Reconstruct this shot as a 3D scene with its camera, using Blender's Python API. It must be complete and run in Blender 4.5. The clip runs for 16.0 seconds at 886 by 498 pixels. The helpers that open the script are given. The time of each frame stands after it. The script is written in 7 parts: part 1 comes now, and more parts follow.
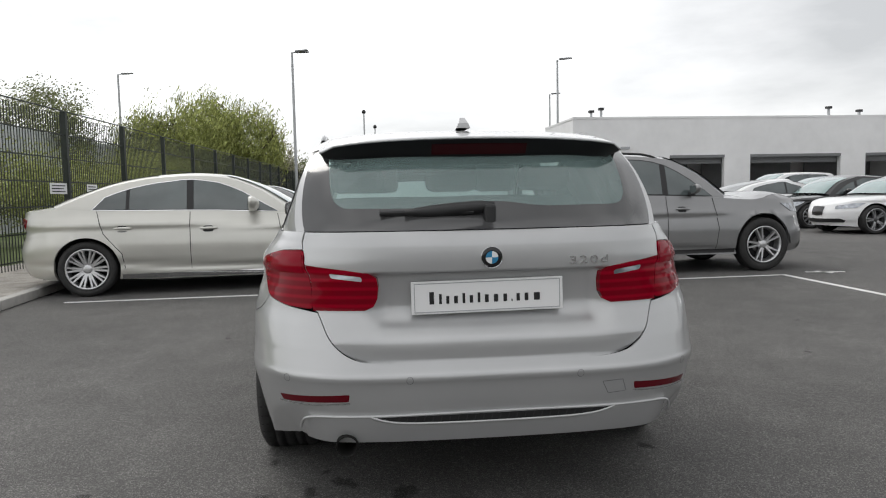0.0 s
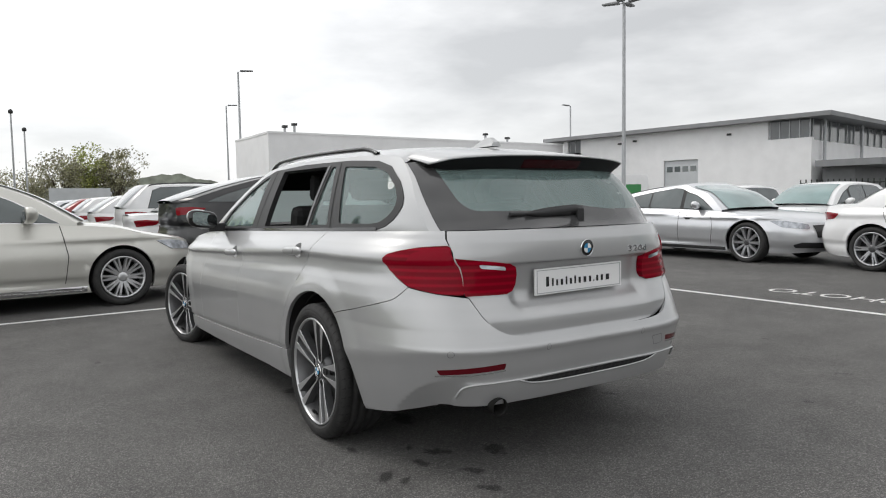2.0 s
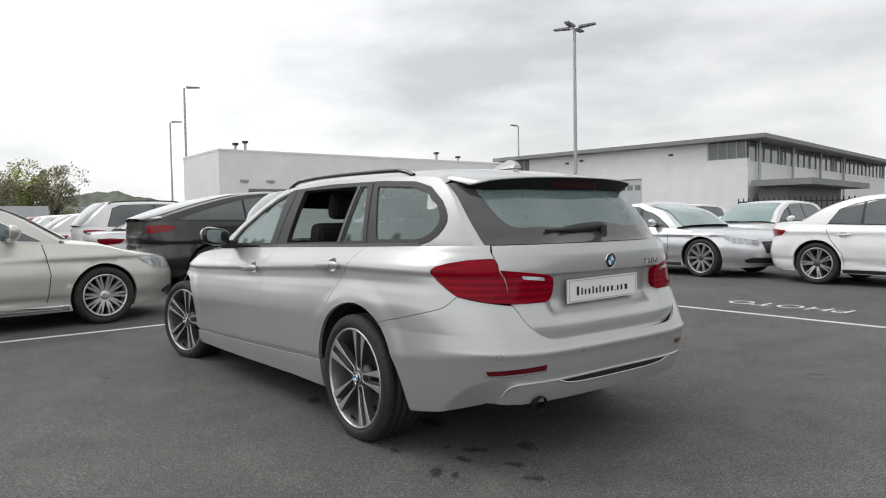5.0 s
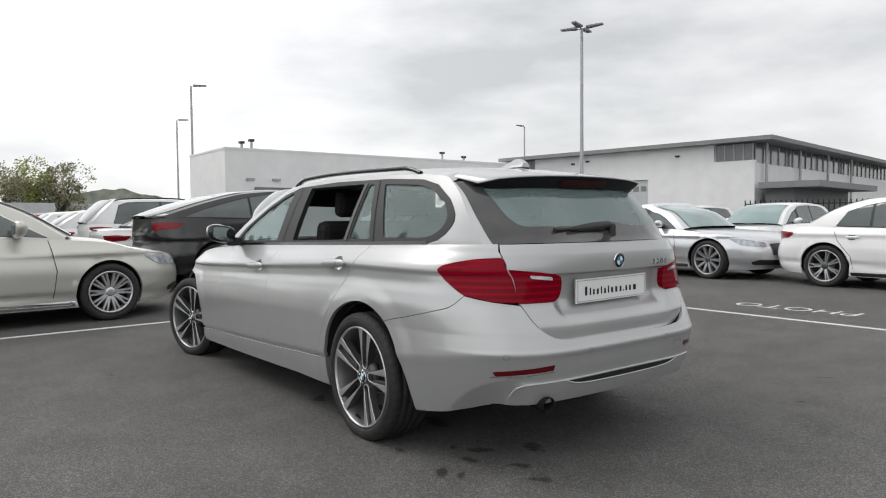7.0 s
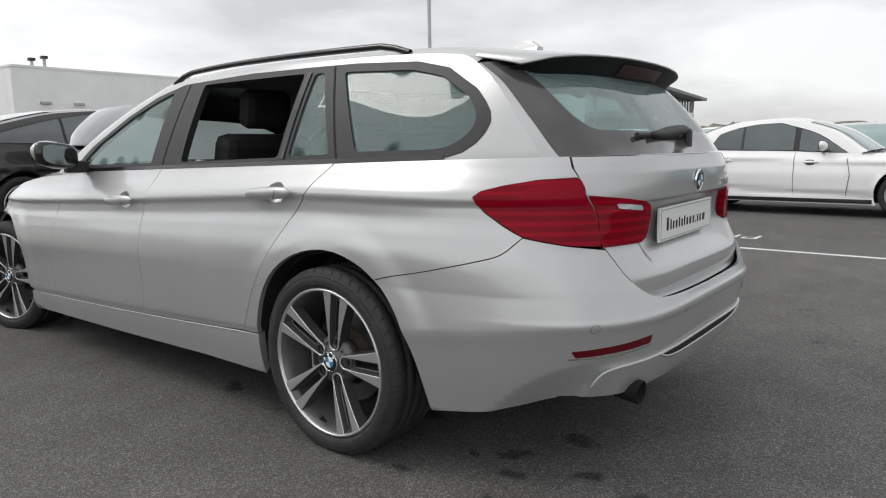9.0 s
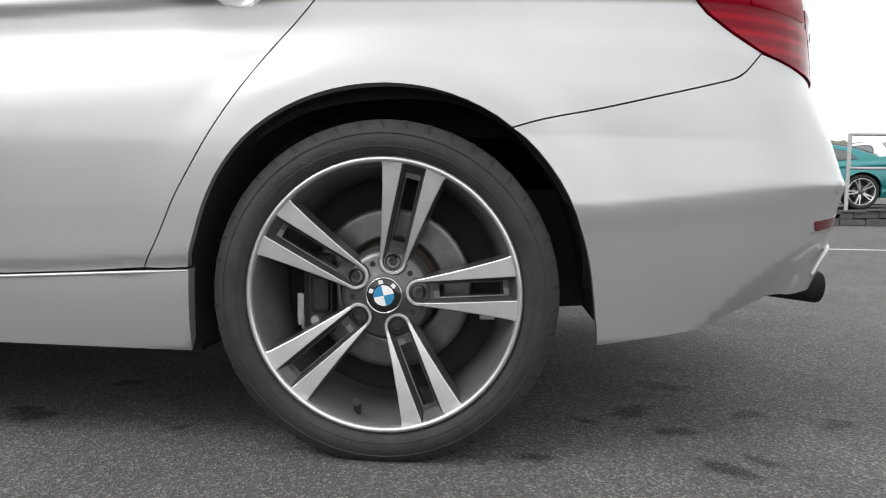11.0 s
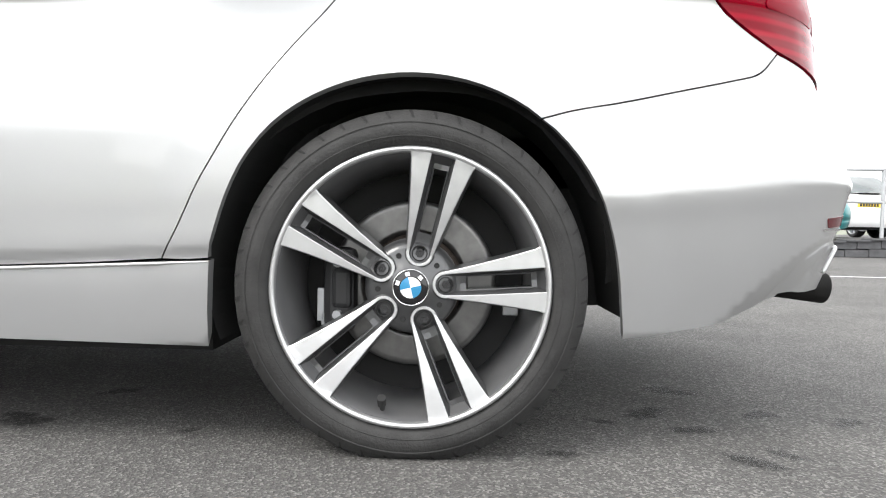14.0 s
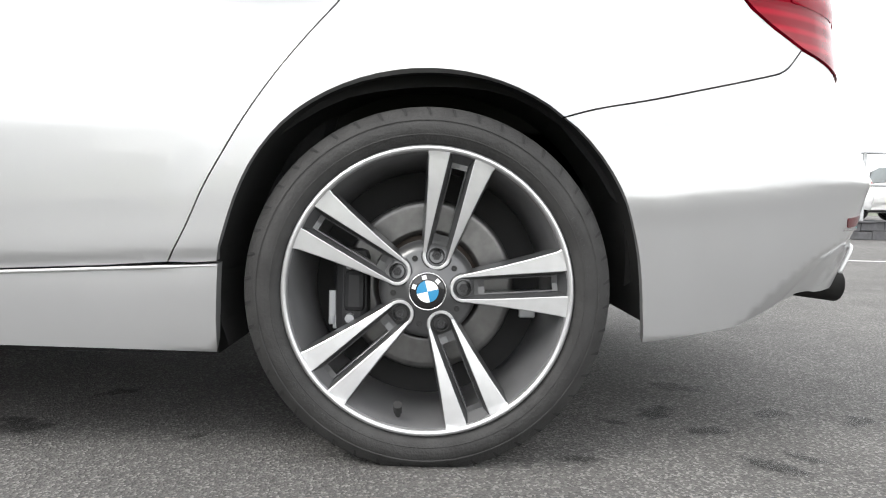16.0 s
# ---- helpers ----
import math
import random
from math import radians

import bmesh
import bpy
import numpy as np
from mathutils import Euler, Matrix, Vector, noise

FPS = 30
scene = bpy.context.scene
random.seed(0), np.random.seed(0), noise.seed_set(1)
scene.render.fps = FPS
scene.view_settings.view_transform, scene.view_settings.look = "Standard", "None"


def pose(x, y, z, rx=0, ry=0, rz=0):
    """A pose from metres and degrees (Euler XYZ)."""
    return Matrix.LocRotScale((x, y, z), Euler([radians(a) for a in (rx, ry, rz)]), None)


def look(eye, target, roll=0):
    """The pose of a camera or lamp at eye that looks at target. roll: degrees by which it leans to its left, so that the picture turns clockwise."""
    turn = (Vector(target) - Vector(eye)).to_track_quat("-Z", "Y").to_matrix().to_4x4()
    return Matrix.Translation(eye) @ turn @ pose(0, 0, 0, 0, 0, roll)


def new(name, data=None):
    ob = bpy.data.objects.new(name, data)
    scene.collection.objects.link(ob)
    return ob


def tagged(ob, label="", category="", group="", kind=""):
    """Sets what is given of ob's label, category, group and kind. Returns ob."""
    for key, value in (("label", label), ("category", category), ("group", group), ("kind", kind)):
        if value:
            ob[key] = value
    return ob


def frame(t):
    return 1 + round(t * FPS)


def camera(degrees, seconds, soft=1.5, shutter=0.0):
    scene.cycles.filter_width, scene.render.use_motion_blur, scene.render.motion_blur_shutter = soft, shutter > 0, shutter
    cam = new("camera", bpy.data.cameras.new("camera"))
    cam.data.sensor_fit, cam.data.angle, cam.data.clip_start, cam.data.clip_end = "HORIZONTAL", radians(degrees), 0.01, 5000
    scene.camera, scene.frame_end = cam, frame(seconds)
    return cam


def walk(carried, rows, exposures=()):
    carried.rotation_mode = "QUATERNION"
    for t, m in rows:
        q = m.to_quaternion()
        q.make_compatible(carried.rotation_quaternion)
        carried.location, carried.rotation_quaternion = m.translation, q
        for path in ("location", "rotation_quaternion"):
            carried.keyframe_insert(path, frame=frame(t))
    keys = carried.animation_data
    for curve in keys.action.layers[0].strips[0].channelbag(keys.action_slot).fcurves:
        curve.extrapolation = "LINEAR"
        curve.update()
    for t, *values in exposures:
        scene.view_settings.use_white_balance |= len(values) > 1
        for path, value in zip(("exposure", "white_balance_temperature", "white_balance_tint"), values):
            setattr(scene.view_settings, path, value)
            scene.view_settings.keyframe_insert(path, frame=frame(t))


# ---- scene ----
cam = camera(65.9, 16.0, soft=1.1)
PATH = [
    (0, (-0.395, -2.189, 1.142), (-0.19, -0.206, 0.98), -1.1),
    (0.5, (-0.768, -2.177, 1.123), (-0.405, -0.216, 0.985), -1.3),
    (1, (-1.242, -2.138, 1.131), (-0.604, -0.246, 1.023), -0.4),
    (1.5, (-1.723, -2.103, 1.122), (-0.819, -0.322, 1.022), -1.7),
    (1.7, (-1.917, -2.107, 1.098), (-0.946, -0.369, 0.907), -3.5),
    (2, (-2.165, -2.087, 1.135), (-1.07, -0.419, 0.998), -0.9),
    (2.5, (-2.546, -2.001, 1.13), (-1.321, -0.425, 1.006), -3.6),
    (3, (-2.652, -2.06, 1.15), (-1.41, -0.495, 1.043), -0.5),
    (3.5, (-2.678, -2.079, 1.146), (-1.437, -0.511, 1.077), -0.6),
    (4, (-2.677, -2.069, 1.141), (-1.448, -0.494, 1.056), -0.9),
    (6.5, (-2.684, -2.053, 1.135), (-1.465, -0.469, 1.05), -0.7),
    (7, (-2.674, -2.032, 1.131), (-1.459, -0.446, 1.044), -0.5),
    (7.5, (-2.656, -1.927, 1.131), (-1.416, -0.361, 1.033), -0.0),
    (8, (-2.61, -1.696, 1.115), (-1.335, -0.162, 0.973), 0.3),
    (8.2, (-2.55, -1.549, 1.094), (-1.273, -0.022, 0.897), 0.1),
    (10.3, (-2.261, 0.575, 0.798), (-0.307, 0.959, 0.616), -0.1),
    (10.5, (-2.2, 0.669, 0.652), (-0.229, 0.979, 0.509), 0.2),
    (11, (-2.146, 0.82, 0.518), (-0.158, 0.956, 0.35), 0.8),
    (11.5, (-2.139, 0.885, 0.442), (-0.142, 0.965, 0.367), 2.8),
    (12, (-2.135, 0.901, 0.433), (-0.138, 0.975, 0.368), 2.8),
    (12.5, (-2.133, 0.91, 0.42), (-0.135, 0.948, 0.341), 2.0),
    (13, (-2.135, 0.926, 0.426), (-0.137, 0.969, 0.373), 1.8),
    (13.5, (-2.141, 0.933, 0.43), (-0.142, 0.956, 0.377), 1.3),
    (14, (-2.143, 0.944, 0.437), (-0.144, 0.968, 0.368), 1.2),
    (14.5, (-2.143, 0.951, 0.433), (-0.145, 0.972, 0.356), 0.7),
    (15, (-2.142, 0.947, 0.431), (-0.145, 0.947, 0.335), 0.5),
    (15.5, (-2.138, 0.957, 0.435), (-0.139, 0.955, 0.371), 0.6),
    (16, (-2.1, 1.011, 0.476), (-0.104, 0.98, 0.348), 1.3),
]

EXPOSURES = [(0, 0.24), (2.0, 0.27), (8.2, 0.27), (10.3, 0.24), (10.5, 0.28), (11.0, 0.80), (11.5, 1.30), (12.0, 1.48), (13.0, 1.60), (16.0, 1.57)]
walk(cam, [(t, look(e, g, r)) for t, e, g, r in PATH], EXPOSURES)

# ---- light: overcast sky, faint broad sun ----
world = bpy.data.worlds.new("overcast_sky")
scene.world = world
world.use_nodes = True
wn, wl = world.node_tree.nodes, world.node_tree.links
wn.clear()
w_out, w_bg = wn.new("ShaderNodeOutputWorld"), wn.new("ShaderNodeBackground")
w_sky = wn.new("ShaderNodeTexSky")
w_sky.sky_type, w_sky.sun_disc = "NISHITA", False
SUN_EL, SUN_AZ = radians(48), radians(-35)
w_sky.sun_elevation, w_sky.sun_rotation = SUN_EL, SUN_AZ
w_co, w_map = wn.new("ShaderNodeTexCoord"), wn.new("ShaderNodeMapping")
w_map.inputs["Scale"].default_value = (1.0, 1.0, 3.2)
w_noise = wn.new("ShaderNodeTexNoise")
w_noise.inputs["Scale"].default_value, w_noise.inputs["Detail"].default_value = 2.3, 7
w_noise.inputs["Roughness"].default_value = 0.52
w_ramp = wn.new("ShaderNodeValToRGB")
w_ramp.color_ramp.elements[0].position, w_ramp.color_ramp.elements[0].color = 0.31, (0.57, 0.575, 0.58, 1)
w_ramp.color_ramp.elements[1].position, w_ramp.color_ramp.elements[1].color = 0.62, (1.0, 1.0, 1.0, 1)
# cloud cover is thinner towards the west of the place
w_dot = wn.new("ShaderNodeVectorMath")
w_dot.operation = "DOT_PRODUCT"
w_dot.inputs[1].default_value = (-0.80, 0.35, 0.42)
w_thin = wn.new("ShaderNodeMapRange")
w_thin.inputs["From Min"].default_value, w_thin.inputs["From Max"].default_value = -0.75, 0.75
w_thin.inputs["To Min"].default_value, w_thin.inputs["To Max"].default_value = 0.60, 0.91
w_mul = wn.new("ShaderNodeVectorMath")
w_mul.operation = "SCALE"
w_skys = wn.new("ShaderNodeVectorMath")
w_skys.operation = "SCALE"
w_skys.inputs["Scale"].default_value = 0.10
w_mix = wn.new("ShaderNodeMixRGB")
w_mix.inputs["Fac"].default_value = 0.93
wl.new(w_co.outputs["Generated"], w_map.inputs["Vector"])
wl.new(w_map.outputs["Vector"], w_noise.inputs["Vector"])
wl.new(w_noise.outputs["Fac"], w_ramp.inputs["Fac"])
wl.new(w_co.outputs["Generated"], w_dot.inputs[0])
wl.new(w_dot.outputs["Value"], w_thin.inputs["Value"])
wl.new(w_ramp.outputs["Color"], w_mul.inputs[0])
wl.new(w_thin.outputs["Result"], w_mul.inputs["Scale"])
wl.new(w_sky.outputs["Color"], w_skys.inputs[0])
wl.new(w_skys.outputs["Vector"], w_mix.inputs["Color1"])
wl.new(w_mul.outputs["Vector"], w_mix.inputs["Color2"])
wl.new(w_mix.outputs["Color"], w_bg.inputs["Color"])
w_bg.inputs["Strength"].default_value = 1.35
wl.new(w_bg.outputs["Background"], w_out.inputs["Surface"])
sun = new("sun", bpy.data.lights.new("sun", "SUN"))
sun.data.energy, sun.data.angle, sun.data.color = 0.8, radians(25), (1.0, 0.97, 0.92)
sun.matrix_world = Matrix.Rotation(-SUN_AZ, 4, "Z") @ Matrix.Rotation(math.pi / 2 - SUN_EL, 4, "X").inverted()


# ---- materials ----
def mat(name, color, rough=0.5, metal=0.0, coat=0.0, var=0.0, scale=8.0, bump=0.0, bscale=60.0, trans=0.0, alpha=1.0,
        emit=0.0, spec=0.5, ior=1.45):
    m = bpy.data.materials.new(name)
    m.use_nodes = True
    n, l = m.node_tree.nodes, m.node_tree.links
    p = n["Principled BSDF"]
    p.inputs["Base Color"].default_value = (*color, 1)
    p.inputs["Roughness"].default_value, p.inputs["Metallic"].default_value = rough, metal
    p.inputs["Coat Weight"].default_value, p.inputs["Coat Roughness"].default_value = coat, 0.04
    p.inputs["Transmission Weight"].default_value, p.inputs["IOR"].default_value = trans, ior
    p.inputs["Specular IOR Level"].default_value = spec
    if emit:
        p.inputs["Emission Color"].default_value, p.inputs["Emission Strength"].default_value = (*color, 1), emit
    co = n.new("ShaderNodeTexCoord")
    if var:
        a, b = n.new("ShaderNodeTexNoise"), n.new("ShaderNodeTexNoise")
        a.inputs["Scale"].default_value, a.inputs["Detail"].default_value = scale, 5
        b.inputs["Scale"].default_value, b.inputs["Detail"].default_value = scale * 0.13, 4
        add = n.new("ShaderNodeMath")
        add.operation = "ADD"
        mr = n.new("ShaderNodeMapRange")
        mr.inputs["From Min"].default_value, mr.inputs["From Max"].default_value = 0.7, 1.3
        mr.inputs["To Min"].default_value, mr.inputs["To Max"].default_value = 1 - var, 1 + var
        sc = n.new("ShaderNodeVectorMath")
        sc.operation = "SCALE"
        sc.inputs[0].default_value = color
        l.new(co.outputs["Object"], a.inputs["Vector"])
        l.new(co.outputs["Object"], b.inputs["Vector"])
        l.new(a.outputs["Fac"], add.inputs[0])
        l.new(b.outputs["Fac"], add.inputs[1])
        l.new(add.outputs["Value"], mr.inputs["Value"])
        l.new(mr.outputs["Result"], sc.inputs["Scale"])
        l.new(sc.outputs["Vector"], p.inputs["Base Color"])
    if bump:
        t, bp = n.new("ShaderNodeTexNoise"), n.new("ShaderNodeBump")
        t.inputs["Scale"].default_value, t.inputs["Detail"].default_value = bscale, 4
        bp.inputs["Strength"].default_value, bp.inputs["Distance"].default_value = bump, 0.01
        l.new(co.outputs["Object"], t.inputs["Vector"])
        l.new(t.outputs["Fac"], bp.inputs["Height"])
        l.new(bp.outputs["Normal"], p.inputs["Normal"])
    return m


def paint(name, color, metal=0.0, rough=0.32):
    """Car paint: flake base under a clear coat, with a light dusty film."""
    return mat(name, color, rough, metal, 0.9, 0.05, 3.0)


M_CHAMP = paint("champagne_paint", (0.58, 0.572, 0.53), 0.55, 0.36)
M_GREY = paint("grey_paint", (0.25, 0.25, 0.252), 0.6, 0.34)
M_BLACK = paint("black_paint", (0.008, 0.008, 0.009), 0.0, 0.3)
M_WHITE = paint("white_paint", (0.80, 0.80, 0.80), 0.0, 0.3)
M_SILVER2 = paint("pale_silver_paint", (0.66, 0.67, 0.69), 0.7, 0.3)
M_TEAL = paint("teal_paint", (0.005, 0.19, 0.20), 0.3, 0.28)
M_BLUE = paint("blue_paint", (0.10, 0.14, 0.22), 0.4, 0.3)
M_RED = paint("red_paint", (0.30, 0.02, 0.02), 0.1, 0.3)
# opaque glass; the lifted, mottled grey-green stands in for reflections
M_DARKGLASS = mat("tinted_car_glass", (0.075, 0.092, 0.093), 0.03, 0.0, 0.6, var=0.35, scale=1.6, spec=0.9)
# windscreens: the sky's reflection is put into this pale teal base
M_SCREEN = mat("sky_lit_car_glass", (0.17, 0.25, 0.245), 0.04, 0.0, 0.7, var=0.25, scale=2.0, spec=0.8)
M_BAND = mat("grey_window_band", (0.15, 0.16, 0.165), 0.12, 0.0, 0.3, var=0.2, scale=0.8)
M_RUBBER = mat("tyre_rubber", (0.026, 0.0256, 0.0252), 0.72, var=0.35, scale=26, bump=0.2, bscale=140)
M_TRIM = mat("black_plastic_trim", (0.022, 0.022, 0.023), 0.5, var=0.15, scale=20)
M_GLOSSBLACK = mat("gloss_black_trim", (0.012, 0.012, 0.013), 0.15, 0, 0.4)
M_CHROME = mat("chrome", (0.75, 0.75, 0.76), 0.12, 1.0)
M_ALLOY = mat("machined_alloy", (0.60, 0.603, 0.61), 0.30, 0.80, 0.2, var=0.06, scale=40)
M_ALLOYP = mat("parked_car_alloy", (0.50, 0.505, 0.52), 0.3, 0.85, 0.2, var=0.05, scale=40)
M_ALLOYGREY = mat("grey_alloy_paint", (0.085, 0.086, 0.088), 0.34, 0.5, 0.4, var=0.06, scale=30)
M_TAIL = mat("red_lamp_lens", (0.22, 0.003, 0.010), 0.08, 0, 0.15, var=0.12, scale=30, spec=0.35)
M_LAMP = mat("clear_lamp_lens", (0.38, 0.40, 0.43), 0.1, 0.3, 0.6, var=0.7, scale=16)
M_DISC = mat("brake_disc_steel", (0.15, 0.148, 0.146), 0.36, 0.85, var=0.18, scale=60)
M_BARREL = mat("grey_rim_barrel_paint", (0.15, 0.15, 0.153), 0.38, 0.45, 0.3, var=0.14, scale=14)
M_RUST = mat("rusty_brake_bell", (0.055, 0.043, 0.035), 0.8, 0.2, var=0.4, scale=50)
M_DARK = mat("unlit_black", (0.016, 0.016, 0.016), 0.85, var=0.3, scale=9)
M_PLATEW = mat("white_plate", (0.78, 0.78, 0.78), 0.35, 0, 0.3)
M_PLATEY = mat("yellow_plate", (0.75, 0.55, 0.05), 0.35, 0, 0.3)
M_INK = mat("black_ink", (0.012, 0.012, 0.012), 0.5)
M_WALL = mat("white_render", (0.82, 0.82, 0.82), 0.8, var=0.05, scale=1.5, bump=0.1, bscale=20)
M_WALLD = mat("grey_cladding", (0.20, 0.205, 0.21), 0.6, 0.1, var=0.08, scale=3)
M_ROOF = mat("grey_roof_edge", (0.24, 0.245, 0.25), 0.6, 0.1, var=0.1, scale=2)
M_STEEL = mat("galvanised_steel", (0.42, 0.43, 0.44), 0.5, 0.5, var=0.12, scale=12)
M_FENCE = mat("dark_green_fence_steel", (0.026, 0.032, 0.027), 0.55, 0.2, var=0.15, scale=15)
M_LINE = mat("white_road_paint", (0.66, 0.66, 0.64), 0.7, var=0.14, scale=25, bump=0.3, bscale=150)
M_KERB = mat("concrete_kerb", (0.40, 0.39, 0.37), 0.85, var=0.15, scale=9, bump=0.4, bscale=80)
M_GRAVEL = mat("gravel", (0.34, 0.32, 0.29), 0.95, var=0.35, scale=45, bump=1.0, bscale=70)
M_GRASS = mat("grass", (0.09, 0.12, 0.035), 0.9, var=0.4, scale=14, bump=0.8, bscale=40)
M_BARK = mat("bark", (0.10, 0.08, 0.06), 0.9, var=0.3, scale=20, bump=0.5)
M_BRICKD = mat("dark_block", (0.085, 0.085, 0.09), 0.85, var=0.25, scale=12, bump=0.4, bscale=60)
# distance haze is mixed into the hills' pale grey-green
M_HILL = mat("hazy_wooded_hill", (0.28, 0.30, 0.25), 0.95, var=0.45, scale=0.22)
M_SHED = mat("ribbed_white_sheet", (0.55, 0.57, 0.58), 0.5, 0.2, var=0.08, scale=2)


def leaf_mat(name, color):
    m = mat(name, color, 0.6)
    n, l = m.node_tree.nodes, m.node_tree.links
    g, h = n.new("ShaderNodeNewGeometry"), n.new("ShaderNodeHueSaturation")
    r = n.new("ShaderNodeMapRange")
    r.inputs["To Min"].default_value, r.inputs["To Max"].default_value = 0.55, 1.45
    h.inputs["Color"].default_value = (*color, 1)
    l.new(g.outputs["Random Per Island"], r.inputs["Value"])
    l.new(r.outputs["Result"], h.inputs["Value"])
    l.new(h.outputs["Color"], n["Principled BSDF"].inputs["Base Color"])
    return m


M_LEAF = leaf_mat("spring_leaf", (0.33, 0.36, 0.11))
M_LEAFD = leaf_mat("dark_leaf", (0.19, 0.21, 0.09))
M_LEAFB = leaf_mat("budding_twig", (0.27, 0.26, 0.16))


def asphalt():
    m = mat("asphalt", (0.05, 0.05, 0.05), 0.82)
    n, l = m.node_tree.nodes, m.node_tree.links
    p, co = n["Principled BSDF"], n.new("ShaderNodeTexCoord")
    fine, mid, big = (n.new("ShaderNodeTexNoise") for _ in range(3))
    vor = n.new("ShaderNodeTexVoronoi")
    for node, s, d in ((fine, 300, 3), (mid, 3.0, 6), (big, 0.35, 5)):
        node.inputs["Scale"].default_value, node.inputs["Detail"].default_value = s, d
        l.new(co.outputs["Object"], node.inputs["Vector"])
    vor.inputs["Scale"].default_value = 215
    l.new(co.outputs["Object"], vor.inputs["Vector"])
    ramp = n.new("ShaderNodeValToRGB")
    ramp.color_ramp.elements[0].position, ramp.color_ramp.elements[0].color = 0.0, (0.039, 0.038, 0.0365, 1)
    ramp.color_ramp.elements[1].position, ramp.color_ramp.elements[1].color = 1.0, (0.25, 0.242, 0.232, 1)
    e = ramp.color_ramp.elements.new(0.72)
    e.color = (0.106, 0.103, 0.099, 1)
    sep, blend = n.new("ShaderNodeSeparateColor"), n.new("ShaderNodeMath")
    l.new(vor.outputs["Color"], sep.inputs["Color"])
    blend.operation = "MULTIPLY_ADD"
    blend.inputs[1].default_value, blend.inputs[2].default_value = 0.75, 0.0
    mixf = n.new("ShaderNodeMath")
    mixf.operation = "MULTIPLY_ADD"
    mixf.inputs[1].default_value = 0.35
    l.new(sep.outputs["Red"], blend.inputs[0])
    l.new(fine.outputs["Fac"], mixf.inputs[0])
    l.new(blend.outputs["Value"], mixf.inputs[2])
    l.new(mixf.outputs["Value"], ramp.inputs["Fac"])
    r2, r3 = n.new("ShaderNodeMapRange"), n.new("ShaderNodeMapRange")
    for r, lo, hi in ((r2, 0.86, 1.14), (r3, 0.82, 1.18)):
        r.inputs["From Min"].default_value, r.inputs["From Max"].default_value = 0.3, 0.7
        r.inputs["To Min"].default_value, r.inputs["To Max"].default_value = lo, hi
    l.new(mid.outputs["Fac"], r2.inputs["Value"])
    l.new(big.outputs["Fac"], r3.inputs["Value"])
    mu = n.new("ShaderNodeMath")
    mu.operation = "MULTIPLY"
    l.new(r2.outputs["Result"], mu.inputs[0])
    l.new(r3.outputs["Result"], mu.inputs[1])
    sc = n.new("ShaderNodeVectorMath")
    sc.operation = "SCALE"
    l.new(ramp.outputs["Color"], sc.inputs[0])
    l.new(mu.outputs["Value"], sc.inputs["Scale"])
    l.new(sc.outputs["Vector"], p.inputs["Base Color"])
    bp = n.new("ShaderNodeBump")
    bp.inputs["Strength"].default_value, bp.inputs["Distance"].default_value = 0.7, 0.004
    l.new(vor.outputs["Distance"], bp.inputs["Height"])
    l.new(bp.outputs["Normal"], p.inputs["Normal"])
    return m


M_ASPHALT = asphalt()


# ---- mesh helpers ----
def mesh_ob(name, verts, faces, material, parent=None, label="", smooth=False, normals=None):
    me = bpy.data.meshes.new(name)
    me.from_pydata([tuple(v) for v in verts], [], faces)
    me.validate()
    if smooth:
        me.polygons.foreach_set("use_smooth", [True] * len(me.polygons))
    if normals is not None and len(me.vertices) == len(normals):
        me.normals_split_custom_set_from_vertices([tuple(n) for n in normals])
    me.materials.append(material)
    me.update()
    ob = new(name, me)
    if parent is not None:
        ob.parent = parent
    if label:
        ob["label"] = label
    return ob


def part(name, bm, material, parent=None, label="", smooth=False, m=None):
    me = bpy.data.meshes.new(name)
    if m is not None:
        bm.transform(m)
    bmesh.ops.recalc_face_normals(bm, faces=bm.faces[:])
    if smooth:
        for f in bm.faces:
            f.smooth = True
    bm.to_mesh(me)
    bm.free()
    me.materials.append(material)
    ob = new(name, me)
    if parent is not None:
        ob.parent = parent
    if label:
        ob["label"] = label
    return ob


def empty(name, m=None):
    ob = new(name)
    if m is not None:
        ob.matrix_world = m
    return ob


def box(bm, x0, y0, z0, x1, y1, z1, bevel=0.0):
    made = bmesh.ops.create_cube(bm, size=1.0, matrix=Matrix.Translation(((x0 + x1) / 2, (y0 + y1) / 2, (z0 + z1) / 2))
                                 @ Matrix.Diagonal((x1 - x0, y1 - y0, z1 - z0, 1)))
    if bevel:
        edges = list({e for v in made["verts"] for e in v.link_edges})
        bmesh.ops.bevel(bm, geom=edges, offset=bevel, segments=2, affect="EDGES", profile=0.5)
    return bm


def boxed(name, x0, y0, z0, x1, y1, z1, material, parent=None, label="", bevel=0.0, m=None):
    bm = bmesh.new()
    box(bm, x0, y0, z0, x1, y1, z1, bevel)
    return part(name, bm, material, parent, label, m=m)


def cone(bm, p0, p1, r0, r1, seg=12):
    d = Vector(p1) - Vector(p0)
    m = Matrix.Translation((Vector(p0) + Vector(p1)) / 2) @ d.to_track_quat("Z", "Y").to_matrix().to_4x4()
    bmesh.ops.create_cone(bm, cap_ends=True, segments=seg, radius1=r0, radius2=r1, depth=d.length, matrix=m)
    return bm


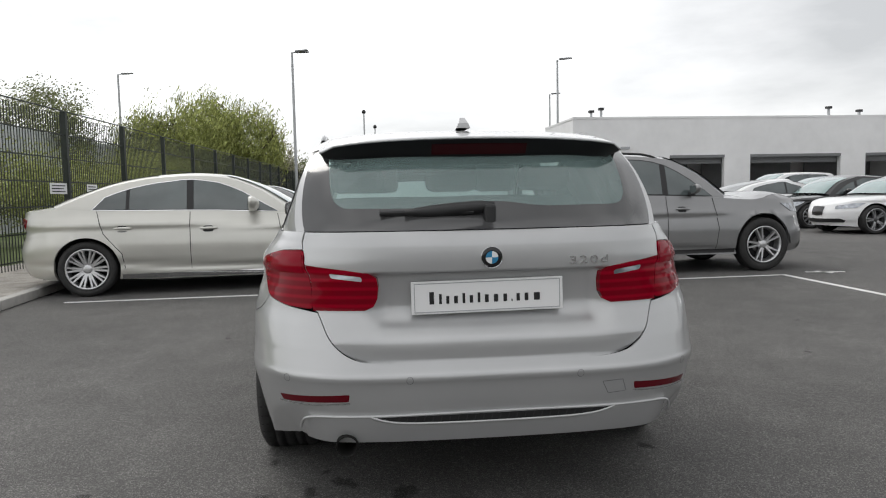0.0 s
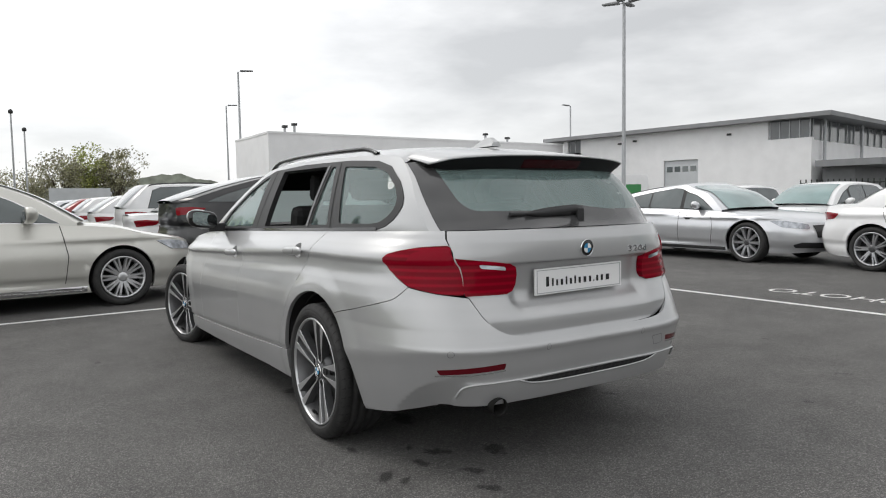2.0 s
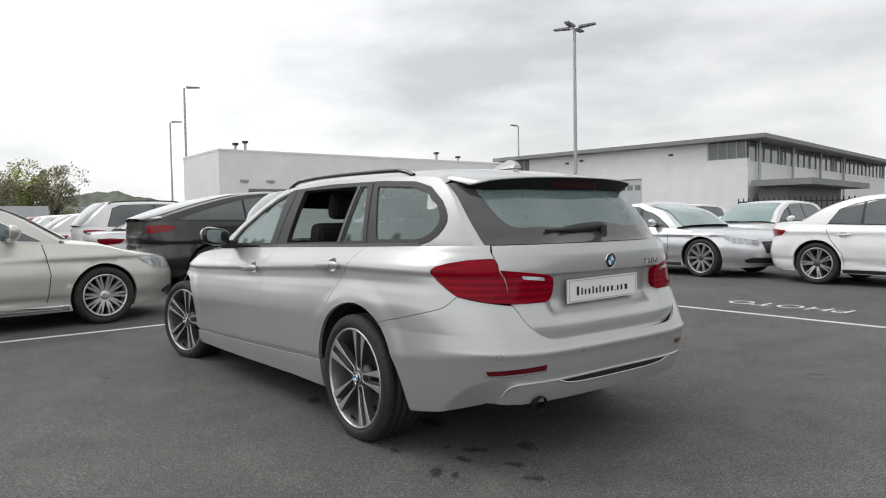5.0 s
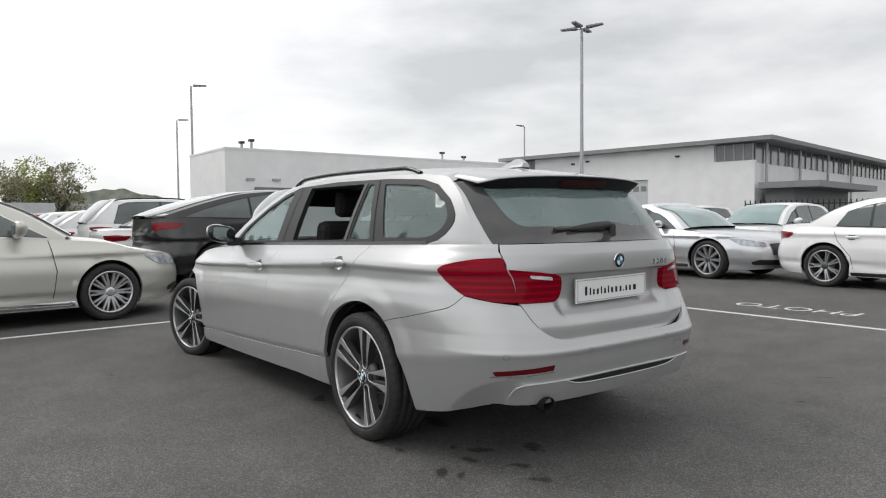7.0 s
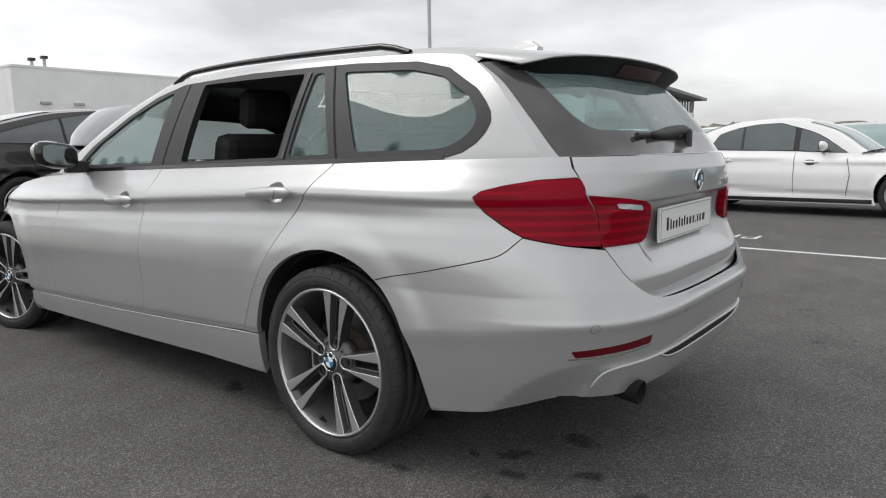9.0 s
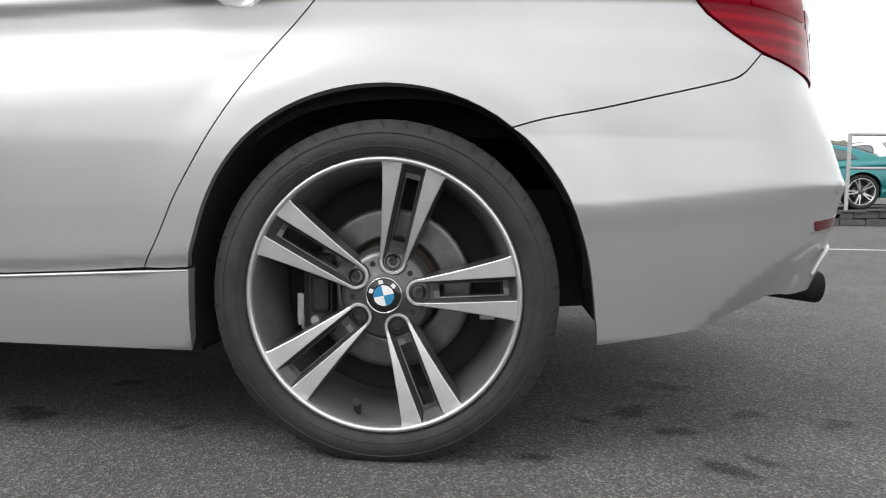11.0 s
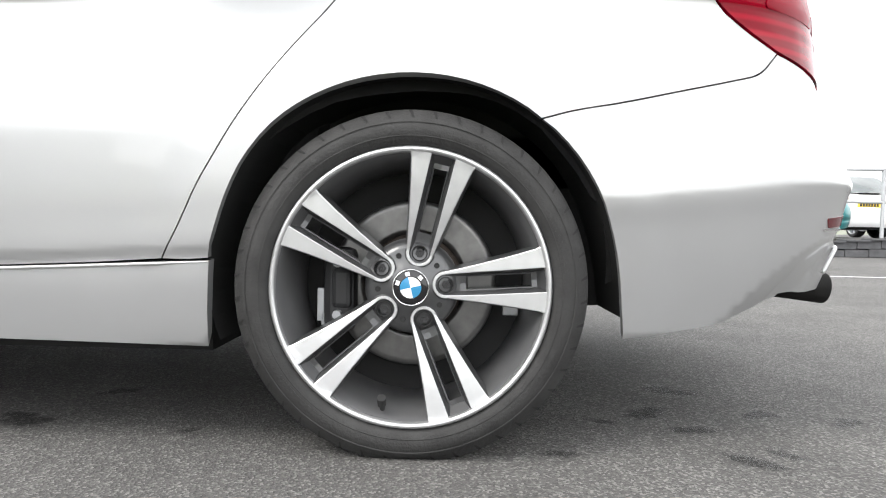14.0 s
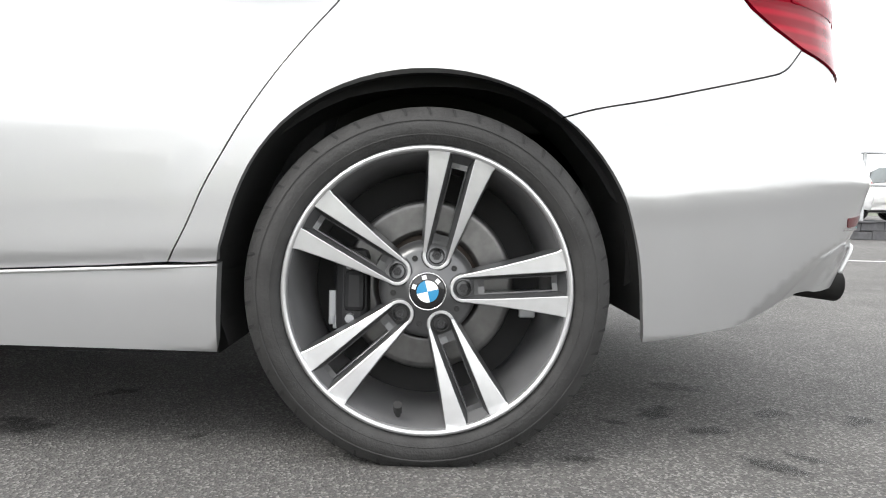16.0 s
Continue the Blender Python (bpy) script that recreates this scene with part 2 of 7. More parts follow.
def lathe(bm, profile, seg=48, axis=Vector((1, 0, 0)), closed=False):
    """Turns a profile of (along, radius) about the x axis."""
    rings = []
    for a, r in profile:
        rings.append([bm.verts.new((a, r * math.cos(2 * math.pi * k / seg), r * math.sin(2 * math.pi * k / seg))) for k in range(seg)])
    pairs = list(zip(rings, rings[1:])) + ([(rings[-1], rings[0])] if closed else [])
    for r0, r1 in pairs:
        for k in range(seg):
            bm.faces.new((r0[k], r0[(k + 1) % seg], r1[(k + 1) % seg], r1[k]))
    return bm


def tube(name, pts, r, material, parent, label="", seg=8):
    """A round bead along a line."""
    bm = bmesh.new()
    rings = []
    for i, p in enumerate(pts):
        d = (pts[min(i + 1, len(pts) - 1)] - pts[max(i - 1, 0)]).normalized()
        a = d.cross(Vector((0.25, 0.45, 0.85))).normalized()
        b = d.cross(a)
        k = 0.3 if i in (0, len(pts) - 1) else 1.0
        rings.append([bm.verts.new(p + (a * math.cos(t) + b * math.sin(t)) * r * k) for t in [2 * math.pi * j / seg for j in range(seg)]])
    for p, q in zip(rings, rings[1:]):
        for j in range(seg):
            bm.faces.new((p[j], p[(j + 1) % seg], q[(j + 1) % seg], q[j]))
    return part(name, bm, material, parent, label, True)


def spline(knots):
    """A smooth function through (position, value) knots, flat beyond them."""
    xs = np.array([k[0] for k in knots], float)
    ys = np.array([k[1] for k in knots], float)
    d = np.diff(ys) / np.diff(xs)
    m = np.zeros(len(xs))
    m[0], m[-1] = d[0], d[-1]
    for i in range(1, len(xs) - 1):
        if d[i - 1] * d[i] > 0:
            w1, w2 = 2 * (xs[i + 1] - xs[i]) + xs[i] - xs[i - 1], xs[i + 1] - xs[i] + 2 * (xs[i] - xs[i - 1])
            m[i] = (w1 + w2) / (w1 / d[i - 1] + w2 / d[i])

    def f(x):
        x = min(max(x, xs[0]), xs[-1])
        i = min(int(np.searchsorted(xs, x, side="right")) - 1, len(xs) - 2)
        h = xs[i + 1] - xs[i]
        t = (x - xs[i]) / h
        return float((1 + 2 * t) * (1 - t) ** 2 * ys[i] + t * (1 - t) ** 2 * h * m[i] + t * t * (3 - 2 * t) * ys[i + 1] + t * t * (t - 1) * h * m[i + 1])
    return f


# ---- car bodies ----
from mathutils.geometry import delaunay_2d_cdt

UQ = 1.55  # length given to a quarter turn of the outline


class Body:
    """The outer surface of a car in its own metres: x to the right, y forward from the tail, z up. The lower body is a closed plan
    outline at every height; the cabin stands on it."""

    def __init__(self, width, rear, front, ym, ymf, top, axles, tyre, arch, cabin, p=2.8, pf=2.6, slope=0.0, flare=0.02, tail=None, band=0.085):
        self.tail, self.band = (spline(tail) if tail else None), band
        self.b, self.yr, self.yf = spline(width), spline(rear), spline(front)
        self.ym, self.ymf, self.top = ym, ymf, spline(top)
        self.axles, self.tyre, self.arch, self.pf = axles, tyre, arch, pf
        self.pz = spline(p) if isinstance(p, (list, tuple)) else (lambda z: p)
        self.slope, self.flare, self.cabin = slope, flare, cabin
        self.u1 = UQ + ymf - ym
        self.ut = self.u1 + UQ
        self.roofline = spline(cabin["line"])
        self.roofx = spline(cabin["roofx"])
        self.cab0, self.cab1 = cabin["line"][0][0], cabin["line"][-1][0]

    def half(self, y, z):
        k = max(0.0, 1 - abs(z - 0.85) / 0.5)
        zz = z + self.slope * (min(max(y, 1.15), 3.6) - 1.15) * k
        w = min(max((0.5 - z) / 0.12, 0), 1) * self.slope
        d = min(max(y, 1.2), 3.5) - 1.39
        b = self.b(zz + (w * 1.3 * d if not self.tail else w / self.slope * (0.055 * d - 0.008 * d * d)))
        if self.tail and y < 1.1 and z < 0.74:
            t = min(max((1.1 - y) / 0.3, 0), 1)
            b += (self.tail(z - 0.042 * min(max((0.64 - y) / 0.46, 0), 1)) - b) * t * t * (3 - 2 * t) * min((0.74 - z) / 0.12, 1)
        if self.tail and y < 0.9:
            b -= 0.060 * ((0.9 - y) / 0.9) ** 2 * min(max((1.0 - z) / 0.12, 0), 1)
        mid = (self.ym + self.ymf) / 2
        b *= 1 - 0.009 * ((y - mid) / 1.5) ** 2
        for ay in self.axles:
            r = math.hypot(y - ay, z - self.tyre)
            if z > 0.2 and self.tail:
                # a long swell that ends in a crease round the arch
                t = min(max((self.arch + self.band + 0.066 - r) / 0.085, 0), 1)
                b += self.flare * t * t * (3 - 2 * t)
            elif z > 0.2:
                t = min(max((self.arch + self.band - r) / 0.036, 0), 1)
                b += self.flare * t * t * (3 - 2 * t)
        return b

    def place(self, u, z):
        if u <= UQ:
            a = math.pi / 2 * max(u, 0) / UQ
            s, c = math.sin(a), math.cos(a)
            p = self.pz(z)
            r = 1 / (s ** p + max(c, 0) ** p) ** (1 / p)
            y = self.ym - (self.ym - self.yr(z)) * r * c
            return Vector((self.half(y, z) * r * s, y, z))
        if u <= self.u1:
            y = self.ym + u - UQ
            return Vector((self.half(y, z), y, z))
        a = math.pi / 2 * min((u - self.u1) / UQ, 1)
        s, c = math.sin(a), max(math.cos(a), 0)
        p = self.pf
        r = 1 / (s ** p + c ** p) ** (1 / p)
        y = self.ymf + (self.yf(z) - self.ymf) * r * s
        return Vector((self.half(y, z) * r * c, y, z))

    def u_y(self, y, z):
        if y < self.ym:
            c = min(max((self.ym - y) / (self.ym - self.yr(z)), 0), 1)
            p = self.pz(z)
            return UQ * math.atan2(max(1 - c ** p, 0) ** (1 / p), c) / (math.pi / 2)
        if y <= self.ymf:
            return UQ + y - self.ym
        s = min(max((y - self.ymf) / (self.yf(z) - self.ymf), 0), 1)
        return self.u1 + UQ * math.atan2(s, max(1 - s ** self.pf, 0) ** (1 / self.pf)) / (math.pi / 2)

    def u_x(self, x, z):
        """On the tail."""
        s = min(abs(x) / self.half(self.yr(z) + 0.1, z), 1)
        p = self.pz(z)
        return UQ * math.atan2(s, max(1 - s ** p, 0) ** (1 / p)) / (math.pi / 2)

    def u_xf(self, x, z):
        """On the nose."""
        s = min(abs(x) / self.half(self.yf(z) - 0.1, z), 1)
        return self.ut - UQ * math.atan2(s, max(1 - s ** self.pf, 0) ** (1 / self.pf)) / (math.pi / 2)

    def edge(self, u):
        """The height of the lower body's upper edge."""
        z = 0.8
        for _ in range(4):
            z = self.top(self.place(u, z).y)
        return z

    def cab(self, y, z):
        """The cabin's side, by y and z."""
        t0 = self.top(y)
        zr = max(self.roofline(y), t0 + 0.02)
        k = min(max((z - t0) / (self.cabin["roof"] - t0), -0.1), 1.05)
        base = self.place(self.u_y(y, t0), t0).x - 0.012
        k = max(k, 0)
        x = base + (self.roofx(y) - base) * (0.75 * k + 0.25 * k * k)
        return Vector((x, y, z))


def dense(loop, step):
    out = []
    for a, b in zip(loop, loop[1:] + loop[:1]):
        n = max(1, int(math.hypot(b[0] - a[0], b[1] - a[1]) / step))
        out += [(a[0] + (b[0] - a[0]) * i / n, a[1] + (b[1] - a[1]) * i / n) for i in range(n)]
    return out


def inside(loop, x, y):
    ins = False
    for (x0, y0), (x1, y1) in zip(loop, loop[1:] + loop[:1]):
        if (y0 > y) != (y1 > y) and x < x0 + (y - y0) * (x1 - x0) / (y1 - y0):
            ins = not ins
    return ins


def inset(loop, d):
    """Draws a closed loop in by d."""
    area = sum(a[0] * b[1] - b[0] * a[1] for a, b in zip(loop, loop[1:] + loop[:1]))
    s = 1 if area > 0 else -1
    out, n = [], len(loop)
    for i in range(n):
        a, b, c = loop[i - 1], loop[i], loop[(i + 1) % n]
        e0, e1 = Vector((b[0] - a[0], b[1] - a[1])), Vector((c[0] - b[0], c[1] - b[1]))
        if e0.length < 1e-7 or e1.length < 1e-7:
            out.append(b)
            continue
        n0, n1 = Vector((-e0.y, e0.x)).normalized() * s, Vector((-e1.y, e1.x)).normalized() * s
        k = (n0 + n1)
        k = k / max(k.length_squared / 2, 0.5)
        out.append((b[0] + k.x * d, b[1] + k.y * d))
    return out


def rounded(loop, r, seg=4):
    """Rounds a loop's corners."""
    out, n = [], len(loop)
    for i in range(n):
        a, b, c = Vector(loop[i - 1]), Vector(loop[i]), Vector(loop[(i + 1) % n])
        d0, d1 = (a - b), (c - b)
        k = min(r, d0.length * 0.45, d1.length * 0.45)
        p0, p1 = b + d0.normalized() * k, b + d1.normalized() * k
        for j in range(seg + 1):
            t = j / seg
            q = p0 * (1 - t) ** 2 + b * 2 * t * (1 - t) + p1 * t * t
            out.append((q.x, q.y))
    return out


def patch(name, surf, loop, material, parent=None, label="", holes=(), step=0.05, off=0.0, lip=0.0, side=-1, bulge=None, fine=None, zstep=None, plain=False):
    """A sheet of the surface surf(u, z) within a loop, standing off by so much, its rim turned in by lip."""
    fine = fine or step
    outer = dense(loop, fine)
    inner = [dense(h, fine) for h in holes]
    pts, edges = [], []
    for lp in [outer] + inner:
        k = len(pts)
        pts += lp
        edges += [(k + i, k + (i + 1) % len(lp)) for i in range(len(lp))]
    us, zs = [p[0] for p in outer], [p[1] for p in outer]
    u0, u1, z0, z1 = min(us), max(us), min(zs), max(zs)
    rim = np.array(pts)
    nz, nu = int((z1 - z0) / (zstep or step)) + 1, int((u1 - u0) / step) + 1
    for i in range(1, nz):
        for j in range(1, nu):
            u, z = u0 + (u1 - u0) * (j + (0.0 if zstep else 0.5 * (i % 2))) / nu, z0 + (z1 - z0) * i / nz
            if np.min((rim[:, 0] - u) ** 2 + (rim[:, 1] - z) ** 2) < (0.45 * min(step, fine * 1.5, (zstep or step) * 1.4)) ** 2:
                continue
            if inside(outer, u, z) and not any(inside(h, u, z) for h in inner):
                pts.append((u, z))
    v, _, tris, _, _, _ = delaunay_2d_cdt([Vector(p) for p in pts], edges, [], 0, 1e-6)
    faces = []
    for t in tris:
        cx, cz = sum(v[i].x for i in t) / 3, sum(v[i].y for i in t) / 3
        if inside(outer, cx, cz) and not any(inside(h, cx, cz) for h in inner):
            faces.append(tuple(t))
    e = 0.004
    verts, norms = [], []

    def sheet(u, z):
        n = (surf(u + e, z) - surf(u - e, z)).cross(surf(u, z + e) - surf(u, z - e))
        return surf(u, z) + (n.normalized() if n.length > 1e-12 else Vector((1, 0, 0))) * bulge(u, z)
    for q in v:
        p = surf(q.x, q.y)
        nrm = (surf(q.x + e, q.y) - surf(q.x - e, q.y)).cross(surf(q.x, q.y + e) - surf(q.x, q.y - e))
        nrm = nrm.normalized() if nrm.length > 1e-12 else Vector((1, 0, 0))
        d = off + (bulge(q.x, q.y) if bulge else 0.0)
        verts.append(p + nrm * d)
        if bulge:
            nb = (sheet(q.x + e, q.y) - sheet(q.x - e, q.y)).cross(sheet(q.x, q.y + e) - sheet(q.x, q.y - e))
            nrm = nb.normalized() if nb.length > 1e-12 else nrm
        norms.append(nrm)
    if lip:
        count, opp = {}, {}
        for t in faces:
            for a, b in zip(t, t[1:] + t[:1]):
                count[(a, b)] = 1
                opp[(a, b)] = t
        for a, b in list(count):
            if (b, a) not in count:
                k = len(verts)
                out = (verts[b] - verts[a]).cross(norms[a]).normalized()
                if out.dot(verts[a] - sum((verts[i] for i in opp[(a, b)]), Vector()) / 3) < 0:
                    out = -out
                verts += [verts[b].copy(), verts[a].copy(), verts[a] - norms[a] * lip, verts[b] - norms[b] * lip]
                norms += [out] * 4
                faces.append((k, k + 1, k + 2, k + 3))
    verts = [Vector((side * p.x, p.y, p.z)) for p in verts]
    norms = [Vector((side * p.x, p.y, p.z)) for p in norms]
    # faces outward
    flip = 0
    for t in faces[: min(40, len(faces))]:
        fn = (verts[t[1]] - verts[t[0]]).cross(verts[t[2]] - verts[t[0]])
        flip += 1 if fn.dot(norms[t[0]]) < 0 else -1
    if flip > 0:
        faces = [tuple(reversed(t)) for t in faces]
    return mesh_ob(name, verts, faces, material, parent, label, True, None if plain else norms)


def ribbon(name, surf, line, material, parent=None, width=0.006, off=0.003, side=-1, label=""):
    """A narrow band along a line of the surface."""
    pts = []
    for a, b in zip(line, line[1:]):
        n = max(1, int(math.hypot(b[0] - a[0], b[1] - a[1]) / 0.03))
        pts += [(a[0] + (b[0] - a[0]) * i / n, a[1] + (b[1] - a[1]) * i / n) for i in range(n)]
    pts.append(line[-1])
    verts, faces = [], []
    for i, (u, z) in enumerate(pts):
        q0, q1 = pts[max(i - 1, 0)], pts[min(i + 1, len(pts) - 1)]
        d = Vector((q1[0] - q0[0], q1[1] - q0[1])).normalized()
        e = 0.004
        nrm = (surf(u + e, z) - surf(u - e, z)).cross(surf(u, z + e) - surf(u, z - e)).normalized()
        for k in (-1, 1):
            p = surf(u - d.y * width / 2 * k, z + d.x * width / 2 * k) + nrm * off
            verts.append((side * p.x, p.y, p.z))
        if i:
            faces.append((2 * i - 2, 2 * i - 1, 2 * i + 1, 2 * i))
    return mesh_ob(name, verts, faces, material, parent, label, True)


def strip(name, stations, material, parent=None, label="", cols=16, tmax=1.0, off=0.0, n=2.2, tmin=None, thick=0.0):
    """A sheet across the car over stations (y, z, half width, crown along y, crown along z)."""
    if tmin is None:
        tmin = [-t for t in tmax] if isinstance(tmax, list) else -tmax
    tmin = tmin if isinstance(tmin, list) else [tmin] * len(stations)
    tmax = tmax if isinstance(tmax, list) else [tmax] * len(stations)
    verts, faces = [], []
    for i, (y, z, x, cy, cz) in enumerate(stations):
        a, b = stations[max(i - 1, 0)], stations[min(i + 1, len(stations) - 1)]
        d = Vector((b[0] - a[0], b[1] - a[1]))
        nn = Vector((-d.y, d.x)).normalized() if d.length > 1e-9 else Vector((0, 1))
        for j in range(cols + 1):
            t = tmin[i] + (tmax[i] - tmin[i]) * j / cols
            k = max(1 - abs(t) ** n, 0) ** (1 / n) if n < 2.9 else 1 - abs(t) ** n
            verts.append(Vector((t * x, y + cy * k + nn.x * off, z + cz * k + nn.y * off)))
    c = cols + 1
    for i in range(len(stations) - 1):
        for j in range(cols):
            faces.append((i * c + j, i * c + j + 1, (i + 1) * c + j + 1, (i + 1) * c + j))
    if thick:
        ob = mesh_ob(name, verts, faces, material, parent, label, True)
        s = ob.modifiers.new("thickness", "SOLIDIFY")
        s.thickness, s.offset = thick, -1
        return ob
    return mesh_ob(name, verts, faces, material, parent, label, True)


def arc(y, z, r, a0, a1, n=24):
    return [(y + r * math.cos(radians(a0 + (a1 - a0) * i / n)), z + r * math.sin(radians(a0 + (a1 - a0) * i / n))) for i in range(n + 1)]


def lower_loop(body, bottom, u_from=0.0, u_to=None, n=40):
    """The outline of half the lower body, wheel arches cut out."""
    u_to = body.ut if u_to is None else u_to
    out = []
    bot = spline(bottom)
    r = body.arch
    spans = []
    for ay in body.axles:
        zb = bot(ay)
        dx = math.sqrt(max(r * r - (body.tyre - zb) ** 2, 0))
        a = math.degrees(math.asin((zb - body.tyre) / r))
        spans.append((ay, zb, dx, a))

    def run(y0, y1, m):
        return [(body.u_y(y0 + (y1 - y0) * i / m, bot(y0 + (y1 - y0) * i / m)), bot(y0 + (y1 - y0) * i / m)) for i in range(m + 1)]
    (ya, za, da, aa), (yb, zb, db, ab) = spans
    u_a = body.u_y(ya - da, za)
    out += [(u_from + (u_a - u_from) * i / 12, 0) for i in range(12)]
    out = [(u, bot(body.place(u, 0.3).y)) for u, _ in out]
    out += [(body.u_y(y, z), z) for y, z in arc(ya, body.tyre, r, 180 - aa, aa)]
    out += run(ya + da, yb - db, 12)[1:-1]
    out += [(body.u_y(y, z), z) for y, z in arc(yb, body.tyre, r, 180 - ab, ab)]
    u_b = body.u_y(yb + db, zb)
    out += [(u, bot(body.place(u, 0.3).y)) for u in [u_b + (u_to - u_b) * i / 10 for i in range(1, 11)]]
    out += [(u, body.edge(u)) for u in [u_to + (u_from - u_to) * i / n for i in range(n + 1)]]
    return out


def tyre_mesh(r, w, rim):
    bm = bmesh.new()
    h = w / 2
    prof = [(-h * 0.80, rim), (-h * 0.98, rim + (r - rim) * 0.30), (-h, rim + (r - rim) * 0.55), (-h * 0.93, rim + (r - rim) * 0.82), (-h * 0.80, r - 0.008),
            (-h * 0.72, r - 0.002)]
    for g in (-0.45, -0.15, 0.15, 0.45):
        prof += [(h * g - 0.008, r), (h * g - 0.006, r - 0.007), (h * g + 0.006, r - 0.007), (h * g + 0.008, r)]
    prof += [(h * 0.72, r - 0.002), (h * 0.80, r - 0.008), (h * 0.93, rim + (r - rim) * 0.82), (h, rim + (r - rim) * 0.5), (h * 0.8, rim)]
    return lathe(bm, prof, 64)


def spoke_mesh(r0, r1, w0, w1, x0, x1, depth, count, twin=0.0, turn=0.0):
    """Alloy spokes as tapered bars from hub to rim; twin: the angle between the two of a pair."""
    bm = bmesh.new()
    for k in range(count):
        for tw in ((-twin / 2, twin / 2) if twin else (0.0,)):
            a = 2 * math.pi * k / count + tw + turn
            c, s = math.cos(a), math.sin(a)
            ring = []
            for rr, ww, xx in ((r0, w0, x0), ((r0 + r1) / 2, (w0 + w1) / 2, x0 * 0.45 + x1 * 0.55), (r1, w1, x1)):
                row = []
                for dx, kw in ((0, -0.5), (0, 0.5), (depth, 0.75), (depth, -0.75)):
                    yy, zz = rr * c - ww * kw * s, rr * s + ww * kw * c
                    row.append(bm.verts.new((xx + dx, yy, zz)))
                ring.append(row)
            for q0, q1 in zip(ring, ring[1:]):
                for j in range(4):
                    bm.faces.new((q0[j], q0[(j + 1) % 4], q1[(j + 1) % 4], q1[j]))
            bm.faces.new(ring[0])
            bm.faces.new(ring[-1])
    return bm


def wheel(parent, x, y, r, rim, w=0.23, count=10, twin=0.0, side=-1, steer=0.0, alloy=None, turn=0.0, dark=None):
    """A road wheel whose outer face is at x; its parts hang under it."""
    alloy, dark = alloy or M_ALLOYP, dark or M_ALLOYGREY
    hub = new("wheel")
    hub.parent = parent
    hub.matrix_basis = pose(x, y, r, 0, 0, (0 if side < 0 else 180) + steer)
    # local -x is outward
    part("tyre", tyre_mesh(r, w, rim), M_RUBBER, hub, "black rubber tyre", True, Matrix.Translation((w / 2, 0, 0)))
    bm = bmesh.new()
    lathe(bm, [(0.012, rim + 0.004), (0.004, rim), (0.006, rim - 0.012), (0.03, rim - 0.022), (0.16, rim - 0.03), (0.2, rim - 0.03)], 48)
    part("rim", bm, alloy, hub, "", True)
    bm = bmesh.new()
    lathe(bm, [(0.10, 0.001), (0.10, rim * 0.52)], 40)
    part("brake_disc", bm, M_DISC, hub, "worn steel brake disc")
    bm = bmesh.new()
    lathe(bm, [(0.13, 0.001), (0.13, rim)], 32)
    part("wheel_back", bm, M_DARK, hub)
    k = min(0.8, 8 / count)
    part("spokes", spoke_mesh(0.04, rim - 0.008, 0.035 * k, (0.028 if not twin else 0.024) * k, 0.035, 0.012, 0.04, count, twin, turn), alloy, hub, "bright alloy spokes")
    bm = bmesh.new()
    lathe(bm, [(0.026, 0.001), (0.026, 0.03), (0.032, 0.052), (0.07, 0.07)], 24)
    part("hub_cap", bm, dark, hub, "", True)
    return hub


def liner(parent, body, ay, side):
    bm = bmesh.new()
    r = body.arch + 0.015
    rows = []
    x1 = body.half(ay, 0.6) - 0.11
    for a in range(0, 181, 12):
        c, s = math.cos(radians(a)), math.sin(radians(a))
        rows.append([bm.verts.new((side * xx, ay + r * c, body.tyre + r * s)) for xx in (x1 - 0.3, x1)])
    for a, b in zip(rows, rows[1:]):
        bm.faces.new((a[0], b[0], b[1], a[1]))
    return part("wheel_arch_liner", bm, M_DARK, parent)


def mirror_pod(parent, x, y, z, side, material, size=1.0):
    bm = bmesh.new()
    bmesh.ops.create_uvsphere(bm, u_segments=16, v_segments=10, radius=1.0)
    for v in bm.verts:
        c = v.co
        c.x, c.y, c.z = c.x * 0.105 * size, c.y * 0.07 * size, c.z * 0.068 * size
        if c.y < -0.03 * size:
            c.y = -0.03 * size
        c.z += 0.02 * size * (c.x / 0.1) * side
    pod = part("door_mirror", bm, material, parent, "", True, Matrix.Translation((side * (x + 0.13), y, z + 0.075)))
    boxed("mirror_foot", -0.05, -0.03, -0.03, 0.06, 0.03, 0.03, M_TRIM, pod, bevel=0.01, m=Matrix.Translation((side * (x + 0.03), y, z + 0.015)))
    boxed("mirror_glass", -0.08, -0.004, -0.045, 0.08, 0.0, 0.045, M_DARKGLASS, pod, bevel=0.001, m=Matrix.Translation((side * (x + 0.13), y - 0.0335 * size, z + 0.075)))
    return pod


def handle(parent, surf, u, z, side, material):
    p = surf(u, z)
    bm = bmesh.new()
    bmesh.ops.create_uvsphere(bm, u_segments=16, v_segments=8, radius=1.0)
    for v in bm.verts:
        v.co = Vector((v.co.x * 0.022, v.co.y * 0.105, v.co.z * 0.019))
    ob = part("door_handle", bm, material, parent, "", True, Matrix.Translation((side * (p.x + 0.016), p.y, p.z)))
    # no hollow here: a flat black patch paints the shade behind the grip
    patch("handle_recess", surf, rounded([(u - 0.07, z - 0.045), (u + 0.05, z - 0.045), (u + 0.05, z + 0.03), (u - 0.07, z + 0.03)], 0.03), M_TRIM, ob, off=0.0015, step=0.03, side=side)
    return ob


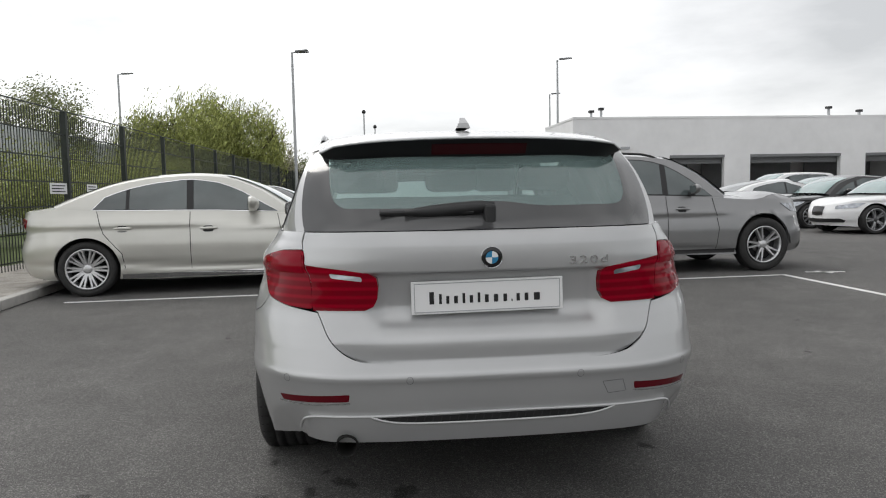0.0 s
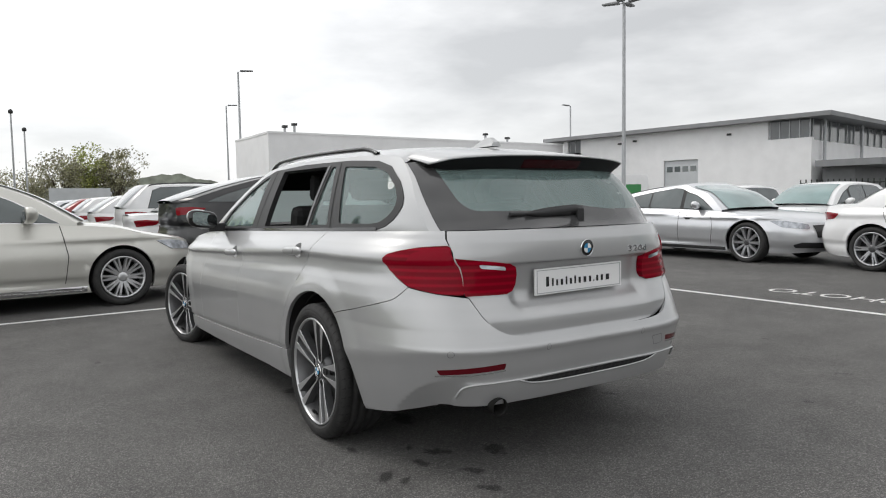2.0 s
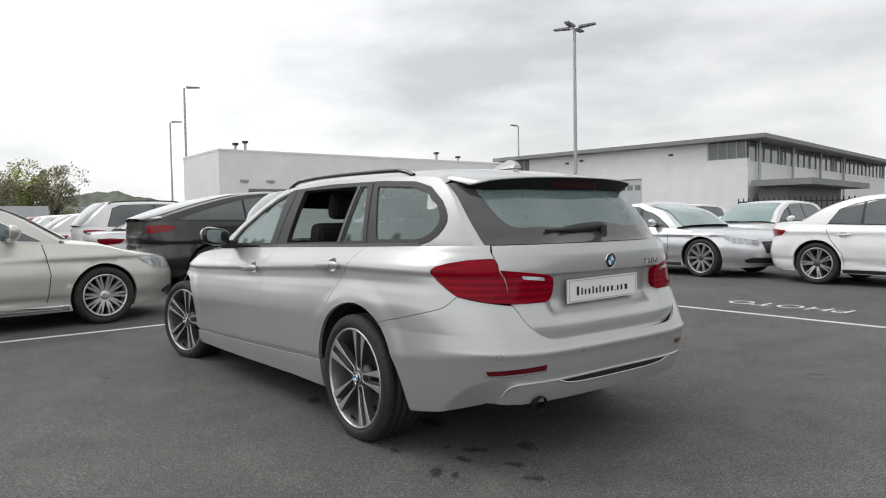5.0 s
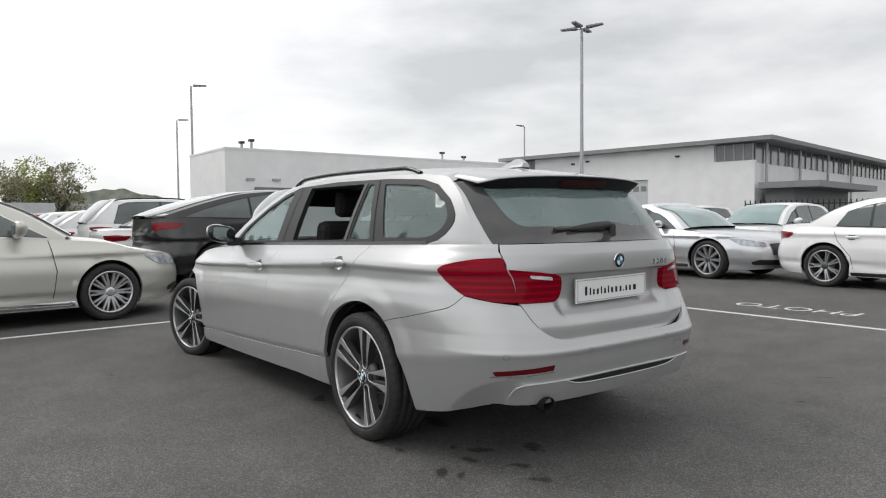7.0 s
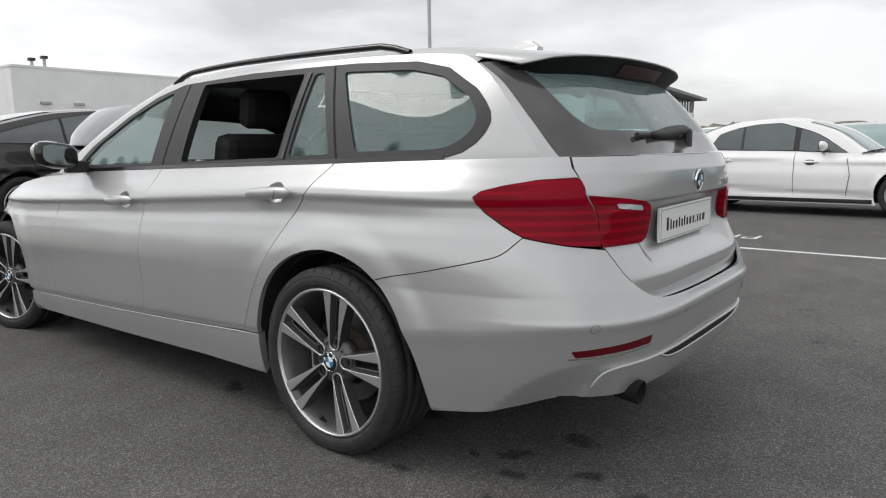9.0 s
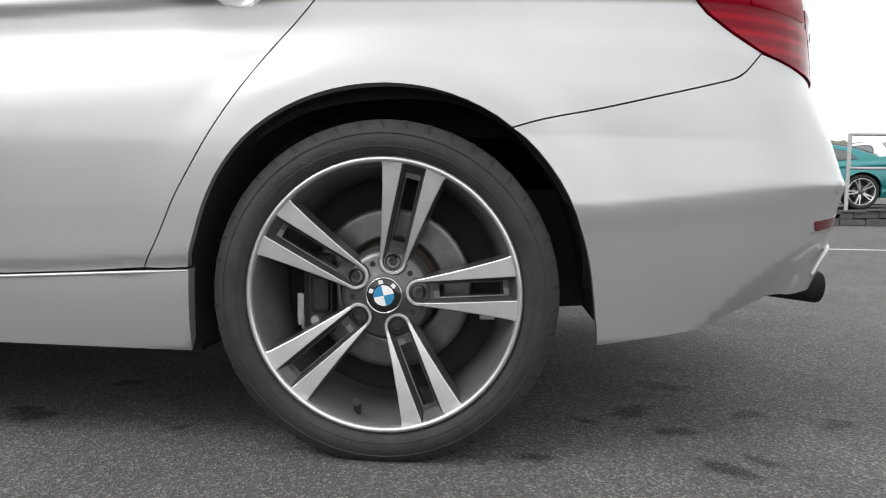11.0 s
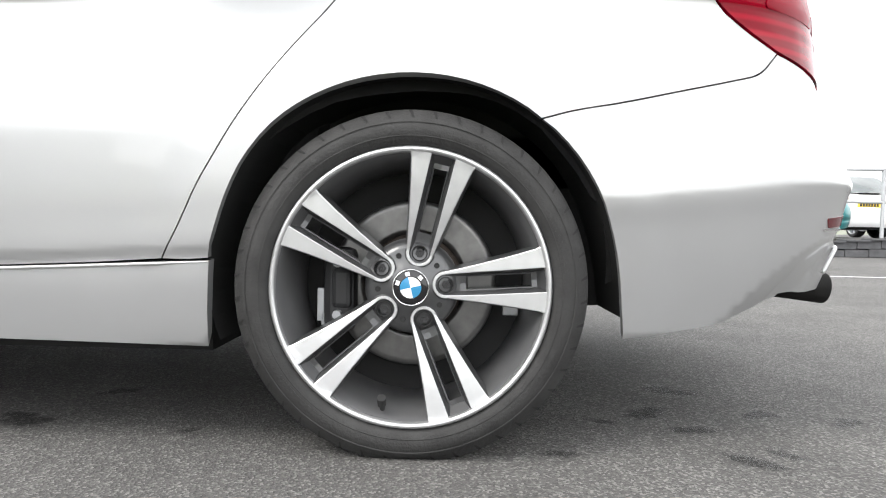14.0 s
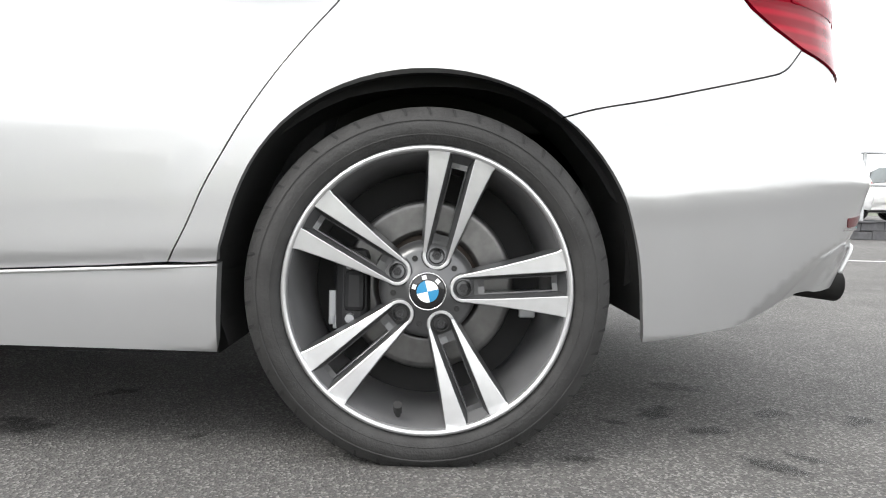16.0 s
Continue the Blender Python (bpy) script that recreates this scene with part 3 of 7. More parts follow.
def bars_plate(parent, m, material, w=0.52, h=0.11, bars=7):
    """A number plate with plain bars."""
    pl = boxed("number_plate", -w / 2, -0.004, -h / 2, w / 2, 0.004, h / 2, material, parent, bevel=0.002, m=m)
    bm = bmesh.new()
    for i in range(bars):
        x = -w * 0.42 + w * 0.84 * (i + 0.5) / bars
        box(bm, x - w * 0.042, -0.0075, -h * 0.32, x + w * 0.042, -0.0042, h * 0.32)
    part("plate_bars", bm, M_INK, pl, m=m)
    return pl


def simple_car(name, m, label, material, L=4.7, W=0.92, H=1.44, rear_ax=1.0, base=2.85, tyre=0.335, arch=0.385, style="saloon", rim=0.245, spokes=10,
               twin=0.0, tail="wide", glass=None, chrome=False, rails=False, plate=None, steer=0.0, group="parked cars", alloy=None):
    """A parked car built on the shared body surface. style: saloon, coupe, fastback, estate, suv or hatch."""
    belt = {"suv": 1.06, "estate": 0.96, "hatch": 0.95, "limousine": 0.985}.get(style, 0.93)
    if tail == "coupe":
        belt = 1.15
    nose = 0.70 * (1.27 if style == "suv" else 1)
    hood = belt - 0.02
    f_ax = rear_ax + base
    cowl = f_ax - (0.50 if style == "limousine" else 0.62)
    if style in ("saloon", "coupe", "fastback", "limousine"):
        deck = {"saloon": 0.98, "coupe": 1.0, "fastback": 1.0, "limousine": 1.02}[style]
        y_rb = {"saloon": 0.75, "coupe": 0.62, "fastback": 0.28, "limousine": 0.56}[style]
        y_rt = {"saloon": 1.55, "coupe": 1.75, "fastback": 1.95, "limousine": 1.72}[style]
        top = [(0.0, deck - 0.03), (0.3, deck), (y_rb, belt + 0.06), (y_rb + 0.5, belt + 0.02), (2.3, belt), (cowl - 0.1, hood - 0.02), (cowl + 0.5, hood - 0.07), (f_ax + 0.25, nose + 0.12), (L - 0.12, nose), (L, nose - 0.04)]
        line = [(y_rb, belt + 0.07), (y_rb + (y_rt - y_rb) * 0.45, belt + 0.07 + (H - 0.13 - belt) * 0.62), (y_rt, H - 0.07), ((y_rt + cowl) / 2 - 0.1, H - 0.035), (cowl - 0.75, H - 0.075), (cowl - 0.35, (H + belt) / 2 + 0.04), (cowl + 0.06, hood)]
        if style == "limousine":
            line = [(y_rb, belt + 0.065), (0.90, H - 0.255), (1.25, H - 0.130), (1.62, H - 0.062), (2.1, H - 0.035), (cowl - 0.75, H - 0.062), (cowl - 0.40, (H + belt) / 2 + 0.05), (cowl + 0.06, hood)]
        rear = [(0.2, 0.10), (0.35, 0.02), (0.5, 0.0), (0.62, 0.02), (0.75, 0.07), (0.9, 0.04), (deck, 0.06)]
    else:
        y_rb = 0.16 if style != "suv" else 0.14
        y_rt = {"estate": 0.62, "suv": 0.62, "hatch": 0.75}[style]
        if style == "suv" and tail == "coupe":
            y_rt = 1.75
        top = [(0.0, belt + 0.03), (0.5, belt + 0.03), (2.0, belt), (cowl - 0.1, hood - 0.02), (cowl + 0.5, hood - 0.06), (f_ax + 0.25, nose + 0.16), (L - 0.1, nose + 0.02), (L, nose - 0.02)]
        line = [(y_rb, belt + 0.03), (y_rb + (y_rt - y_rb) * 0.5, belt + 0.03 + (H - 0.1 - belt) * 0.60), (y_rt, H - 0.075), ((y_rt + cowl) / 2 - 0.2, H - 0.035), (cowl - 0.75, H - 0.075), (cowl - 0.35, (H + belt) / 2 + 0.04), (cowl + 0.06, hood)]
        rear = [(0.2, 0.10), (0.35, 0.02), (0.5, 0.0), (0.65, 0.03), (0.8, 0.07), (0.95, 0.05), (belt + 0.03, 0.07)]
    width = [(0.18, W - 0.075), (0.30, W - 0.035), (0.36, W - 0.045), (0.45, W - 0.01), (0.60, W), (0.72, W - 0.012), (0.80, W - 0.025), (0.845, W - 0.017), (0.87, W - 0.03), (belt, W - 0.095), (belt + 0.15, W - 0.14)]
    front = [(0.2, L - 0.12), (0.35, L - 0.01), (0.5, L), (0.65, L - 0.05), (nose + 0.1, L - 0.14), (hood, L - 0.35)]
    rx = W - 0.30
    cabin = dict(line=line, roof=H - 0.05, roofx=[(y_rb, rx - 0.03), (y_rt, rx), (2.2, rx + 0.03), (cowl - 0.5, rx), (cowl + 0.1, rx - 0.02)])
    b = Body(width, rear, front, 0.95, f_ax - 0.35, top, (rear_ax, f_ax), tyre, arch, cabin, slope=0.03, flare=0.009, band=0.045)
    car = empty(name, m)
    tagged(car, label, "car", group)
    surf = b.place
    zb = 0.20 if style != "suv" else 0.27
    bottom = [(0, zb + 0.06), (0.5, zb), (L - 0.5, zb - 0.02), (L, zb)]
    loop = lower_loop(b, bottom)
    for side in (-1, 1):
        patch("body_side", surf, loop, material, car, step=0.06, fine=0.05, lip=0.03, side=side)
    # cabin strip
    y0, y1 = line[0][0], line[-1][0]
    ys = [y0 + (y1 - y0) * (0.5 - 0.5 * math.cos(math.pi * i / 36)) for i in range(37)]
    st = []
    for y in ys:
        z = b.roofline(y)
        x = b.cab(y, z).x
        fr = min(max((y - (cowl - 0.75)) / 0.8, 0), 1)
        rr = min(max((y_rt - y) / max(y_rt - y_rb, 0.1), 0), 1)
        st.append((y, z, x, 0.16 * fr - 0.10 * rr, 0.05 * (1 - max(fr, rr)) + 0.045 * max(fr, rr)))
    strip("roof", st, material, car, cols=14)
    wind = [s for s in st if s[0] > cowl - 0.74]
    strip("windscreen", wind, glass or M_SCREEN, car, "windscreen with reflected sky put into its colour", 14, 0.90, 0.006)
    back = [s for s in st if s[0] < y_rt - 0.02]
    strip("rear_window", back[1:], glass or M_DARKGLASS, car, "dark tinted rear window", 14, 0.86, 0.006)
    # cabin sides
    tops = [(y, b.roofline(y)) for y in ys]
    foot = [(y, b.top(y)) for y in [y1 + (y0 - y1) * i / 20 for i in range(21)]]
    side_loop = tops + foot
    win = [(y, b.top(y) + 0.02) for y in [cowl - 0.12, 2.9, 2.4, 2.0, 1.6, 1.2, y_rb + 0.42] if y_rb + 0.3 < y < cowl]
    wtop = [(y, min(b.roofline(y + (0.16 if y > 2.2 else (-0.16 if y < y_rt + 0.2 else 0))), b.roofline(y)) - 0.055) for y in [y_rb + 0.55 + (cowl - 0.40 - y_rb - 0.55) * i / 12 for i in range(13)]]
    wtop = [(y, z) for y, z in wtop if z > b.top(y) + 0.07]
    pane = win + wtop
    by = rear_ax + base * (0.415 if style == "limousine" else 0.50)
    for side in (-1, 1):
        patch("cabin_side", b.cab, side_loop, material, car, step=0.07, fine=0.06, side=side)
        patch("window_trim", b.cab, [(q[0], q[1]) for q in inset(pane, -0.014)], M_CHROME if chrome else M_TRIM, car, off=0.003, step=0.08, side=side)
        patch("pillar_trim", b.cab, [(q[0], q[1]) for q in inset(pane, -0.004)], M_TRIM, car, off=0.0055, step=0.08, side=side)
        yq = rear_ax + (0.44 if style == "limousine" else 0.62)
        for lo, hi in ((y_rb, yq), (yq + 0.04, by - 0.04), (by + 0.04, cowl + 0.1)) if style != "coupe" else ((y_rb, by - 0.25), (by - 0.2, cowl + 0.1)):
            pp = clip_loop(pane, lo, hi)
            if len(pp) > 2:
                patch("side_window", b.cab, pp, glass or M_DARKGLASS, car, off=0.008, step=0.08, side=side)
        ribbon("door_gap", surf, [(b.u_y(by, 0.3), 0.30), (b.u_y(by, 0.6), 0.60), (b.u_y(by, 0.9), b.top(by) - 0.01)], M_DARK, car, 0.008, side=side)
        ribbon("door_gap", surf, [(b.u_y(cowl - 0.1, 0.3), 0.30), (b.u_y(cowl - 0.06, 0.6), 0.6), (b.u_y(cowl - 0.12, 0.85), b.top(cowl - 0.12) - 0.01)], M_DARK, car, 0.008, side=side)
        if style != "coupe":
            ribbon("door_gap", surf, [(b.u_y(rear_ax + 0.42, 0.32), 0.32), (b.u_y(rear_ax + 0.40, 0.5), 0.5), (b.u_y(rear_ax + 0.2, 0.74), 0.74), (b.u_y(rear_ax + 0.12, 0.9), b.top(rear_ax) - 0.01)], M_DARK, car, 0.008, side=side)
            handle(car, surf, b.u_y(rear_ax + 0.42, 0.84), 0.80 * (1.12 if style == "suv" else 1), side, material)
        handle(car, surf, b.u_y(by + 0.22, 0.82), 0.78 * (1.12 if style == "suv" else 1), side, material)
        patch("sill", surf, [(b.u_y(rear_ax + arch + 0.01, 0.24), zb + 0.0), (b.u_y(f_ax - arch - 0.01, 0.24), zb), (b.u_y(f_ax - arch - 0.01, 0.24), zb + 0.055), (b.u_y(rear_ax + arch + 0.01, 0.24), zb + 0.055)], M_CHROME if chrome else M_TRIM, car, off=0.006, step=0.06, side=side)
        # lamps
        zt = belt - (0.10 if style == "suv" else 0.12)
        yl = 0.17 if style == "limousine" else 0.42
        tl = [(b.u_x(W * 0.55, zt), zt - 0.07), (b.u_y(yl, zt), zt - 0.03), (b.u_y(yl * 1.24, zt), zt + 0.05), (b.u_y(yl * 0.72, zt), zt + 0.07), (b.u_x(W * 0.52, zt), zt + 0.06)]
        patch("tail_lamp", surf, rounded(tl, 0.03), M_TAIL, car, "red tail lamp", off=0.008, step=0.05, lip=0.01, side=side)
        zn = nose - 0.05
        gw = 0.20 if style == "coupe" else 0.40
        hl = [(b.u_xf(W * 0.50, zn), zn - 0.06), (b.u_xf(W * 0.50, zn), zn + 0.02), (b.u_y(L - 0.40, zn), zn + 0.08), (b.u_y(L - 0.62, zn), zn + 0.085), (b.u_y(L - 0.45, zn), zn - 0.03)]
        patch("headlamp", surf, rounded(hl, 0.03), M_LAMP, car, "clear headlamp", off=0.008, step=0.05, lip=0.01, side=side)
        patch("grille", surf, [(b.ut, zn - 0.22), (b.u_xf(W * gw, zn), zn - 0.2), (b.u_xf(W * gw * 1.1, zn), zn), (b.ut, zn + 0.01)], M_GLOSSBLACK, car, off=0.008, step=0.06, side=side)
        patch("lower_intake", surf, [(b.ut, 0.27), (b.u_xf(W * 0.66, 0.3), 0.28), (b.u_xf(W * 0.70, 0.33), 0.33), (b.u_xf(W * 0.62, 0.36), 0.37), (b.ut, 0.36)], M_TRIM, car, off=0.007, step=0.06, side=side)
        mirror_pod(car, b.cab(cowl - 0.45, belt + 0.02).x, cowl - 0.42, belt, side, material, 1.3 if style == "limousine" else 1.0)
        for ay in b.axles:
            wheel(car, side * (W - 0.025), ay, tyre, rim, 0.235, spokes, twin, side, steer if ay > 2 else 0.0, alloy, dark=alloy)
            liner(car, b, ay, side)
        if rails:
            n = 14
            tube("roof_rail", [Vector((side * (b.cab(y, b.roofline(y)).x - 0.02), y, b.roofline(y) + 0.042 * min(1, i / 1.5, (n - i) / 1.5) - 0.004)) for i, y in enumerate([y_rt - 0.1 + (cowl - 0.7 - y_rt) * j / n for j in range(n + 1)])], 0.016, M_TRIM, car)
    # bonnet and deck
    hs = []
    y_nose = L
    for _ in range(30):
        y_nose = 0.5 * (y_nose + b.yf(b.top(y_nose)))
    for i in range(17):
        y = cowl - 0.10 + (y_nose - 0.001 - cowl + 0.10) * math.sin(math.pi / 2 * i / 16)
        z = b.top(y)
        hs.append((y, z, max(b.place(b.u_y(y, z), z).x, 0.02), 0.0, 0.05 * (1 - (i / 16) ** 3)))
    strip("bonnet", hs, material, car, cols=12, n=2.2)
    ds = []
    for i in range(9):
        y = b.yr(b.top(0.1)) + 0.015 + (y_rb + 0.1 - b.yr(b.top(0.1)) - 0.015) * i / 8
        z = b.top(y)
        ds.append((y, z, b.place(b.u_y(y, z), z).x, 0.0, 0.03))
    strip("boot_lid", ds, material, car, cols=12)
    boxed("underbody", -W + 0.24, 0.35, zb, W - 0.24, cowl - 0.2, belt - 0.1, M_DARK, car)
    boxed("engine_bay", -W + 0.30, cowl - 0.2, zb, W - 0.30, L - 0.45, nose - 0.14, M_DARK, car)
    zp = 0.78 if style != "hatch" else 0.75
    if plate:
        bars_plate(car, Matrix.Translation((0, b.yr(zp) - 0.012, zp)), M_PLATEY)
        bars_plate(car, Matrix.Translation((0, b.yf(0.42) + 0.014, 0.42)) @ Matrix.Rotation(math.pi, 4, "Z"), M_PLATEW)
    return car


def clip_loop(loop, lo, hi):
    """The part of a loop between two values of its first coordinate."""
    for bound, keep in ((lo, 1), (hi, -1)):
        out = []
        for a, b in zip(loop, loop[1:] + loop[:1]):
            ia, ib = (a[0] - bound) * keep >= 0, (b[0] - bound) * keep >= 0
            if ia:
                out.append(a)
            if ia != ib:
                t = (bound - a[0]) / (b[0] - a[0])
                out.append((bound, a[1] + t * (b[1] - a[1])))
        loop = out
        if len(loop) < 3:
            return []
    return loop


# ---- ground, lines, kerb ----
bm = bmesh.new()
for x0, y0, x1, y1 in ((-600, -600, 600, 600),):
    bm.faces.new([bm.verts.new(p) for p in ((x0, y0, 0), (x1, y0, 0), (x1, y1, 0), (x0, y1, 0))])
tagged(part("ground", bm, M_ASPHALT), "dark worn asphalt of a car park", "ground", kind="structure")


def painted(name, pts, width, label, z=0.004):
    bm = bmesh.new()
    for a, b in zip(pts, pts[1:]):
        a, b = Vector((*a, 0)), Vector((*b, 0))
        d = (b - a).normalized()
        n = Vector((-d.y, d.x, 0)) * width / 2
        q = [bm.verts.new(p + Vector((0, 0, z))) for p in (a - n, b - n, b + n, a + n)]
        bm.faces.new(q)
    return tagged(part(name, bm, M_LINE), label, "road marking", kind="structure")


painted("bay_line", [(-3.85, 5.80), (4.9, 6.14)], 0.09, "white painted bay line on asphalt")
painted("bay_line", [(4.92, 6.19), (4.80, -4.0)], 0.09, "white painted bay line on asphalt")
painted("bay_line", [(5.35, 6.34), (5.85, 6.24)], 0.08, "short white painted bay mark")
painted("bay_line", [(5.62, 6.15), (5.55, 6.42)], 0.08, "short white painted bay mark")

def stain_mat():
    """A damp oily mark that thins out towards a ragged rim."""
    m = mat("oily_damp", (0.016, 0.016, 0.017), 0.45)
    n, l = m.node_tree.nodes, m.node_tree.links
    co, ln, no, add = n.new("ShaderNodeTexCoord"), n.new("ShaderNodeVectorMath"), n.new("ShaderNodeTexNoise"), n.new("ShaderNodeMath")
    ln.operation, add.operation = "LENGTH", "MULTIPLY_ADD"
    geo = n.new("ShaderNodeNewGeometry")
    no.inputs["Scale"].default_value, no.inputs["Detail"].default_value = 22, 6
    add.inputs[1].default_value = 1.5
    r = n.new("ShaderNodeMapRange")
    r.inputs["From Min"].default_value, r.inputs["From Max"].default_value = 1.62, 1.20
    r.inputs["To Min"].default_value, r.inputs["To Max"].default_value = 0.0, 0.42
    l.new(co.outputs["Object"], ln.inputs[0])
    l.new(geo.outputs["Position"], no.inputs["Vector"])
    l.new(no.outputs["Fac"], add.inputs[0])
    l.new(ln.outputs["Value"], add.inputs[2])
    l.new(add.outputs["Value"], r.inputs["Value"])
    l.new(r.outputs["Result"], n["Principled BSDF"].inputs["Alpha"])
    return m


M_STAIN = stain_mat()


def stains():
    rng = random.Random(5)
    bm = bmesh.new()
    bm.faces.new([bm.verts.new((1.15 * math.cos(a), 1.15 * math.sin(a), 0)) for a in [2 * math.pi * i / 20 for i in range(20)]])
    base = part("oil_stain", bm, M_STAIN)
    spots = [(-0.84, 0.72, 0.050, 0.028), (-0.66, 0.41, 0.085, 0.030), (-0.86, 0.36, 0.075, 0.035), (-0.81, 0.28, 0.050, 0.025), (-0.70, 1.85, 0.090, 0.050), (-0.75, 1.48, 0.035, 0.02),
             (-0.61, 0.60, 0.04, 0.025), (-0.44, 1.76, 0.06, 0.04), (-0.52, 0.20, 0.07, 0.04), (-0.57, 0.02, 0.06, 0.035), (-0.42, 0.98, 0.12, 0.08), (-0.30, 0.35, 0.09, 0.06)]
    for i in range(16):
        spots.append((rng.uniform(-1.6, 3.5), rng.uniform(-0.9, 5.5), rng.uniform(0.03, 0.08), rng.uniform(0.02, 0.05)))
    for i, (x, y, a, b) in enumerate(spots):
        o = base if i == 0 else new("oil_stain", base.data)
        o.matrix_world = pose(x, y, 0.0025, 0, 0, rng.uniform(40, 140)) @ Matrix.Diagonal((a * 1.15, b * 1.0, 1, 1))
        tagged(o, "dark oily stain soaked into the asphalt", "stain", "ground stains", "structure")


stains()

# the painted word
cu = bpy.data.curves.new("painted_word", "FONT")
cu.body, cu.size, cu.align_x, cu.space_character = "PHOTO", 0.46, "LEFT", 1.05
tmp = bpy.data.objects.new("tmp", cu)
scene.collection.objects.link(tmp)
bpy.context.view_layer.update()
me = bpy.data.meshes.new_from_object(tmp.evaluated_get(bpy.context.evaluated_depsgraph_get()))
bpy.data.objects.remove(tmp)
me.materials.clear()
me.materials.append(M_LINE)
word = new("painted_word", me)
word.matrix_world = pose(5.92, 1.19, 0.005, 0, 0, 90) @ Matrix.Diagonal((0.91, 1, 1, 1))
tagged(word, "white painted word PHOTO on the asphalt", "road marking", kind="structure")

def kerb_run():
    a, b = Vector((-4.17, 3.5, 0)), Vector((-5.42, 24, 0))
    n = 22
    holder = empty("kerb")
    tagged(holder, "pale concrete kerb stones at the gravel strip", "kerb", kind="structure")
    d = (b - a) / n
    for i in range(n):
        bm = bmesh.new()
        box(bm, -0.13, 0.006, 0, 0.0, d.length - 0.006, 0.11, 0.012)
        ang = math.degrees(math.atan2(d.y, d.x)) - 90
        part("kerb_stone", bm, M_KERB, holder, m=pose(*(a + d * i), 0, 0, ang))


kerb_run()
bm = bmesh.new()
bm.faces.new([bm.verts.new(p) for p in ((-4.18, 3.0, 0.09), (-5.42, 24, 0.09), (-6.4, 24, 0.09), (-6.4, 3.0, 0.09))])
tagged(part("gravel_strip", bm, M_GRAVEL), "pale gravel strip under the fence", "gravel", kind="structure")
bm = bmesh.new()
bm.faces.new([bm.verts.new(p) for p in ((-6.4, -30, 0.08), (-6.4, 70, 0.08), (-120, 120, 0.08), (-120, -30, 0.08))])
tagged(part("grass_verge", bm, M_GRASS), "rough green grass verge behind the fence", "grass", kind="structure")


# ---- fence ----
def fence():
    f = empty("fence")
    tagged(f, "tall dark green steel mesh fence on posts", "fence")
    p0, p1, n = Vector((-5.95, 5.4, 0.05)), Vector((-5.0, 46.0, 0.05)), 15
    d = (p1 - p0) / n
    ang = math.degrees(math.atan2(d.y, d.x))
    H = 2.68
    mesh = bmesh.new()
    bars = int(d.length / 0.085)
    for i in range(1, bars):
        box(mesh, i * 0.085 - 0.0085, -0.004, 0.04, i * 0.085 + 0.0085, 0.004, H - 0.06)
    for z in [0.15 + 0.42 * i for i in range(7)]:
        box(mesh, 0.03, -0.012, z, d.length - 0.03, -0.004, z + 0.022)
    base = part("mesh_panel", mesh, M_FENCE, f)
    base.matrix_basis = pose(*p0, 0, 0, ang)
    for i in range(n):
        at = p0 + d * i
        boxed("post", -0.045, -0.045, -0.05, 0.045, 0.045, H, M_FENCE, f, bevel=0.006, m=pose(*at, 0, 0, ang))
        if i:
            o = new("mesh_panel", base.data)
            o.parent = f
            o.matrix_basis = pose(*at, 0, 0, ang)
    return f


fence()
for y, z0, w in ((10.38, 1.355, 0.60), (11.82, 1.35, 0.46)):
    sg = empty("fence_sign", pose(-5.82, y, z0, 0, 0, 88))
    tagged(sg, "small white notice on the mesh fence", "sign")
    boxed("sign_panel", -w / 2, -0.028, -0.095, w / 2, -0.02, 0.095, M_PLATEW, sg, bevel=0.003)
    bm = bmesh.new()
    for i in range(3):
        box(bm, -w * 0.4, -0.032, 0.04 - i * 0.05, w * (0.38 - 0.1 * (i % 2)), -0.0285, 0.058 - i * 0.05)
    part("sign_bars", bm, M_INK, sg)


# ---- lamp posts ----
def lamp_post(x, y, h, heads, label, turn=0.0, ball=False):
    post = empty("lamp_post", pose(x, y, 0, 0, 0, turn))
    tagged(post, label, "lamp post", "lamp posts")
    bm = bmesh.new()
    k = max(1.0, h / 7.5)
    cone(bm, (0, 0, 0), (0, 0, 1.2), 0.09 * k, 0.085 * k, 12)
    cone(bm, (0, 0, 1.2), (0, 0, h), 0.07 * k, 0.05 * k, 12)
    part("column", bm, M_STEEL, post, smooth=False)
    boxed("base_plate", -0.16, -0.16, 0, 0.16, 0.16, 0.02, M_STEEL, post)
    if ball:
        bm = bmesh.new()
        bmesh.ops.create_icosphere(bm, subdivisions=2, radius=0.16)
        for v in bm.verts:
            v.co.z = max(v.co.z * 1.2, -0.12)
        part("lamp_head", bm, M_TRIM, post, "dark camera dome", True, Matrix.Translation((0, 0, h)))
    for a in heads:
        bm = bmesh.new()
        cone(bm, (0, 0, 0), (0.25, 0, 0.05), 0.025, 0.025, 8)
        arm = part("arm", bm, M_STEEL, post, m=pose(0, 0, h - 0.03, 0, 0, a))
        bm = bmesh.new()
        box(bm, 0.2, -0.12 * k, 0.01, 0.75 * k, 0.12 * k, 0.09 * k, 0.02)
        for v in bm.verts:
            if v.co.x > 0.5 * k:
                v.co.y *= 0.7
                v.co.z = v.co.z * 0.7 + 0.04
        part("lamp_head", bm, M_ROOF, arm, "flat grey lamp head", m=pose(0, 0, h - 0.03, 0, 0, a))


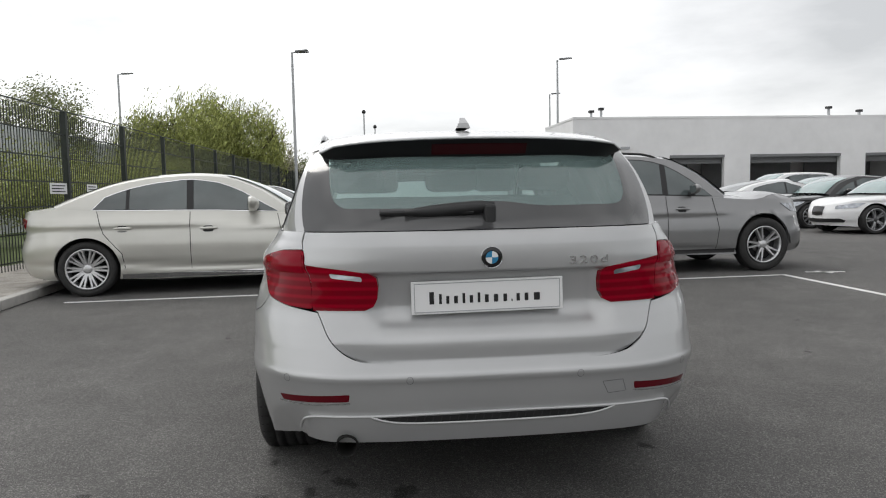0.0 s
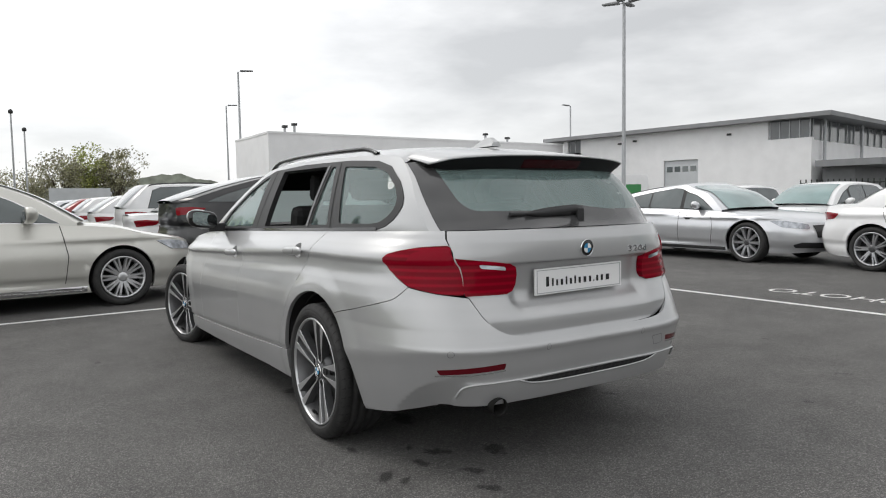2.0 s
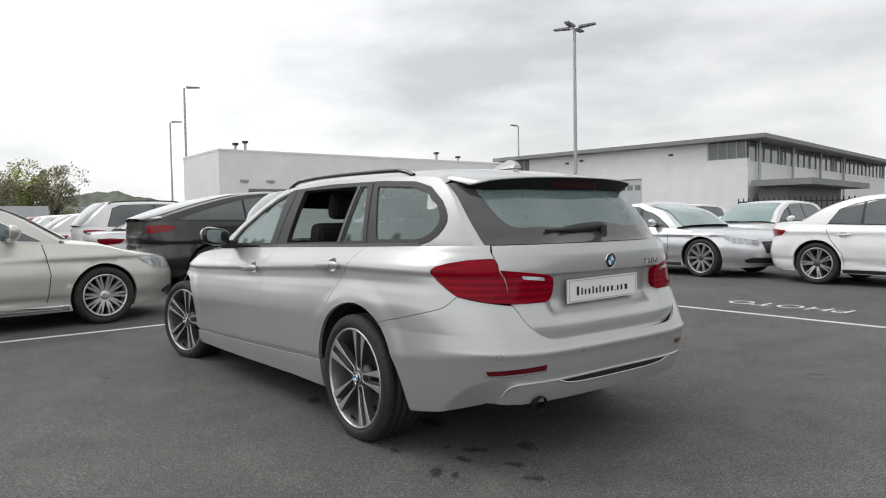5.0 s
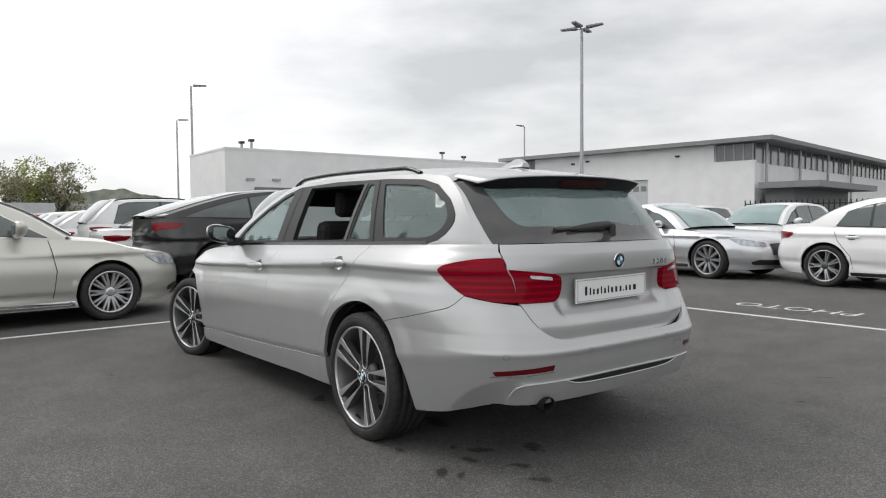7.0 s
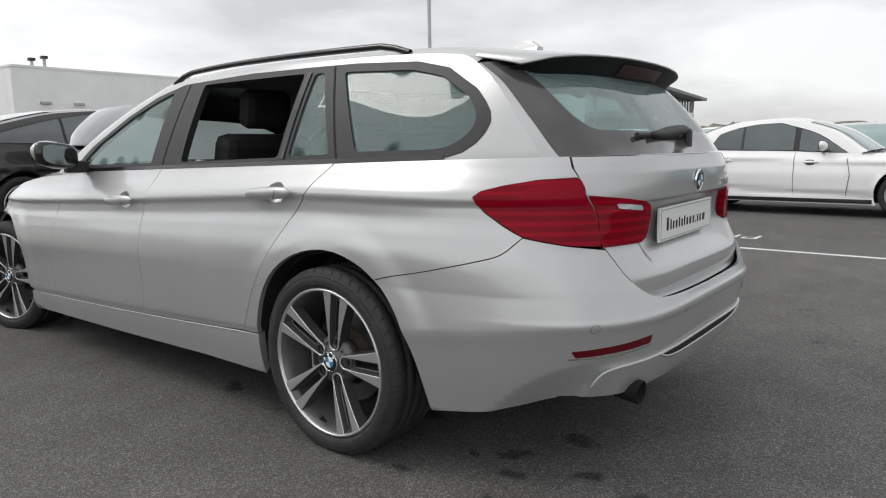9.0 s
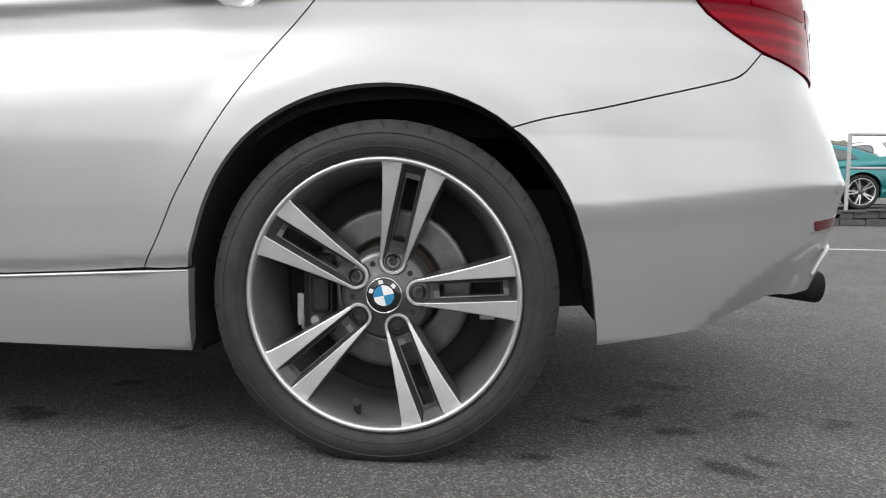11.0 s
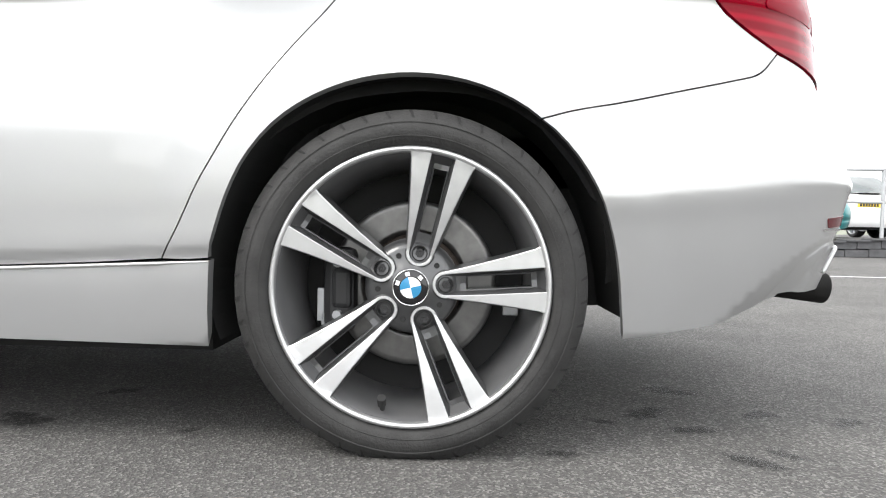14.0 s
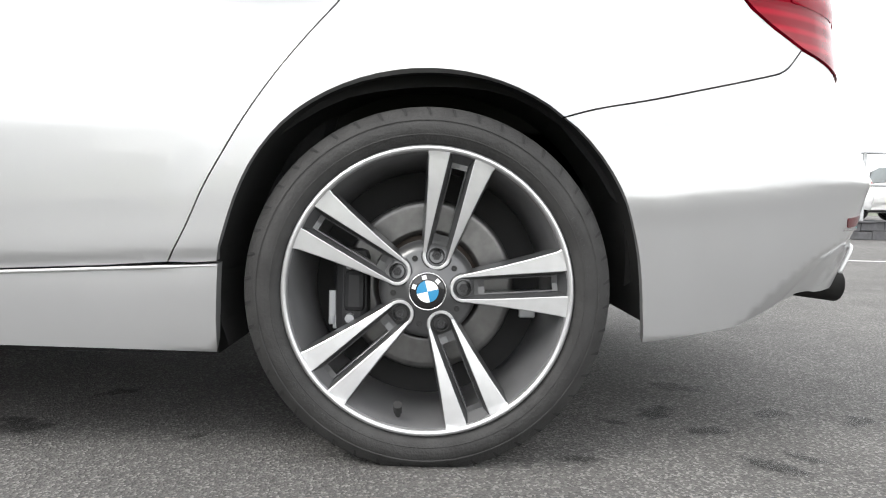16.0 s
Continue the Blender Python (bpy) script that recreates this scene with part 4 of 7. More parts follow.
lamp_post(17.22, 15.3, 8.2, (20, 110, 200, 290), "tall steel lamp post with four flat heads")
lamp_post(16.87, 60.0, 13.1, (-25,), "steel lamp post with one arm")
lamp_post(21.45, 80.0, 12.85, (-25,), "steel lamp post with one arm")
lamp_post(-3.76, 29.7, 7.6, (-20, 15), "steel lamp post with two heads")
lamp_post(-14.03, 37.6, 8.0, (0,), "steel lamp post with one arm")
lamp_post(-0.8, 54, 7.8, (), "slim steel post with a dark dome", ball=True)
lamp_post(0.1, 58, 7.0, (), "slim steel post with a dark dome", ball=True)
lamp_post(39.3, 41.0, 9.1, (180,), "steel lamp post with one arm")


# ---- buildings ----
def workshop():
    b = empty("workshop_building")
    tagged(b, "long low white workshop with open garage bays", "building")
    x0, x1, y0, y1, H = 11.2, 34.0, 36.3, 42.6, 5.34
    bays = [(12.9, 15.6), (16.95, 20.3), (21.9, 27.6), (29.2, 33.7)]
    zt = 3.1
    xs = [x0] + [v for bay in bays for v in bay] + [x1]
    for i in range(0, len(xs), 2):
        boxed("wall", xs[i], y0, 0, xs[i + 1], y0 + 0.3, zt, M_WALL, b)
    boxed("wall", x0, y0, zt, x1, y0 + 0.3, H - 0.12, M_WALL, b)
    boxed("wall", x0, y0 + 0.3, 0, x0 + 0.3, y1, H - 0.12, M_WALL, b)
    boxed("wall", x0 + 0.3, y1 - 0.3, 0, x1, y1, H - 0.12, M_WALL, b)
    boxed("wall", x1 - 0.3, y0 + 0.3, 0, x1, y1 - 0.3, H - 0.12, M_WALL, b)
    boxed("roof", x0 - 0.03, y0 - 0.03, H - 0.12, x1, y1 + 0.03, H, M_WALL, b)
    boxed("floor_slab", x0 + 0.3, y0 + 0.3, 0.0, x1 - 0.3, y1 - 0.3, 0.02, M_KERB, b)
    for a, c in bays:
        boxed("door_frame", a, y0 - 0.03, zt - 0.16, c, y0 + 0.28, zt - 0.003, M_WALLD, b)
        s = boxed("shutter", a + 0.05, y0 + 0.34, zt - 0.5, c - 0.05, y0 + 0.40, zt, M_WALLD, b, "dark half-raised roller shutter")
        for i in range(4):
            boxed("slat", a + 0.05, y0 + 0.325, zt - 0.48 + i * 0.12, c - 0.05, y0 + 0.339, zt - 0.39 + i * 0.12, M_WALLD, s)
        boxed("bay_back", a - 0.3, y0 + 5.4, 0.02, c + 0.3, y0 + 5.5, zt + 0.5, M_WALLD, b)
    for x in (12.4, 14.0):
        boxed("vent", x, y0 - 0.12, 3.5, x + 0.5, y0 - 0.002, 3.62, M_STEEL, b)
    for x, h in ((13.2, 0.5), (12.6, 0.35), (27.5, 0.5), (29.5, 0.3)):
        v = boxed("roof_vent", x - 0.06, y0 + 1, H, x + 0.06, y0 + 1.12, H + h, M_STEEL, b)
        boxed("vent_cap", x - 0.14, y0 + 0.92, H + h, x + 0.14, y0 + 1.2, H + h + 0.14, M_TRIM, v)


workshop()


def showroom():
    b = empty("showroom_building")
    tagged(b, "white showroom building with high window band", "building")
    # west face runs from (34, 36) to (36.2, 18.7)
    ang = math.degrees(math.atan2(36.1 - 18.7, 33.8 - 36.2)) - 90
    b.matrix_world = pose(36.2, 18.7, 0, 0, 0, ang)
    H, D, Wd = 5.75, 17.5, 34.0
    boxed("wall", 0, 0.0, 0, 0.3, 6.75, 4.45, M_WALL, b)
    boxed("wall", 0, 9.15, 0, 0.3, D, 4.45, M_WALL, b)
    boxed("wall", 0, 6.75, 3.6, 0.3, 9.15, 4.45, M_WALL, b)
    boxed("wall", 0, 2.4, 4.45, 0.3, D - 1.6, H - 0.25, M_WALL, b)
    boxed("wall", 0, D - 0.4, 4.45, 0.3, D, H - 0.25, M_WALL, b)
    boxed("wall", 0.3, 0, 0, Wd, 0.3, 4.3, M_WALL, b)
    boxed("wall", 0.3, D - 0.3, 0, Wd, D, H - 0.25, M_WALL, b)
    boxed("wall", Wd, 0, 0, Wd + 0.3, D, H - 0.25, M_WALL, b)
    rf = boxed("roof", -0.7, -1.2, H - 0.25, Wd + 0.6, D + 1.4, H, M_ROOF, b, "flat grey overhanging roof")
    d = boxed("service_door", 0.12, 6.77, 0, 0.2, 9.13, 3.58, M_SHED, b, "pale sectional door with small panes")
    for i in range(4):
        boxed("door_pane", 0.105, 6.93 + i * 0.55, 2.85, 0.119, 7.33 + i * 0.55, 3.2, M_DARKGLASS, d)
    w = boxed("window_band", 0.1, 0.1, 4.47, 0.16, 2.38, H - 0.27, M_BAND, b, "dark high-level glazing")
    for i in range(5):
        boxed("mullion", 0.06, 0.1 + i * 0.55, 4.47, 0.099, 0.16 + i * 0.55, H - 0.27, M_STEEL, w)
    w = boxed("window_band", 0.1, D - 1.58, 4.6, 0.16, D - 0.42, H - 0.27, M_BAND, b, "dark high-level glazing")
    for i in range(3):
        boxed("mullion", 0.06, D - 1.58 + i * 0.5, 4.6, 0.099, D - 1.52 + i * 0.5, H - 0.27, M_STEEL, w)
    w = boxed("window_band", 0.3, 0.12, 4.32, Wd, 0.18, H - 0.27, M_BAND, b, "dark high-level glazing")
    for i in range(26):
        boxed("mullion", 0.3 + i * 1.3, 0.06, 4.32, 0.37 + i * 1.3, 0.119, H - 0.27, M_STEEL, w)
    for i in range(4):
        bm = bmesh.new()
        cone(bm, (1.2 + i * 6, -0.25, 0), (1.2 + i * 6, -0.25, H - 0.25), 0.09, 0.09, 10)
        part("column", bm, M_STEEL, b, "slim steel column")
    c = boxed("canopy", -0.4, -3.6, 2.75, 12, -0.35, 3.1, M_ROOF, b, "flat grey entrance canopy")
    boxed("canopy_wall", 0.6, -2.0, 0, 11.5, -0.4, 2.74, M_WALLD, b, "dark recessed entrance glazing")
    for y, z in ((11.2, 5.0), (12.4, 4.9), (4.6, 4.9)):
        boxed("wall_lamp", -0.12, y, z, -0.002, y + 0.25, z + 0.12, M_TRIM, b)


showroom()


def yard_fence(x0, y0, x1, y1, h, n, label):
    f = empty("yard_fence")
    tagged(f, label, "fence")
    for i in range(n):
        t = i / (n - 1)
        bm = bmesh.new()
        cone(bm, (x0 + (x1 - x0) * t, y0 + (y1 - y0) * t, 0), (x0 + (x1 - x0) * t, y0 + (y1 - y0) * t, h), 0.035, 0.035, 6)
        part("bar", bm, M_FENCE, f)
    for z in (0.25, h - 0.2):
        bm = bmesh.new()
        cone(bm, (x0, y0, z), (x1, y1, z), 0.03, 0.03, 6)
        part("rail", bm, M_FENCE, f)


yard_fence(33.0, 17.5, 35.8, 12.5, 2.0, 24, "dark steel bar fence beside the showroom")
yard_fence(4.0, 62.0, 12.0, 62.0, 2.2, 40, "dark steel bar fence at the far end")
boxed("far_hoarding", 1.6, 60.0, 0.0, 6.0, 60.15, 2.7, M_SHED)
tagged(bpy.data.objects["far_hoarding"], "pale grey sheet hoarding at the far end", "hoarding")
bm = bmesh.new()
box(bm, -19.5, 10.5, 0, -12.5, 40, 3.7)
for i in range(60):
    box(bm, -12.498, 10.6 + i * 0.48, 0.3, -12.46, 10.75 + i * 0.48, 3.7)
tagged(part("ribbed_shed", bm, M_SHED), "pale ribbed sheet-metal shed behind the fence", "building")


# ---- retaining wall, ramp and rail ----
def ramp_z(y):
    return min(max(0.12 + 0.059 * (-3.5 - y), 0.004), 0.345)


def ramp():
    bm = bmesh.new()
    rows = []
    for i in range(24):
        y = -1.5 - i * 1.0
        rows.append((bm.verts.new((10.95, y, ramp_z(y))), bm.verts.new((60, y, ramp_z(y)))))
    for a, b in zip(rows, rows[1:]):
        bm.faces.new((a[0], a[1], b[1], b[0]))
    tagged(part("raised_ground", bm, M_ASPHALT), "raised asphalt level behind the low wall", "ground", kind="structure")
    w = empty("low_wall")
    tagged(w, "low dark block retaining wall with pale coping", "wall", kind="structure")
    for i in range(40):
        y = -4.6 - i * 0.45
        n = max(1, round((ramp_z(y)) / 0.15))
        for j in range(n):
            h = ramp_z(y) / n
            s = 0.225 if j % 2 else 0.0
            boxed("block", 10.7, y - 0.444 + s, j * h + 0.004, 10.95, y - 0.006 + s, (j + 1) * h - 0.004, M_BRICKD, w, bevel=0.008)
        boxed("coping", 10.66, y - 0.447, ramp_z(y) + 0.002, 10.99, y - 0.003, ramp_z(y) + 0.035, M_BRICKD, w, bevel=0.008)
    r = empty("guard_rail")
    tagged(r, "white tubular guard rail on the low wall", "railing")
    for i in range(12):
        y = -5.65 - i * 1.5
        z = ramp_z(y)
        bm = bmesh.new()
        cone(bm, (10.83, y, z + 0.03), (10.83, y, 1.66), 0.035, 0.035, 10)
        part("post", bm, M_STEEL, r)
        for k in (1.04, 1.65):
            bm = bmesh.new()
            cone(bm, (10.83, y, k), (10.83, y - 1.5, k), 0.028, 0.028, 10)
            part("rail", bm, M_STEEL, r)


ramp()


def pylon():
    p = empty("sign_pylon", pose(57, -19.9, 0, 0, 0, -78))
    tagged(p, "tall white sign pylon on two posts", "sign")
    for x in (-0.48, 0.48):
        boxed("post", x - 0.11, -0.11, 0, x + 0.11, 0.11, 7.8, M_WALL, p)
    boxed("sign_panel", -0.36, -0.10, 6.45, 0.36, 0.10, 7.75, M_PLATEW, p)
    boxed("sign_panel", -0.36, -0.10, 5.15, 0.36, 0.10, 6.38, M_PLATEW, p)
    for z in (5.10, 6.39, 7.76):
        boxed("rail", -0.60, -0.13, z, 0.60, 0.13, z + 0.055, M_STEEL, p)
    bm = bmesh.new()
    lathe(bm, [(-0.12, 0.001), (-0.12, 0.27), (-0.102, 0.27)], 24)
    part("disc", bm, M_INK, p, "dark round emblem", m=Matrix.Translation((0, 0, 7.1)) @ Matrix.Rotation(radians(90), 4, "Z"))


pylon()


# ---- trees ----
def tree(x, y, h, r, material, label, seed, leaves=2600, willow=False, z0=0.0, squash=0.8):
    rng = random.Random(seed)
    t = empty("tree", pose(x, y, z0))
    tagged(t, label, "tree", "trees behind the fence")
    bm = bmesh.new()
    th = h * (0.3 if not willow else 0.28)
    cone(bm, (0, 0, 0), (0, 0, th), 0.09 * h / 4, 0.06 * h / 4, 8)
    tips = []
    for i in range(14):
        a, e = rng.uniform(0, 6.28), rng.uniform(0.35, 1.3)
        ln = rng.uniform(0.45, 0.85) * (h - th)
        d = Vector((math.cos(a) * math.cos(e) * r / (h - th) * 1.5, math.sin(a) * math.cos(e) * r / (h - th) * 1.5, math.sin(e)))
        p0 = Vector((0, 0, th * rng.uniform(0.7, 1.0)))
        p1 = p0 + d * ln
        cone(bm, p0, p1, 0.035 * h / 4, 0.008, 5)
        tips.append((p0, p1))
        for j in range(4):
            q0 = p0.lerp(p1, rng.uniform(0.4, 0.95))
            q1 = q0 + Vector((rng.gauss(0, 1), rng.gauss(0, 1), rng.gauss(0.4, 0.8))) * ln * 0.25
            cone(bm, q0, q1, 0.012 * h / 4, 0.004, 4)
            tips.append((q0, q1))
    part("trunk", bm, M_BARK, t)
    verts, faces = [], []
    clumps = []
    for i in range(150):
        if i % 2:
            p0, p1 = rng.choice(tips)
            c = p0.lerp(p1, rng.uniform(0.6, 1.1))
        else:
            v = Vector((rng.gauss(0, 1), rng.gauss(0, 1), rng.gauss(0, 1))).normalized() * rng.uniform(0.35, 1.0) ** 0.6
            c = Vector((v.x * r * 0.85, v.y * r * 0.85, th * 0.9 + (h - th) * (0.46 + 0.44 * v.z)))
        clumps.append((c, rng.uniform(0.08, 0.20) * r))
    for i in range(leaves):
        c, cr = rng.choice(clumps)
        v = Vector((rng.gauss(0, 1), rng.gauss(0, 1), rng.gauss(0, squash)))
        v = v * cr * (min(v.length, 1.7) / max(v.length, 0.01))
        c = c + v
        if willow:
            c.z -= abs(rng.gauss(0, 0.12)) * h
        s = rng.uniform(0.05, 0.10) * (h / 5) ** 0.6 * (0.55 if y < 30 else 1.05)
        n = Vector((rng.gauss(0, 1), rng.gauss(0, 1), rng.gauss(0, 1))).normalized()
        a = n.orthogonal().normalized() * s
        b = n.cross(a).normalized() * s * (0.55 if not willow else 0.3)
        if willow:
            a = (a * 0.8 + Vector((0, 0, -s * 0.6)))
        k = len(verts)
        verts += [c - a, c + b, c + a, c - b]
        faces.append((k, k + 1, k + 2, k + 3))
    mesh_ob("crown", verts, faces, material, t)
    return t


for i, (x, y, h, r, m_, w_) in enumerate((
        (-13.5, 27.0, 6.5, 2.4, M_LEAFD, False), (-9.6, 33.5, 7.1, 3.1, M_LEAF, True), (-7.6, 36.0, 7.3, 2.9, M_LEAF, True), (-11.5, 35, 6.8, 2.6, M_LEAFD, True),
        (-6.8, 44.0, 5.2, 2.2, M_LEAFB, False), (-5.4, 47.0, 4.4, 2.2, M_LEAFD, False), (-9.0, 26.0, 3.4, 2.0, M_LEAF, False), (-8.0, 20.5, 2.6, 1.6, M_LEAF, False),
        (-8.2, 15.5, 2.6, 1.8, M_LEAF, False), (-9.0, 11.5, 2.9, 2.0, M_LEAF, False), (-3.5, 55, 4.2, 2.4, M_LEAFD, False), (-0.6, 62, 4.6, 2.6, M_LEAFB, False),
        (2.6, 64, 6.4, 2.6, M_LEAFB, False), (5.0, 66, 7.4, 2.4, M_LEAF, False), (7.2, 65, 7.0, 2.2, M_LEAFB, False), (-8.4, 52, 4.0, 2.4, M_LEAFD, False), (9.2, 70, 3.2, 1.8, M_LEAFD, False))):
    tree(x, y, h, r, m_, "spring tree with thin fresh leaves" if m_ != M_LEAFD else "dense dark green tree", 11 + i, 4500 if y > 40 else (34000 if r > 2.5 else 20000), w_)

# far wooded hills
def hills():
    bm = bmesh.new()
    rows = []
    for j in range(641):
        i = j / 4
        a = radians(-70 + 230 * i / 160)
        d = 420.0
        base = 9 + 7 * noise.noise((i * 0.13, 0.3, 0)) + 2.0 * noise.noise((i * 0.9, 1.3, 0))
        lump = 8.5 * math.exp(-((math.degrees(a) - 12) / 4) ** 2) + 22 * math.exp(-((math.degrees(a) - 112) / 13) ** 2)
        z = max(base + lump + 1.6 * noise.noise((i * 3.1, 0, 0)) + 1.1 * noise.noise((j * 0.83, 2.0, 0)) + 0.7 * noise.noise((j * 1.9, 4.0, 0)), 3)
        x, y = d * math.sin(a), d * math.cos(a)
        rows.append((bm.verts.new((x, y, -1)), bm.verts.new((x, y, z)), bm.verts.new((x * 1.4, y * 1.4, z * 1.05))))
    for a, b in zip(rows, rows[1:]):
        bm.faces.new((a[0], a[1], b[1], b[0]))
        bm.faces.new((a[1], a[2], b[2], b[1]))
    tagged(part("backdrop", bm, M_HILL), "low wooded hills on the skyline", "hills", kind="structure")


hills()


def far_house(x, y, w, deg):
    """A low pale house with a gabled roof, far beyond the yard."""
    h = empty("far_house", pose(x, y, 0, 0, 0, deg))
    tagged(h, "low pale gabled house far beyond the yard", "house", "far houses")
    boxed("wall", -w / 2, -3, 0, w / 2, 3, 2.9, M_WALL, h)
    bm = bmesh.new()
    ends = [[bm.verts.new((sx * (w / 2 + 0.3), yy, zz)) for yy, zz in ((-3.4, 2.92), (0, 4.7), (3.4, 2.92))] for sx in (-1, 1)]
    for k in (0, 1):
        bm.faces.new((ends[0][k], ends[0][k + 1], ends[1][k + 1], ends[1][k]))
    bm.faces.new((ends[0][2], ends[0][0], ends[1][0], ends[1][2]))
    bm.faces.new(ends[0])
    bm.faces.new(list(reversed(ends[1])))
    part("roof", bm, M_ROOF, h, "grey gabled roof")
    for k in range(3):
        boxed("window", -w / 4 + k * w / 4 - 0.6, -3.06, 1.0, -w / 4 + k * w / 4 + 0.6, -3.003, 2.2, M_DARKGLASS, h)


far_house(20.5, 146, 9, 20)
far_house(29.5, 150, 11, 100)
far_house(38.0, 148, 10, 10)

# ---- parked cars ----
def heading(x, y, deg, rear_ax, z=0.0):
    """The pose of a car whose rear axle's middle is at (x, y) and that points deg from the x axis."""
    a = radians(deg)
    return pose(x - rear_ax * math.cos(a), y - rear_ax * math.sin(a), z, 0, 0, deg - 90)


simple_car("parked_car", heading(-3.85, 7.16, 6.0, 0.90), "pale champagne executive saloon on many-spoked wheels", M_CHAMP, 4.77, 0.97, 1.455, 0.90, 2.83, 0.328, 0.372, "limousine", 0.240, 10, 0.22, chrome=True, alloy=M_ALLOY)
simple_car("parked_car", heading(2.10, 7.44, 2.0, 0.93), "dark grey sporty SUV parked in a bay", M_GREY, 4.67, 0.94, 1.63, 0.93, 2.81, 0.365, 0.43, "suv", 0.25, 5, 0.35, rails=True, alloy=M_ALLOY)
simple_car("parked_car", heading(9.82, 7.8, -93.0, 1.05), "pale silver fastback saloon on dark wheels", M_SILVER2, 4.97, 0.955, 1.42, 1.05, 2.91, 0.35, 0.395, "fastback", 0.27, 10, 0.12, plate=True)
simple_car("parked_car", heading(9.62, 2.88, -91.5, 1.02), "white saloon with twin-spoke alloy wheels", M_WHITE, 4.63, 0.905, 1.43, 1.02, 2.81, 0.335, 0.38, "saloon", 0.25, 7, 0.22)
simple_car("parked_car", heading(1.20, 10.15, 4.0, 1.05), "black coupe-backed SUV parked beyond the saloon", M_BLACK, 4.88, 0.96, 1.69, 1.05, 2.93, 0.38, 0.44, "suv", 0.27, 5, 0.3, tail="coupe")
simple_car("parked_car", heading(0.95, 12.7, 4.0, 1.0), "white saloon parked in the row", M_WHITE, 4.6, 0.905, 1.42, 1.0, 2.8, 0.335, 0.38, "saloon", 0.25, 10)
simple_car("parked_car", heading(1.10, 15.2, 4.0, 0.95), "white SUV with dark roof rails", M_WHITE, 4.65, 0.93, 1.67, 0.95, 2.8, 0.36, 0.42, "suv", 0.25, 10, rails=True)
simple_car("parked_car", heading(0.75, 17.9, 4.0, 0.9), "white hatchback parked in the row", M_WHITE, 4.3, 0.89, 1.46, 0.9, 2.65, 0.32, 0.37, "hatch", 0.23, 10)
simple_car("parked_car", heading(0.6, 20.5, 4.0, 0.9), "white estate parked in the row", M_WHITE, 4.6, 0.90, 1.45, 0.95, 2.8, 0.33, 0.375, "estate", 0.24, 10)
simple_car("parked_car", heading(0.4, 23.3, 4.0, 0.9), "red hatchback parked far down the row", M_RED, 4.2, 0.88, 1.45, 0.9, 2.6, 0.32, 0.37, "hatch", 0.23, 10)
simple_car("parked_car", heading(0.3, 26.2, 4.0, 0.9), "grey saloon parked far down the row", M_GREY, 4.6, 0.9, 1.43, 1.0, 2.8, 0.33, 0.375, "saloon", 0.24, 10)
simple_car("parked_car", heading(0.2, 29.2, 4.0, 0.9), "silver hatchback parked far down the row", M_SILVER2, 4.2, 0.88, 1.45, 0.9, 2.6, 0.32, 0.37, "hatch", 0.23, 10)
simple_car("parked_car", heading(-4.55, 10.1, 5.0, 1.0), "black saloon parked behind the champagne saloon", M_BLACK, 4.65, 0.905, 1.43, 1.0, 2.8, 0.335, 0.38, "saloon", 0.25, 10)
simple_car("parked_car", heading(-4.4, 12.7, 5.0, 1.0), "silver saloon parked along the fence", M_SILVER2, 4.65, 0.905, 1.43, 1.0, 2.8, 0.335, 0.38, "saloon", 0.25, 10)
simple_car("parked_car", heading(-4.3, 15.4, 5.0, 1.0), "dark grey estate parked along the fence", M_GREY, 4.6, 0.90, 1.45, 1.0, 2.8, 0.335, 0.38, "estate", 0.25, 10)
simple_car("parked_car", heading(14.1, 13.55, 181.0, 1.0), "white coupe with black grille facing the lane", M_WHITE, 4.67, 0.93, 1.39, 1.0, 2.81, 0.34, 0.385, "coupe", 0.26, 5, 0.3)
simple_car("parked_car", heading(14.3, 16.2, 181.0, 1.0), "black saloon parked nose out", M_BLACK, 4.6, 0.905, 1.43, 1.0, 2.8, 0.335, 0.38, "saloon", 0.25, 10)
simple_car("parked_car", heading(10.6, 17.6, 3.0, 1.0), "white coupe seen beyond the grey SUV", M_WHITE, 4.6, 0.9, 1.38, 1.0, 2.8, 0.335, 0.38, "coupe", 0.25, 10)
simple_car("parked_car", heading(15.6, 19.2, 181.0, 1.0), "blue grey hatchback parked nose out", M_BLUE, 4.3, 0.89, 1.47, 0.9, 2.65, 0.32, 0.37, "hatch", 0.23, 10)
simple_car("parked_car", heading(16.0, 22.0, 181.0, 1.0), "white SUV parked nose out", M_WHITE, 4.65, 0.93, 1.66, 0.95, 2.8, 0.36, 0.42, "suv", 0.25, 10)
simple_car("parked_car", heading(15.6, 9.3, 178.0, 1.0), "white estate parked nose out behind the fastback", M_WHITE, 4.6, 0.90, 1.46, 0.95, 2.8, 0.33, 0.375, "estate", 0.24, 10)
simple_car("parked_car", heading(15.5, 6.6, 178.0, 1.0), "white hatchback parked nose out behind the fastback", M_WHITE, 4.3, 0.89, 1.47, 0.9, 2.65, 0.32, 0.37, "hatch", 0.23, 10)
simple_car("parked_car", heading(15.6, 4.0, 178.0, 1.0), "white saloon with a pale windscreen parked nose out", M_WHITE, 4.65, 0.92, 1.45, 1.0, 2.85, 0.335, 0.38, "saloon", 0.25, 10)
simple_car("parked_car", heading(15.6, 1.2, 178.0, 1.0), "silver saloon parked nose out", M_SILVER2, 4.65, 0.92, 1.45, 1.0, 2.85, 0.335, 0.38, "saloon", 0.25, 10)
